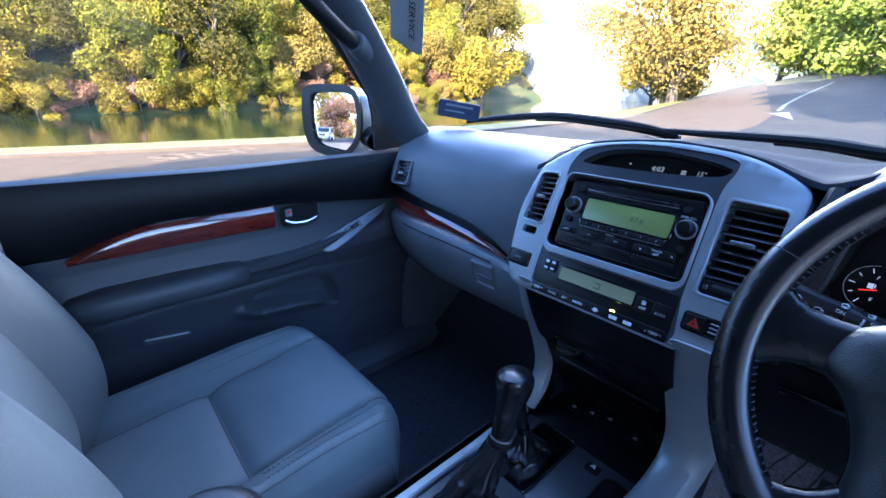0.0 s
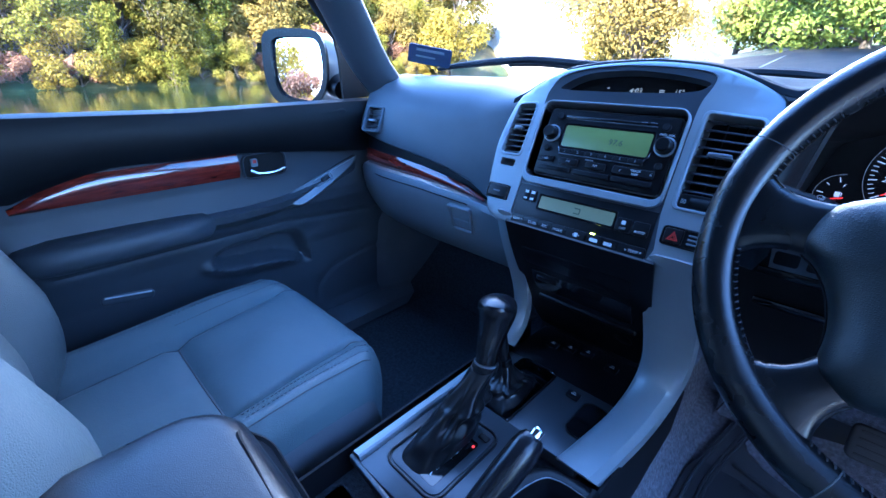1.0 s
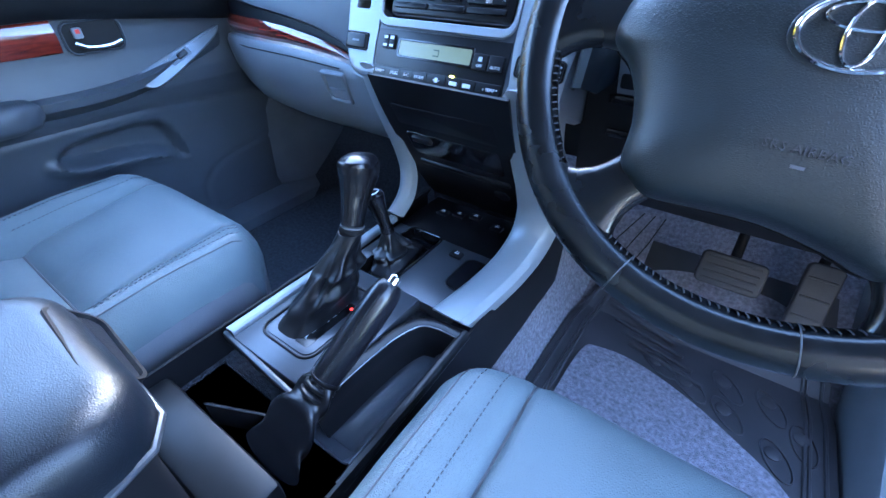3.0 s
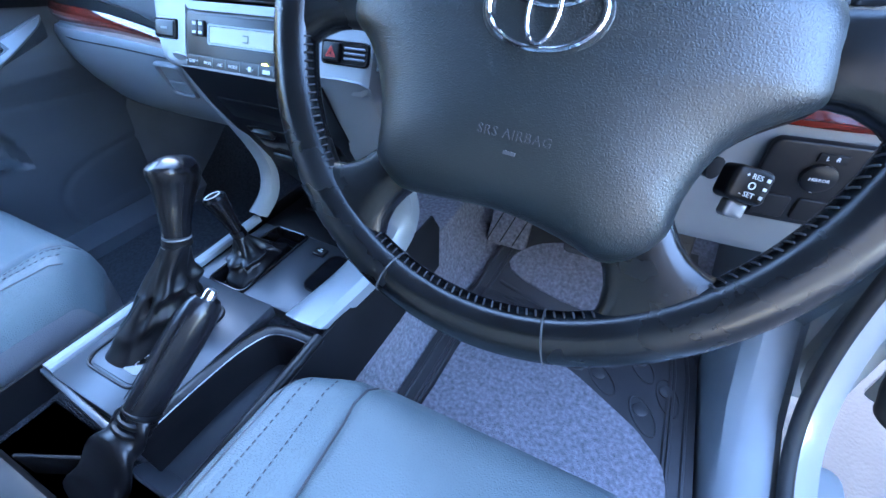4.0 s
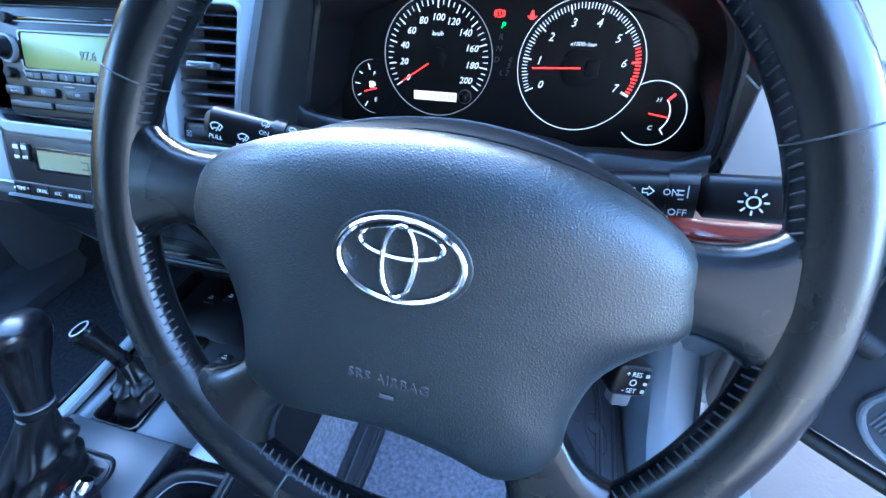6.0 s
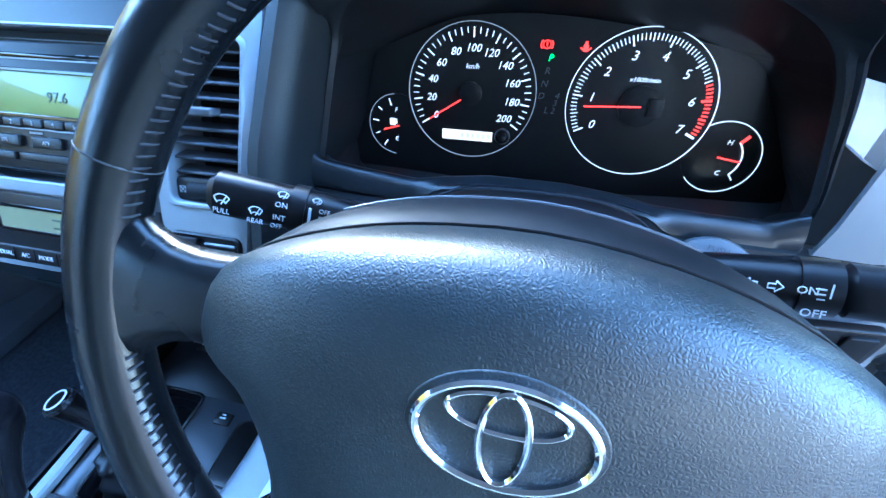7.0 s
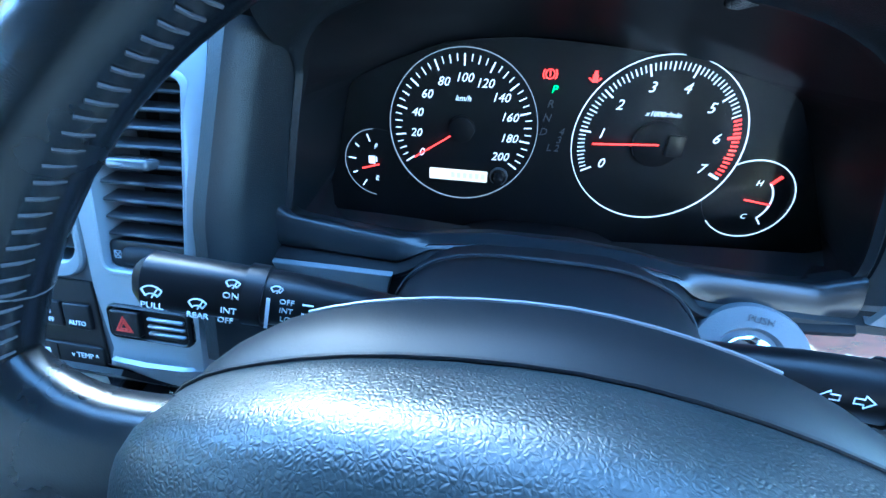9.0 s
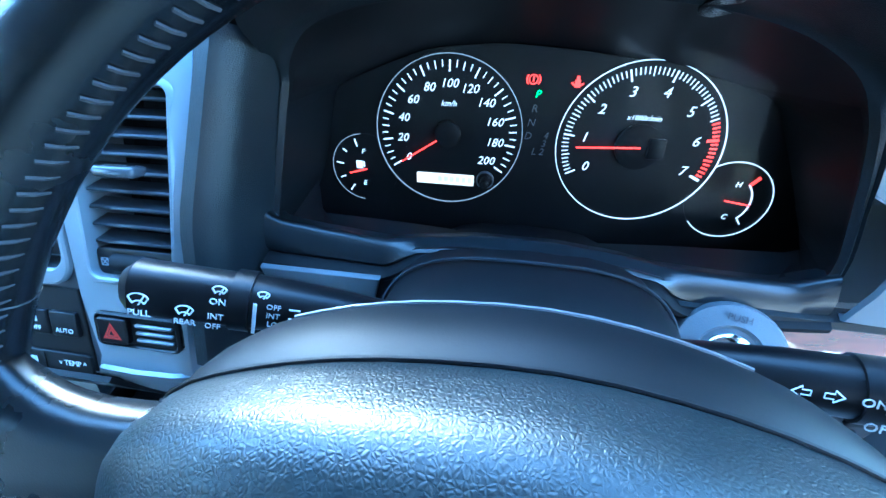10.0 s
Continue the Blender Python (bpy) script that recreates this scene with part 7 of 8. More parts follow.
def pillars():
    # left front pillar trim with a grab handle
    t = thing("pillar_trim", (-0.65, 0.2, 1.4), "dark grey windscreen pillar trim with grab handle", "pillar")
    line = curve([(-0.640, 0.335, 1.262), (-0.645, 0.262, 1.345), (-0.640, 0.195, 1.455), (-0.632, 0.115, 1.57), (-0.62, 0.01, 1.70)], 6)
    bm = bmesh.new()
    loops = []
    for i, p in enumerate(line):
        f = i / (len(line) - 1)
        loops.append([p + Vector((0.044 * math.cos(a) * (1 + 0.5 * max(0, 0.25 - f)), 0.028 * math.sin(a) + 0.02 * math.cos(a), 0.012 * math.sin(a))) for a in (2 * math.pi * k / 20 for k in range(20))])
    rings(bm, loops, True, True, True)
    part("trim", bm, M["door_mid"], t, "dark grey pillar trim")
    part("grab_handle", tube(curve([(-0.632, 0.150, 1.505), (-0.600, 0.105, 1.515), (-0.585, 0.06, 1.538), (-0.582, 0.005, 1.585), (-0.60, -0.05, 1.66)], 6), 0.017, 14), M["door_top"], t, "black grab handle")
    part("handle_root", tube([(-0.638, 0.170, 1.492), (-0.606, 0.118, 1.512)], [0.030, 0.022], 16), M["dash"], t)
    # right front pillar
    t2 = thing("pillar_trim", (0.65, 0.2, 1.4), "dark grey windscreen pillar trim", "pillar")
    bm = bmesh.new()
    rings(bm, [[(-q.x, q.y, q.z) for q in l][::-1] for l in loops], True, True, True)
    part("trim", bm, M["door_mid"], t2)
    # middle post on the left behind the door
    t3 = thing("pillar_trim", (-0.72, -0.55, 1.0), "grey middle pillar trim with seat belt", "pillar")
    rows = []
    for z, x, y in ((0.64, -0.70, -0.47), (0.80, -0.70, -0.475), (0.95, -0.695, -0.50), (1.15, -0.685, -0.525), (1.4, -0.665, -0.58), (1.7, -0.63, -0.64)):
        rows.append([(x - 0.04, y + 0.03, z), (x - 0.01, y + 0.015, z), (x, y - 0.03, z), (x, y - 0.12, z), (x - 0.05, y - 0.16, z)])
    part("trim", sheet(rows, 0.004), M["dash_low"], t3, "grey plastic pillar trim")
    part("seat_belt", sheet([[(-0.672, -0.555 - 0.1 * f, 0.70 + 0.9 * f), (-0.670, -0.600 - 0.1 * f, 0.70 + 0.9 * f)] for f in (0, 0.25, 0.5, 0.75, 1)], 0.0015), M["dash"], t3, "grey seat belt webbing")


def windscreen():
    rows = []
    for i in range(11):
        u = -1 + i / 5
        row = []
        for f in (0, 0.2, 0.4, 0.6, 0.8, 1.0):
            x = u * (0.70 - 0.10 * f)
            y = (0.56 - 0.20 * u * u) + (0.06 - 0.08 * u * u - (0.56 - 0.20 * u * u)) * f
            row.append((x, y, 1.292 + 0.42 * f))
        rows.append(row)
    ob = setting("window_1", sheet(rows), M["glass"], "curved clear windscreen glass", "windscreen")
    ob.visible_shadow = False
    # dark lower edge of the screen and the cowl outside it
    low = [r[0] for r in rows]
    setting("windscreen_seal", tube([Vector(p) + Vector((0, 0.004, 0.0)) for p in low], 0.010, 8), M["seal"], "black windscreen seal", "seal")
    rows = []
    for i in range(13):
        u = -1 + i / 6
        x = u * 0.74
        y0 = 0.565 - 0.20 * u * u
        rows.append([(x, y0, 1.280), (x, y0 + 0.06, 1.283), (x, y0 + 0.13, 1.288), (x, y0 + 0.16, 1.275)])
    setting("cowl", sheet(rows, 0.004), M["black_matt"], "black plastic cowl below the windscreen", "cowl")
    # bonnet beyond the cowl
    rows = []
    for i in range(17):
        u = -1 + i / 8
        rows.append([(u * 0.80, 0.74 - 0.20 * u * u + d, z - 0.05 * abs(u) ** 3) for d, z in ((0.0, 1.235), (0.10, 1.240), (0.4, 1.215), (0.8, 1.17), (1.1, 1.12), (1.2, 1.02), (1.22, 0.8))])
    setting("bonnet", sheet(rows, 0.006), M["paint"], "silver painted car bonnet", "bonnet")
    # wipers
    for pts in ([(-0.601, 0.447, 1.334), (-0.524, 0.483, 1.346), (-0.385, 0.534, 1.356), (-0.254, 0.569, 1.347), (-0.174, 0.583, 1.339), (-0.11, 0.59, 1.327)], [(-0.151, 0.586, 1.335), (-0.069, 0.593, 1.334), (0.054, 0.594, 1.334), (0.134, 0.588, 1.332), (0.203, 0.578, 1.326), (0.36, 0.565, 1.322), (0.55, 0.48, 1.314)]):
        w = thing("wiper", pts[0], "black windscreen wiper resting at the base of the glass", "wiper", "windscreen wipers")
        arm = curve(pts, 6)
        n = len(arm)
        part("blade", tube(arm, [0.004 + 0.004 * math.sin(math.pi * i / (n - 1)) for i in range(n)], 8, squash=1.2), M["black_matt"], w, "rubber blade and carrier")
        part("arm", tube([p + Vector((0, 0.012, -0.009)) for p in arm[n // 3:]], [0.005 + 0.006 * i / n for i in range(n - n // 3)], 8), M["black"], w)
    # registration sticker holder and service label on the glass
    m = plane_frame((-0.588, 0.405, 1.366), (0.62, 0.68, -0.16), (0.3, -0.35, 1))
    s = thing("label_holder", m.translation, "dark blue registration label holder on the windscreen", "label")
    part("card", slab(rrect(0.108, 0.046, 0.006), m, 0.003, 0.001), mat("label_blue", (0.02, 0.03, 0.07), 0.4, vary=(40, 0.2)), s)
    bars([(0.0, 0.012, 0.07, 0.006), (-0.01, -0.004, 0.05, 0.004)], m @ off(0, 0, 0.003), M["dash_low"], s)
    m = plane_frame((-0.520, 0.195, 1.548), (0.86, 0.30, -0.42), (0.42, -0.35, 0.83))
    s = thing("service_label", m.translation, "grey service reminder label stuck inside the windscreen", "label")
    part("card", slab([(-0.045, -0.055), (0.030, -0.062), (0.042, -0.055), (0.042, 0.07), (-0.045, 0.07)], m, 0.0008), mat("label_grey", (0.33, 0.34, 0.36), 0.6, vary=(30, 0.1)), s)
    words("SERVICE", 0.022, m @ off(0.012, 0.004, 0.001) @ turn(-90), M["black_matt"], s)


def driver_side():
    # sill, kick panel, seals, hinge post, open door
    rows = []
    for y in (-0.9, -0.4, -0.1, 0.1, 0.22, 0.32, 0.40):
        k = max(0, (y - 0.05) / 0.35)
        rows.append([(0.632, y, FLOOR - 0.01), (0.634, y, FLOOR + 0.03 + 0.10 * k ** 2), (0.642, y, 0.675 + 0.22 * k ** 2), (0.66, y, 0.682 + 0.25 * k ** 2), (0.70, y, 0.676 + 0.25 * k ** 2), (0.715, y, 0.655 + 0.24 * k ** 2)])
    setting("sill", sheet(rows, 0.004), M["dash_low"], "light grey plastic door sill", "sill")
    rows = []
    for z, x, y in ((0.64, 0.612, 0.50), (0.80, 0.622, 0.46), (0.95, 0.635, 0.41), (1.10, 0.648, 0.36), (1.18, 0.655, 0.33)):
        rows.append([(x - 0.01, 0.60, z), (x, y, z), (x + 0.02, y - 0.08, z), (x + 0.05, y - 0.13, z), (x + 0.08, y - 0.135, z)])
    setting("kick_panel", sheet(rows, 0.004), M["dash_low"], "light grey kick panel beside the pedals", "panel")
    seal = curve([(0.712, -0.95, 0.69), (0.712, -0.3, 0.69), (0.712, 0.02, 0.69), (0.712, 0.13, 0.705), (0.712, 0.205, 0.76), (0.71, 0.245, 0.86), (0.708, 0.26, 1.0), (0.70, 0.25, 1.2), (0.695, 0.20, 1.35), (0.66, 0.02, 1.66)], 6)
    setting("door_seal", tube(seal, 0.009, 10), M["seal"], "black rubber door seal", "seal")
    rows = []
    for p in seal:
        q = Vector(p)
        rows.append([q + Vector((0.004, 0.004, -0.006)), q + Vector((0.02, 0.006, -0.012)), q + Vector((0.045, 0.02, -0.02)), q + Vector((0.055, 0.06 if q.z > 0.75 else 0.02, -0.06)), q + Vector((0.06, 0.16 if q.z > 0.75 else 0.03, -0.09))])
    setting("door_frame", sheet(rows, 0.003), M["paint"], "silver painted door frame", "door frame")
    setting("sill_outer", box(0.07, 1.6, 0.16, pose(0.79, -0.55, 0.56), 0.02), M["paint"], "silver painted outer sill", "sill")
    setting("hinge_post", box(0.10, 0.10, 0.70, pose(0.80, 0.43, 0.95), 0.02), M["paint"], "silver painted hinge post", "pillar")
    # hinges, check strap, wiring boot
    for z in (0.80, 1.05):
        h = thing("door_hinge", (0.83, 0.38, z), "silver painted steel door hinge", "hinge", "door hinges")
        part("leaf", box(0.04, 0.010, 0.045, pose(0.815, 0.374, z), 0.004), M["grey_metal"], h)
        part("leaf", box(0.04, 0.010, 0.036, pose(0.856, 0.362, z, 0, 0, -35), 0.004), M["grey_metal"], h)
        part("pin", tube([(0.842, 0.366, z - 0.035), (0.842, 0.366, z + 0.035)], 0.009, 14), M["paint"], h)
        part("bolt", lathe([(0.009, 0), (0.009, 0.005), (0.006, 0.007), (0, 0.007)], plane_frame((0.80, 0.366, z + 0.01), (1, 0, 0), (0, 0, 1)), 6), M["chrome"], h)
    w = thing("wiring_boot", (0.80, 0.36, 0.92), "black corrugated rubber wiring boot", "cable boot")
    pts = curve([(0.775, 0.365, 0.955), (0.80, 0.335, 0.945), (0.835, 0.315, 0.925), (0.875, 0.315, 0.90)], 10)
    part("bellows", tube(pts, [0.013 + 0.0035 * (i % 2) for i in range(len(pts))], 14), M["seal"], w)
    # open door: a thick panel swung out from the hinges
    D = Matrix.Translation((0.855, 0.335, 0)) @ Matrix.Rotation(radians(58), 4, "Z")
    d = thing("driver_door", (0.855, 0.335, 0.6), "open grey driver's door with black seal", "car door")
    def P(a, b, z):
        return D @ Vector((b, -a, z))      # a along the door to its rear edge, b towards the outside
    prof = [(0.10, 1.265), (0.035, 1.27), (0.012, 1.24), (0.010, 1.17), (0.03, 1.15), (0.03, 1.06), (0.0, 1.045), (0.004, 1.0), (0.03, 0.96), (0.035, 0.75), (0.03, 0.68), (0.06, 0.645)]
    rows = []
    for a in (0.0, 0.03, 0.07, 0.2, 0.4, 0.6, 0.8, 0.88, 0.9):
        e = 0.03 * max(0, (0.05 - a) / 0.05) ** 2 + 0.03 * max(0, (a - 0.85) / 0.05) ** 2
        rows.append([P(a, b + e, z) for b, z in prof])
    part("inner_panel", sheet(rows, 0.004), M["door_mid"], d, "grey vinyl inner panel")
    part("outer_skin", box(0.03, 0.95, 0.66, D @ Matrix.Translation((0.115, -0.45, 0.94)), 0.01), M["paint"], d, "silver painted skin")
    part("door_seal", tube(curve([P(0.4, 0.05, 0.632), P(0.06, 0.05, 0.635), P(0.0, 0.05, 0.68), P(-0.015, 0.05, 0.80), P(-0.02, 0.05, 1.0), P(-0.02, 0.05, 1.24)], 8), 0.014, 10), M["seal"], d, "black rubber seal")
    sm = plane_frame(D @ Vector((0.030, -0.17, 0.80)), D.to_3x3() @ Vector((0, -1, 0)), (0, 0, 1))
    g = smooth2([(-0.09, -0.02), (-0.06, 0.06), (0.02, 0.09), (0.10, 0.07), (0.11, -0.03), (0.06, -0.09), (-0.04, -0.085)], 5)
    sp = part("speaker_rim", hoop(g, inset(g, 0.010), sm, 0.010, 0.003, z0=-0.004), M["dash_low"], d, "raised speaker rim")
    part("speaker_grille", slab(inset(g, 0.010), sm, 0.003), M["dash"], d, "ribbed grey speaker grille")
    bm = bmesh.new()
    for i in range(28):
        x = -0.075 + 0.006 * i
        box(0.0025, 0.125 - abs(x) * 0.4, 0.003, sm @ off(x, 0, 0.004), bm=bm)
    tagged(part("grille_rib", bm, M["dash_low"], sp, smooth=False), kind="stuff")


def left_kick_panel():
    # footwell shade put into the colour: darker grey than on the driver's side
    rows = []
    for z, x in ((0.62, -0.70), (0.80, -0.705), (0.95, -0.71), (1.10, -0.715), (1.20, -0.70)):
        rows.append([(x - 0.06, 0.30, z), (x - 0.035, 0.33, z), (x, 0.40, z), (x + 0.01, 0.50, z), (x + 0.02, 0.63, z)])
    setting("kick_panel_left", sheet(rows, 0.004), M["dash"], "kick panel in the passenger footwell, coloured darker for its shade", "panel")
    setting("sill_left", sheet([[(-0.66, y, FLOOR - 0.01), (-0.665, y, 0.66), (-0.70, y, 0.672), (-0.76, y, 0.668), (-0.80, y, 0.60)] for y in (-0.9, -0.3, 0.1, 0.3, 0.45)], 0.004), M["dash"], "plastic sill below the passenger door, coloured darker for shade", "sill")


def floor_things():
    Z = FLOOR + 0.012
    # driver's mat: rubber with carpet inserts and moulded ovals
    t = thing("floor_mat", (0.42, 0.15, Z), "dark rubber floor mat with grey carpet inserts", "floor mat")
    def hz(y):
        return 0.0 if y < 0.36 else (y - 0.36) * 0.8
    def plate(out, z0, h, name, material, label="", parent=t):
        bm = bmesh.new()
        pts = out
        lo = [(x, y, Z + z0 + hz(y)) for x, y in pts]
        hi = [(x, y, Z + z0 + h + hz(y)) for x, y in pts]
        rings(bm, [lo, hi], True, True, True)
        return part(name, bm, M[material], parent, label)
    rows = []
    for k in range(26):
        y = -0.38 + 0.88 * k / 25
        lo = 0.186 + 0.06 * max(0, (y - 0.32) / 0.18)
        hi = 0.626 - 0.04 * max(0, (y - 0.32) / 0.18)
        rows.append([(lo + (hi - lo) * u / 12, y, Z + 0.006 + hz(y)) for u in range(13)])
    part("base", sheet(rows, 0.006), M["rubber"], t, "dark rubber base")
    # border ridges
    for off_ in (0.014, 0.034, 0.040):
        part("ridge", tube([(x - off_, y, Z + 0.007 + hz(y)) for x, y in ((0.626, -0.37), (0.626, 0.0), (0.626, 0.30), (0.620, 0.36), (0.600, 0.45))], 0.003, 6), M["rubber"], t)
        part("ridge", tube([(x + off_, y, Z + 0.007 + hz(y)) for x, y in ((0.188, -0.37), (0.186, 0.0), (0.186, 0.30), (0.192, 0.36), (0.222, 0.45))], 0.003, 6), M["rubber"], t)
    ins = smooth2([(0.238, -0.33), (0.57, -0.33), (0.590, -0.10), (0.592, 0.10), (0.560, 0.155), (0.518, 0.185), (0.42, 0.236), (0.33, 0.262), (0.265, 0.258), (0.242, 0.235), (0.236, 0.10)], 4)
    plate(ins, 0.004, 0.007, "carpet_insert", "carpet", "grey carpet insert")
    ins = smooth2([(0.262, 0.400), (0.290, 0.445), (0.38, 0.468), (0.50, 0.466), (0.560, 0.440), (0.558, 0.395), (0.42, 0.372)], 4)
    bm = bmesh.new()
    rings(bm, [[(x, y, Z + 0.004 + hz(y)) for x, y in ins], [(x, y, Z + 0.011 + hz(y)) for x, y in ins]], True, True, True)
    part("carpet_insert", bm, M["carpet"], t, "grey carpet insert")
    for x, y, a in ((0.552, 0.200, 28), (0.540, 0.296, 30), (0.482, 0.242, 40), (0.476, 0.300, 40), (0.422, 0.266, 50), (0.585, 0.250, 15), (0.37, 0.285, 60)):
        m = Matrix.Translation((x, y, Z + 0.006 + hz(y))) @ turn(a)
        part("oval", hoop(ellipse(0.017, 0.036, 24), ellipse(0.0145, 0.0335, 24), m, 0.0025, 0.0006), M["rubber"], t)
        part("stud", lathe([(0.012, 0), (0.0115, 0.002), (0.009, 0.0035), (0, 0.0035)], m @ off(0, 0.010, 0), 18), M["rubber"], t)
    for i in range(4):
        part("tread_bar", tube([(0.25 + 0.02 * i, 0.375 - 0.024 * i, Z + 0.009 + hz(0.375 - 0.024 * i)), (0.38 + 0.02 * i, 0.345 - 0.024 * i, Z + 0.009)], 0.004, 8), M["rubber"], t)
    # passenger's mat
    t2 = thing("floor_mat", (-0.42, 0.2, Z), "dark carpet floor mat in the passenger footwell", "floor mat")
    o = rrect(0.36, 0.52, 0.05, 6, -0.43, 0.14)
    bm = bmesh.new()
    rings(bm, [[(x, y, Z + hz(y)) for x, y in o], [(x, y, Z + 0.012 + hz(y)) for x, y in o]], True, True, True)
    part("carpet_sheet", bm, M["carpet_dark_shaded"], t2, "dark looped carpet")
    # pedals
    for nm, x, y, z, w, h, lab in (("brake_pedal", 0.410, 0.37, 0.83, 0.095, 0.055, "black rubber brake pedal"), ("accelerator_pedal", 0.535, 0.42, 0.78, 0.05, 0.15, "black rubber accelerator pedal")):
        p = thing(nm, (x, y, z), lab, "pedal", "pedals")
        m = plane_frame((x, y, z), (1, 0, 0), (0, 0.55, 1))
        part("pad", slab(rrect(w, h, 0.010), m, 0.012, 0.004), M["rubber"], p)
        for i in range(4):
            part("pad_rib", box(w * 0.8, 0.004, 0.003, m @ off(0, -h * 0.33 + h * 0.22 * i, 0.0125), 0.001, 1), M["rubber"], p)
        part("arm", tube([m @ Vector((0, 0, -0.004)), (x, y + 0.06, z + 0.05), (x, y + 0.10, z + 0.22)], 0.008, 10), M["black_matt"], p)
    r = thing("foot_rest", (0.235, 0.47, 0.76), "grey foot rest with black net lines", "foot rest")
    m = plane_frame((0.235, 0.475, 0.765), (1, 0, 0), (0, 0.7, 1))
    part("pad", slab(rrect(0.085, 0.13, 0.010), m, 0.012, 0.004), M["carpet"], r)
    for i in range(3):
        part("cord", tube([m @ Vector((-0.04 + 0.028 * i, -0.06, 0.014)), m @ Vector((-0.02 + 0.028 * i, 0.0, 0.016)), m @ Vector((0.01 + 0.02 * i, 0.06, 0.014))], 0.0015, 6), M["seal"], r)


# ---- outside ----
def shore(y):
    """How far kerb and river bank stand off their straight line."""
    return 0.85 + 0.345 * min(6.0, max(-20.0, y)) - 0.25 * max(0.0, y - 20)


def height(x, y):
    """Ground: level round the car, a bank down to the river on the left, a rise ahead to the right."""
    h = 0.0
    edge = -14.7 + shore(y)
    if x < edge:
        f = min(1.0, (edge - x) / 1.5)
        h -= 1.6 * f * f * (3 - 2 * f)
    if y > 14:
        k = max(0.0, min(1.0, (x + 0.28 * y + 6) / 14))
        h += (y - 14) * 0.062 * k * min(1, 60 / y)
    if x < -52:
        f = -52 - x
        ridge = 0.62 * f + 2.5 * math.sin(y * 0.06 + 1.0) * min(1, f / 12)
        h += min(ridge, 38 + 5 * math.sin(y * 0.045)) + 0.7 * min(1, f / 2.0)
    return h


def ground():
    xs = [-5000, -800, -300, -160, -120, -100] + [-90 + 2.0 * i for i in range(31)] + [-29 + 0.5 * i for i in range(40)] + [-9, -8, -6, -4, -2] + [2 * i for i in range(14)] + [30, 45, 70, 120, 300, 900, 5000]
    ys = [-5000, -900, -300, -150, -100, -75, -55, -40, -30, -22, -15, -10, -5, 0, 5, 10, 14, 18, 22, 27, 33, 40, 48, 56, 66, 78, 92, 110, 135, 170, 240, 400, 900, 5000]
    bm = sheet([[(x, y, height(x, y) if abs(y) < 1000 else height(x, math.copysign(1000, y))) for y in ys] for x in xs])
    setting("ground", bm, M["earth"], "rough grass and earth ground", "ground")
    # road beside the river, parking apron
    rows = []
    for y in ys:
        if -400 < y < 140:
            bend = -0.25 * max(0, y - 20)
            rows.append([(x + (bend if x < -5 else bend * 0.3), y, height(x + (bend if x < -5 else bend * 0.3), y) + 0.05) for x in [-12.6] + [-12 + 2 * i for i in range(19)]])
    setting("road", sheet(rows), M["asphalt"], "grey asphalt road and parking apron", "road")
    # lane by the kerb: its sunlit look is put into a paler, warmer colour
    rows = []
    for y in ys:
        if -100 <= y <= 66:
            bend = shore(y)
            rows.append([(x + bend, y, height(x + bend, y) + 0.065) for x in (-12.57, -11, -9.6, -7.0)])
    setting("road_shoulder", sheet(rows), M["road_sunlit"], "road lane beside the kerb, coloured paler and pinkish for sunlight", "road")
    # pale concrete apron beside the driver's door
    rows = [[(x, y, height(x, y) + 0.058) for y in (-14, -10, -6, -3, -1, 0, 1, 2, 3, 4, 5)] for x in (0.95, 1.5, 2.2, 3, 4, 5, 6.5, 8, 10)]
    setting("apron", sheet(rows), M["concrete"], "pale worn concrete apron beside the car", "pavement")
    # kerb as a real step and the grass strip behind it
    rows = []
    for y in [-60 + 4 * i for i in range(26)]:
        bend = shore(y)
        rows.append([(-12.55 + bend, y, 0.0), (-12.57 + bend, y, 0.13), (-12.72 + bend, y, 0.14), (-12.75 + bend, y, 0.0)])
    setting("kerb", sheet(rows), M["kerb"], "pale concrete kerb", "kerb")
    rnd = random.Random(5)
    vs, fs = [], []
    for i in range(26000):
        y = rnd.uniform(-14, 45)
        bend = shore(y)
        x = -12.8 - rnd.random() * 2.3 + bend
        h = rnd.uniform(0.015, 0.04) * (1.8 if x < -14.6 + bend else 1)
        a = rnd.uniform(0, 3.14)
        dx, dy = 0.018 * math.cos(a), 0.018 * math.sin(a)
        z = height(x, y) + 0.06
        lx, ly = rnd.uniform(-0.05, 0.05), rnd.uniform(-0.05, 0.05)
        k = len(vs)
        vs += [(x - dx, y - dy, z), (x + dx, y + dy, z), (x + lx, y + ly, z + h)]
        fs.append((k, k + 1, k + 2))
    me = bpy.data.meshes.new("grass")
    me.from_pydata(vs, [], fs)
    me.materials.append(M["grass"])
    ob = new("grass", me)
    tagged(ob, "sunlit green grass verge along the kerb", "grass", kind="stuff")
    rows = []
    for y in [-60 + 4 * i for i in range(26)]:
        bend = shore(y)
        rows.append([(x + bend, y, max(height(x + bend, y), -1.1) + 0.08) for x in (-12.74, -13.5, -14.6, -15.0, -15.4, -16.0)])
    setting("verge", sheet(rows), M["turf"], "green turf verge", "ground")
    # river
    bm = sheet([[(-62, -300, -0.95), (-62, 150, -0.95)], [(-9.0, -300, -0.95), (-9.0, 150, -0.95)]])
    setting("water", bm, M["water"], "dark green calm river water", "river")
    # painted marks on the road
    def painted(name, label, pts_list, material="roadpaint"):
        bm = bmesh.new()
        for pts in pts_list:
            vs = [bm.verts.new((x, y, height(x, y) + 0.085)) for x, y in pts]
            bm.faces.new(vs)
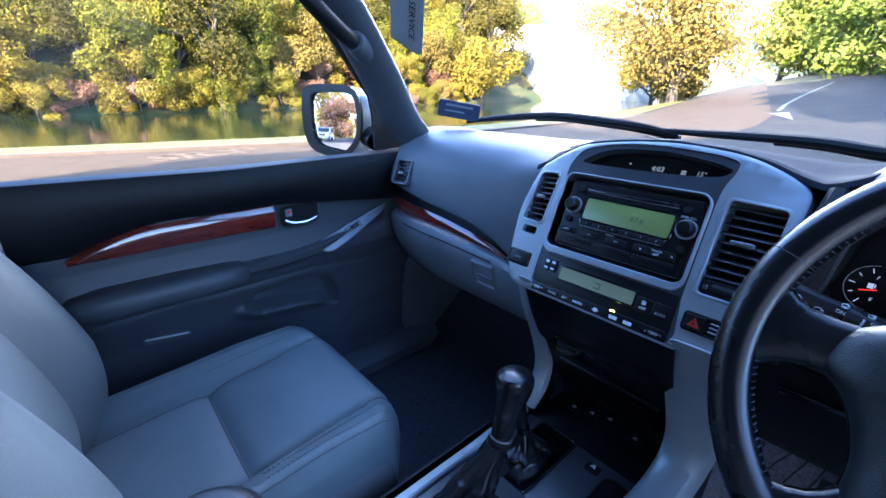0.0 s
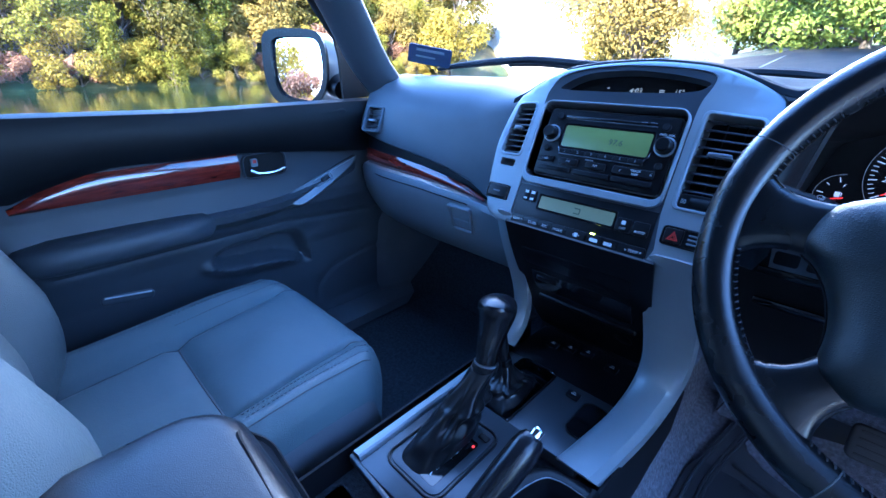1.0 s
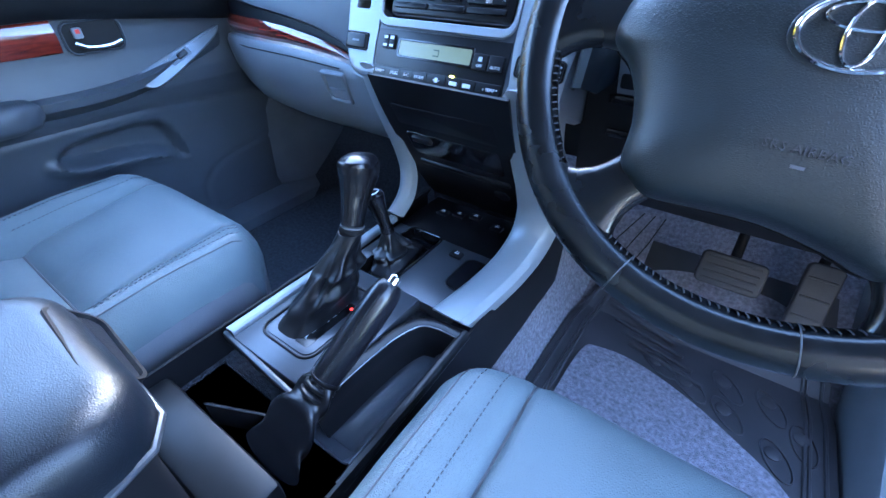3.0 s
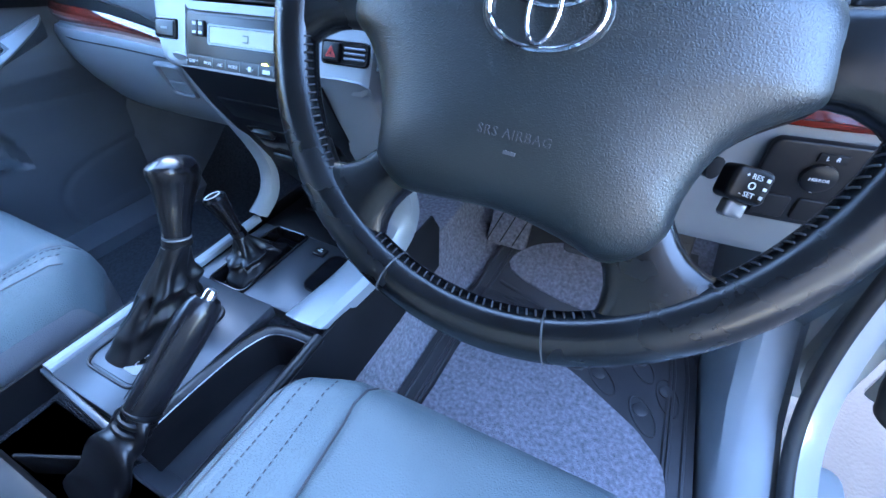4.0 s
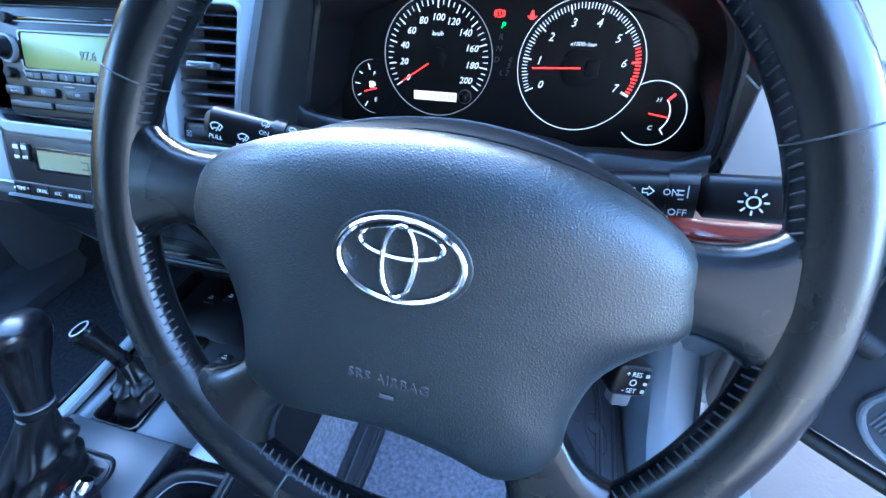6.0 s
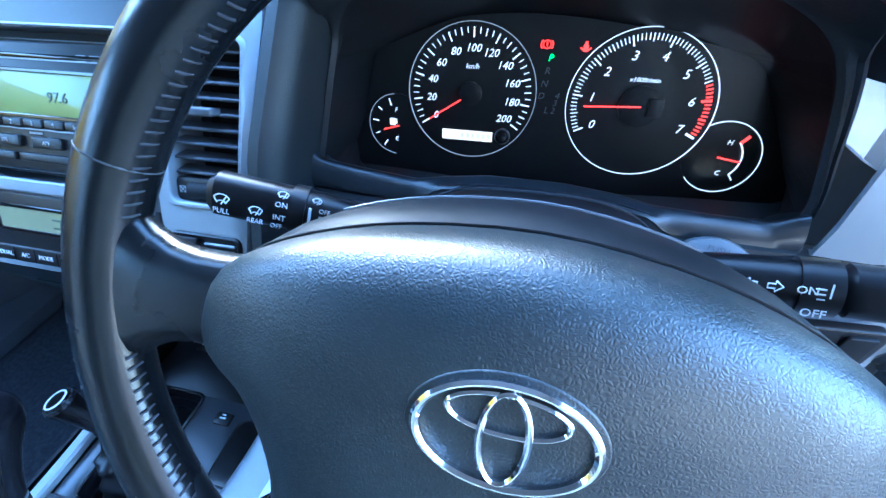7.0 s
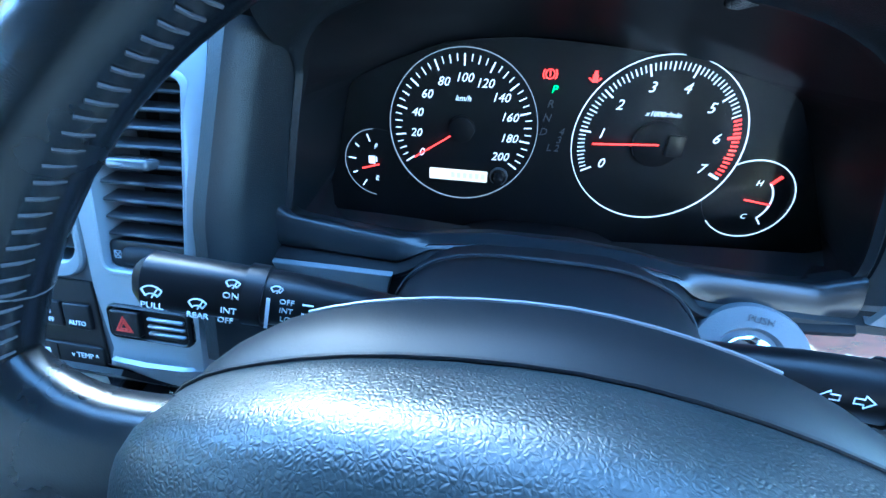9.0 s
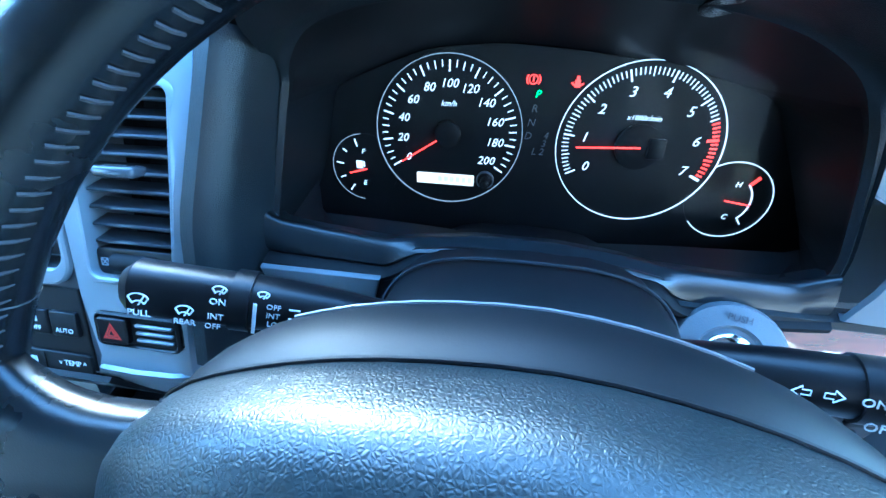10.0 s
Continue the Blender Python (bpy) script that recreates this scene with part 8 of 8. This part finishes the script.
        ob = solo(name, bm, M[material], label, "road marking", smooth=False)
        return ob
    tail = [(-4.9, 24.3), (-5.5, 28.5), (-6.0, 34.0), (-6.35, 46.0)]
    painted("road_arrow", "white painted road arrow on the asphalt", [[(-5.0, 23.1), (-3.5, 20.2), (-4.35, 23.6)]] + [[(x0 - 0.09, y0), (x0 + 0.09, y0), (x1 + 0.09, y1), (x1 - 0.09, y1)] for (x0, y0), (x1, y1) in zip(tail, tail[1:])])
    sign = thing("road_lettering", (-10.1, 1.85, 0.08), "worn white road lettering beside the kerb", "road marking")
    words("STOP", 1.25, plane_frame((-10.12, 1.85, 0.074), (-0.06, 1, 0), (-1, -0.06, 0)), M["roadpaint_worn"], sign, thick=0.002, spacing=0.62)


def leaf_cloud(rnd, blobs, count, size):
    """Many small leaf clumps scattered through the outer part of several blobs."""
    vs, fs = [], []
    weights = [b[3] ** 2 for b in blobs]
    for _ in range(count):
        cx, cy, cz, r, sq = rnd.choices(blobs, weights)[0]
        while True:
            d = Vector((rnd.gauss(0, 1), rnd.gauss(0, 1), rnd.gauss(0, 1)))
            if d.length > 0.1:
                d.normalize()
                break
        rad = r * (0.55 + 0.5 * rnd.random() ** 0.6)
        p = Vector((cx, cy, cz)) + Vector((d.x * rad, d.y * rad, d.z * rad * sq))
        n = (d + Vector((rnd.gauss(0, 0.5), rnd.gauss(0, 0.5), rnd.gauss(0, 0.5) + 0.25))).normalized()
        s = n.orthogonal().normalized()
        s.rotate(Matrix.Rotation(rnd.uniform(0, 6.28), 3, n))
        u = n.cross(s)
        a, b = size * rnd.uniform(0.6, 1.3), size * rnd.uniform(0.4, 0.9)
        k = len(vs)
        vs += [p - s * a, p - u * b + n * b * 0.3, p + s * a, p + u * b + n * b * 0.3]
        fs.append((k, k + 1, k + 2, k + 3))
    me = bpy.data.meshes.new("crown")
    me.from_pydata(vs, [], fs)
    return me


def make_tree(name, seed, h, spread, blobs_n, count, size, leaf, label, squash=0.8, trunk_h=0.3, at=(0, 0, 0), group=""):
    rnd = random.Random(seed)
    t = thing(name, at, label, "tree", group)
    base = Vector(at)
    bm = bmesh.new()
    top = base + Vector((rnd.uniform(-0.1, 0.1) * h, rnd.uniform(-0.1, 0.1) * h, h * 0.8))
    pts = curve([base + Vector((0, 0, -0.3)), base + Vector((rnd.uniform(-0.05, 0.05) * h, rnd.uniform(-0.05, 0.05) * h, h * 0.3)), top], 5)
    tube(pts, [0.035 * h * (1 - 0.85 * i / (len(pts) - 1)) for i in range(len(pts))], 9, bm)
    blobs = []
    for i in range(blobs_n):
        a = rnd.uniform(0, 6.28)
        f = rnd.uniform(trunk_h, 0.92)
        rr = spread * rnd.uniform(0.25, 0.75) * (1.15 - 0.75 * max(0, f - 0.35))
        c = base + Vector((rr * math.cos(a), rr * math.sin(a), h * f))
        blobs.append((c.x, c.y, c.z, spread * rnd.uniform(0.26, 0.46), squash))
        s = pts[min(len(pts) - 1, int(len(pts) * f * 0.75))]
        mid = s.lerp(c, 0.5) + Vector((0, 0, 0.04 * h))
        tube(curve([s, mid, c], 3), [0.014 * h, 0.012 * h, 0.01 * h, 0.008 * h, 0.006 * h, 0.004 * h, 0.003 * h], 6, bm)
    part("trunk", bm, M["bark"], t, "brown trunk with limbs")
    me = leaf_cloud(rnd, blobs, count, size)
    me.transform(Matrix.Translation(-base))
    me.materials.append(leaf)
    ob = new("crown", me)
    ob.parent = t
    tagged(ob, "uneven leafy crown")
    return t


def leaf_material(name, c1, c2, c3):
    m = mat(name, c1, 0.7, spec=0.06)
    nt = m.node_tree
    b = nt.nodes["Principled BSDF"]
    g = nt.nodes.new("ShaderNodeNewGeometry")
    oi = nt.nodes.new("ShaderNodeObjectInfo")
    cr = nt.nodes.new("ShaderNodeValToRGB")
    el = cr.color_ramp.elements
    el[0].position, el[0].color = 0.0, (*c1, 1)
    el[1].position, el[1].color = 1.0, (*c3, 1)
    e = el.new(0.5)
    e.color = (*c2, 1)
    mixv = nt.nodes.new("ShaderNodeMath")
    mixv.operation = "MULTIPLY_ADD"
    mixv.inputs[1].default_value = 0.45
    add = nt.nodes.new("ShaderNodeMath")
    add.operation = "MULTIPLY"
    add.inputs[1].default_value = 0.55
    nt.links.new(oi.outputs["Random"], add.inputs[0])
    nt.links.new(g.outputs["Random Per Island"], mixv.inputs[0])
    nt.links.new(add.outputs[0], mixv.inputs[2])
    nt.links.new(mixv.outputs[0], cr.inputs["Fac"])
    nt.links.new(cr.outputs["Color"], b.inputs["Base Color"])
    tl = nt.nodes.new("ShaderNodeBsdfTranslucent")
    nt.links.new(cr.outputs["Color"], tl.inputs["Color"])
    mx = nt.nodes.new("ShaderNodeMixShader")
    mx.inputs["Fac"].default_value = 0.3
    nt.links.new(b.outputs[0], mx.inputs[1])
    nt.links.new(tl.outputs[0], mx.inputs[2])
    nt.links.new(mx.outputs[0], nt.nodes["Material Output"].inputs["Surface"])
    return m


M["earth"] = mat("dry_earth_grass", (0.09, 0.07, 0.022), 0.95, bump=(3, 0.6, 0.1), vary=(0.6, 0.35), patch=(0.15, (0.03, 0.045, 0.012), 0.42, 0.6))
M["asphalt"] = mat("asphalt", (0.026, 0.026, 0.027), 0.9, spec=0.08, bump=(120, 0.5, 0.004), vary=(3, 0.15), patch=(0.5, (0.038, 0.034, 0.031), 0.45, 0.7))
M["roadpaint_worn"] = mat("worn_road_paint", (0.115, 0.084, 0.058), 0.9, vary=(6, 0.4), spec=0.1)
# asphalt lightened and warmed to stand for sunshine on the lane
M["road_sunlit"] = mat("sunlit_asphalt", (0.072, 0.050, 0.031), 0.9, spec=0.08, bump=(120, 0.5, 0.004), vary=(2.5, 0.15), patch=(0.7, (0.070, 0.051, 0.035), 0.5, 0.7))
M["kerb"] = mat("kerb_concrete", (0.070, 0.050, 0.034), 0.9, bump=(60, 0.4, 0.004), vary=(4, 0.2))
M["concrete"] = mat("pale_concrete", (0.085, 0.078, 0.075), 0.9, spec=0.1, bump=(90, 0.5, 0.004), vary=(2.2, 0.12), patch=(1.1, (0.062, 0.058, 0.057), 0.45, 0.68))
M["grass"] = mat("grass_blades", (0.105, 0.100, 0.012), 0.7, vary=(2, 0.4))
M["turf"] = mat("turf", (0.105, 0.098, 0.013), 0.9, bump=(40, 0.8, 0.02), vary=(5, 0.35))
M["water"] = mat("river_water", (0.012, 0.02, 0.010), 0.06, bump=(1.3, 0.25, 0.05), spec=0.5)
M["roadpaint"] = mat("road_paint", (0.075, 0.075, 0.076), 0.7, vary=(8, 0.2))
M["bark"] = mat("bark", (0.10, 0.075, 0.05), 0.9, bump=(12, 0.8, 0.03), vary=(4, 0.3))
M["rock"] = mat("pale_rock", (0.42, 0.38, 0.31), 0.9, bump=(1.5, 0.9, 0.3), vary=(0.5, 0.3))
LEAF_OLIVE = leaf_material("leaf_olive", (0.12, 0.090, 0.012), (0.215, 0.160, 0.018), (0.31, 0.225, 0.032))
LEAF_GREEN = leaf_material("leaf_green", (0.085, 0.082, 0.010), (0.16, 0.145, 0.016), (0.26, 0.215, 0.028))
LEAF_DARK = leaf_material("leaf_dark", (0.045, 0.040, 0.009), (0.095, 0.078, 0.015), (0.165, 0.125, 0.024))
LEAF_GOLD = leaf_material("leaf_gold", (0.15, 0.11, 0.024), (0.21, 0.15, 0.032), (0.27, 0.195, 0.048))
LEAF_LIME = leaf_material("leaf_lime", (0.11, 0.14, 0.02), (0.20, 0.23, 0.035), (0.30, 0.31, 0.06))
LEAF_RUST = leaf_material("leaf_rust", (0.15, 0.075, 0.04), (0.24, 0.13, 0.075), (0.30, 0.19, 0.12))


def vegetation():
    rnd = random.Random(11)
    protos = []
    spec = [("tree", 21, 7.0, 3.6, 14, 4200, 0.17, LEAF_OLIVE, "olive green bush-like tree on the river bank"),
            ("tree", 22, 9.0, 4.0, 16, 4800, 0.17, LEAF_GREEN, "sunlit green broadleaf tree on the hillside"),
            ("tree", 23, 11.0, 4.6, 18, 5200, 0.19, LEAF_DARK, "dark green hillside tree"),
            ("tree", 24, 6.0, 3.4, 14, 3800, 0.16, LEAF_GOLD, "golden yellow autumn tree on the bank"),
            ("tree", 25, 5.5, 3.0, 10, 2000, 0.18, LEAF_RUST, "bare pinkish brown tree on the bank")]
    for i, (nm, sd, h, sp, bn, ct, sz, lf, lab) in enumerate(spec):
        y = -4 + 9 * i
        protos.append(make_tree(nm, sd, h, sp, bn, ct, sz, lf, lab, at=(-54.5, y, height(-54.5, y)), trunk_h=0.10, group="river bank trees"))
    def plant(k, x, y, s):
        m = Matrix.LocRotScale((x, y, height(x, y) - 0.2), Euler((0, 0, rnd.uniform(0, 6.28))), None)
        o = copy_thing(protos[k], m)
        o.scale = (s, s, s * rnd.uniform(0.85, 1.2))
    for row in range(4):
        x = -54.5 - row * 3.8
        y = -36.0 + rnd.uniform(0, 3)
        while y < 54 + row * 2:
            k = rnd.choices((0, 1, 2, 3, 4), (5, 4, 2, 2.0, 1.0 if row < 3 else 0.2))[0]
            plant(k, x + rnd.uniform(-1.4, 1.4), y, rnd.uniform(0.65, 1.1) if row else rnd.uniform(0.45, 0.8))
            y += rnd.uniform(2.5, 3.9)
    # the wooded hillside above them
    for j, (lf, n) in enumerate(((LEAF_OLIVE, 200), (LEAF_GREEN, 150), (LEAF_DARK, 130), (LEAF_GOLD, 40))):
        blobs = []
        for i in range(n):
            x, y = -63 - 50 * rnd.random() ** 1.2, rnd.uniform(-55, 95)
            r = rnd.uniform(1.9, 3.4)
            blobs.append((x, y, height(x, y) + r * rnd.uniform(0.6, 1.3), r, rnd.uniform(0.8, 1.25)))
        me = leaf_cloud(rnd, blobs, n * 260, 0.27)
        me.materials.append(lf)
        tagged(new("hillside_bushes", me), "dense bushes and trees covering the hillside", "bushes", kind="stuff")
    # brown trees behind the car across the road
    for i in range(11):
        plant(rnd.choice((0, 2, 4, 4)), -40 + 4.6 * i + rnd.uniform(-1, 1), -88 + rnd.uniform(-6, 6) + 0.4 * i, rnd.uniform(1.3, 2.1))
    y = -40.0
    while y < 50:
        plant(rnd.choices((0, 1, 3, 4), (4, 3, 2, 1))[0], -52.6 + rnd.uniform(-0.6, 0.6), y, rnd.uniform(0.35, 0.6))
        y += rnd.uniform(1.4, 2.4)
    # large trees ahead
    big = [("tree", 41, 15.0, 8.5, 44, 26000, 0.15, LEAF_GOLD, "large golden spreading tree beside the road", (-17.5, 44.0)),
           ("tree", 42, 14.0, 6.5, 22, 6500, 0.26, LEAF_LIME, "light green willow-like tree beyond the road", (-6.0, 62.0)),
           ("tree", 43, 13.0, 6.0, 20, 6000, 0.26, LEAF_LIME, "light green willow-like tree beyond the road", (2.5, 66.0)),
           ("tree", 44, 16.0, 6.0, 20, 6500, 0.26, LEAF_DARK, "tall dark tree at the river bend", (-58.0, 62.0)),
           ("tree", 45, 19.0, 6.5, 22, 7000, 0.28, LEAF_DARK, "tall dark tree at the river bend", (-74.0, 70.0)),
           ("tree", 46, 12.0, 6.5, 20, 6000, 0.26, LEAF_DARK, "dark green tree beside the road", (11.0, 58.0)),
           ("tree", 47, 10.0, 6.0, 18, 5000, 0.24, LEAF_OLIVE, "olive green tree near the water", (-31.0, 70.0)),
           ("tree", 48, 14.0, 7.0, 20, 6000, 0.26, LEAF_OLIVE, "olive green tree on the far slope", (-45.0, 110.0))]
    # seeds 51-54 and 66: unseen trees added to block the sun
    lab = "unseen dense dark tree added to shade the car and road"
    big += [("tree", 51, 17.0, 8.0, 44, 20000, 0.48, LEAF_DARK, lab, (9.0, -20.0)), ("tree", 66, 13.0, 5.5, 40, 14000, 0.42, LEAF_DARK, lab, (6.6, -14.5)), ("tree", 53, 17.0, 8.0, 40, 9000, 0.45, LEAF_DARK, lab, (17.5, -15.0)),
            ("tree", 52, 15.0, 6.0, 34, 8000, 0.42, LEAF_DARK, lab, (7.5, 11.0)), ("tree", 54, 16.0, 6.5, 34, 8000, 0.42, LEAF_DARK, lab, (7.0, 20.0)),
            ("tree", 56, 12.0, 7.0, 24, 7000, 0.26, LEAF_LIME, "light green leafy tree beyond the road", (-2.0, 52.0)),
            ("tree", 57, 14.0, 7.5, 24, 7000, 0.28, LEAF_LIME, "light green leafy tree beyond the road", (-12.0, 72.0)),
            ("tree", 62, 13.0, 7.5, 26, 8000, 0.28, LEAF_LIME, "light green leafy tree beyond the road", (4.0, 76.0)), ("tree", 63, 13.0, 8.0, 26, 8000, 0.28, LEAF_LIME, "light green leafy tree beyond the road", (-9.0, 84.0)),
            ("tree", 64, 11.0, 7.0, 24, 7000, 0.28, LEAF_LIME, "light green leafy tree beyond the road", (-17.0, 78.0)), ("tree", 65, 15.0, 8.0, 26, 8000, 0.30, LEAF_OLIVE, "olive green tree beyond the road", (-2.0, 92.0)),
            ("tree", 58, 10.0, 6.0, 20, 6000, 0.26, LEAF_GOLD, "golden low tree beside the water", (-24.0, 58.0)),
            ("tree", 59, 10.0, 6.0, 20, 6000, 0.26, LEAF_OLIVE, "olive green tree at the river bend", (-50.0, 52.0))]
    for nm, sd, h, sp, bn, ct, sz, lf, lab, (x, y) in big:
        make_tree(nm, sd, h, sp, bn, ct, sz, lf, lab, at=(x, y, height(x, y)), trunk_h=0.10 if lf is LEAF_LIME else 0.24, group="trees ahead of the car")


def parked_car():
    """An old four-wheel drive parked behind, as the door mirror shows it."""
    cx, cy = -11.0, -58.0
    t = thing("parked_car", (cx, cy, 0), "silver four-wheel drive with spare wheel parked behind", "car")
    side = [(-2.1, 0.45), (-2.15, 0.95), (-1.0, 1.08), (-0.55, 1.72), (1.9, 1.76), (2.05, 1.1), (2.1, 0.45)]
    bm = bmesh.new()
    loops = []
    for x, s in ((-0.86, 0.97), (-0.82, 1.0), (0.82, 1.0), (0.86, 0.97)):
        loops.append([(cx + x, cy - y * s, 0.45 + (z - 0.45) * s) for y, z in side])
    rings(bm, loops, True, True, True)
    part("body", bm, M["paint"], t, "silver painted body", smooth=False)
    for y0, y1, z0, z1, x in ((-0.5, 0.5, 1.15, 1.62, 0.866), (0.6, 1.8, 1.15, 1.62, 0.866), (-0.5, 0.5, 1.15, 1.62, -0.866), (0.6, 1.8, 1.15, 1.62, -0.866)):
        part("side_window", box(0.01, y1 - y0, z1 - z0, pose(cx + x, cy - (y0 + y1) / 2, (z0 + z1) / 2), 0.004), M["gloss_black"], t)
    part("windscreen", box(1.45, 0.02, 0.66, pose(cx, cy + 0.80, 1.40, 35), 0.004), M["gloss_black"], t)
    for x in (-0.78, 0.78):
        for y in (-1.35, 1.30):
            m = Matrix.Translation((cx + x, cy + y, 0.37)) @ Matrix.Rotation(radians(90), 4, "Y")
            w = part("wheel", lathe([(0.20, -0.12), (0.35, -0.12), (0.37, -0.08), (0.37, 0.08), (0.35, 0.12), (0.20, 0.12)], m, 28), M["seal"], t, "black tyre")
            part("rim", lathe([(0.21, -0.125), (0.05, -0.11), (0.05, 0.11), (0.21, 0.125)], m, 20), M["silver"], w)
    for x in (-0.62, 0.62):
        part("headlight", box(0.30, 0.05, 0.16, pose(cx + x, cy + 2.13, 0.82), 0.02), M["chrome"], t)
    part("grille", box(0.8, 0.04, 0.20, pose(cx, cy + 2.14, 0.80), 0.01), M["black"], t)
    part("bumper", box(1.75, 0.18, 0.22, pose(cx, cy + 2.16, 0.52), 0.05), M["dash_low"], t)


def far_land():
    # pale cliff and far hills round the horizon
    rows = []
    for i in range(41):
        f = i / 40
        x = -70 + 36 * f
        y = 70 + 3 * math.sin(f * 9) + 9 * f
        row = []
        for k in range(13):
            z = 15 * k / 12 * (0.85 + 0.2 * math.sin(f * 7 + 1)) * min(1.0, 0.25 + (1 - f) * 2.5)
            w = 1.6 * noise.noise((x * 0.12, z * 0.16, 3.1)) + 0.8 * noise.noise((x * 0.4, z * 0.5, 7.0))
            row.append((x, y + z * 0.35 + w, z - 1.5))
        row += [(x, y + 14, row[-1][2] + 0.8), (x, y + 40, row[-1][2])]
        rows.append(row)
    setting("cliff", sheet(rows), M["rock"], "pale sunlit rock cliff across the river", "cliff")
    for nm, r, h, a0, a1, sd in (("hill_far", 620, 70, -60, 60, 2.0), ("hill_right", 260, 30, 20, 160, 5.0), ("hill_behind", 300, 26, 150, 330, 9.0)):
        rows = []
        for i in range(61):
            a = radians(a0 + (a1 - a0) * i / 60)
            row = []
            for k in range(7):
                rr = r + k * 22
                z = h * (k / 6) ** 0.7 * (0.7 + 0.5 * noise.noise((math.cos(a) * 3 + sd, math.sin(a) * 3, sd)))
                row.append((rr * math.sin(a), rr * math.cos(a), z - 2))
            rows.append(row)
        setting(nm, sheet(rows), M["hill"], "wooded far hills", "hill")


M["hill"] = mat("far_woods", (0.06, 0.075, 0.025), 0.95, bump=(0.25, 1.0, 2.0), vary=(0.12, 0.5), patch=(0.04, (0.12, 0.11, 0.04), 0.45, 0.65))


# ---- build ----
cabin_shell()
dashboard()
stack_frame()
radio()
climate_panel()
hazard_switch()
blank_switch()
vm = STACK @ Matrix.Translation((*VENT_R, -0.001))
air_vent("air_vent", vm, 0.0565, 0.1150, 9, "black slatted centre air vent in a silver frame", M["silver"], 0.45, True, bend=wrap)
vm = STACK @ Matrix.Translation((*VENT_L, -0.001))
air_vent("air_vent", vm, 0.036, 0.082, 9, "narrow black slatted air vent in a silver frame", M["silver"], 0.5, bend=wrap)
vm = plane_frame((-0.585, 0.2165, 1.229), (1, 0.15, 0), (0, 0.55, 1))
air_vent("air_vent", vm, 0.046, 0.054, 6, "small black slatted side air vent", M["dash"], 0.4)
vm = plane_frame((0.640, 0.176, 1.24), (1, 0.1, 0), (0, 0.1, 1))
air_vent("air_vent", vm, 0.062, 0.075, 7, "black slatted outer air vent", M["dash_low"], 0.4)
binnacle()
cluster()
steering_wheel()
column()
wiper_stalk()
light_stalk()
cruise_stalk()
ignition()
switch_bank()
console()
gear_lever()
transfer_lever()
handbrake()
armrest_box()
seat("passenger_seat", -0.395, 1, "grey leather passenger seat with stitched bolsters")
seat("driver_seat", 0.385, -1, "grey leather driver's seat with stitched bolsters")
door_panel()
wing_mirror()
pillars()
windscreen()
driver_side()
left_kick_panel()
floor_things()
ground()
vegetation()
parked_car()
far_land()
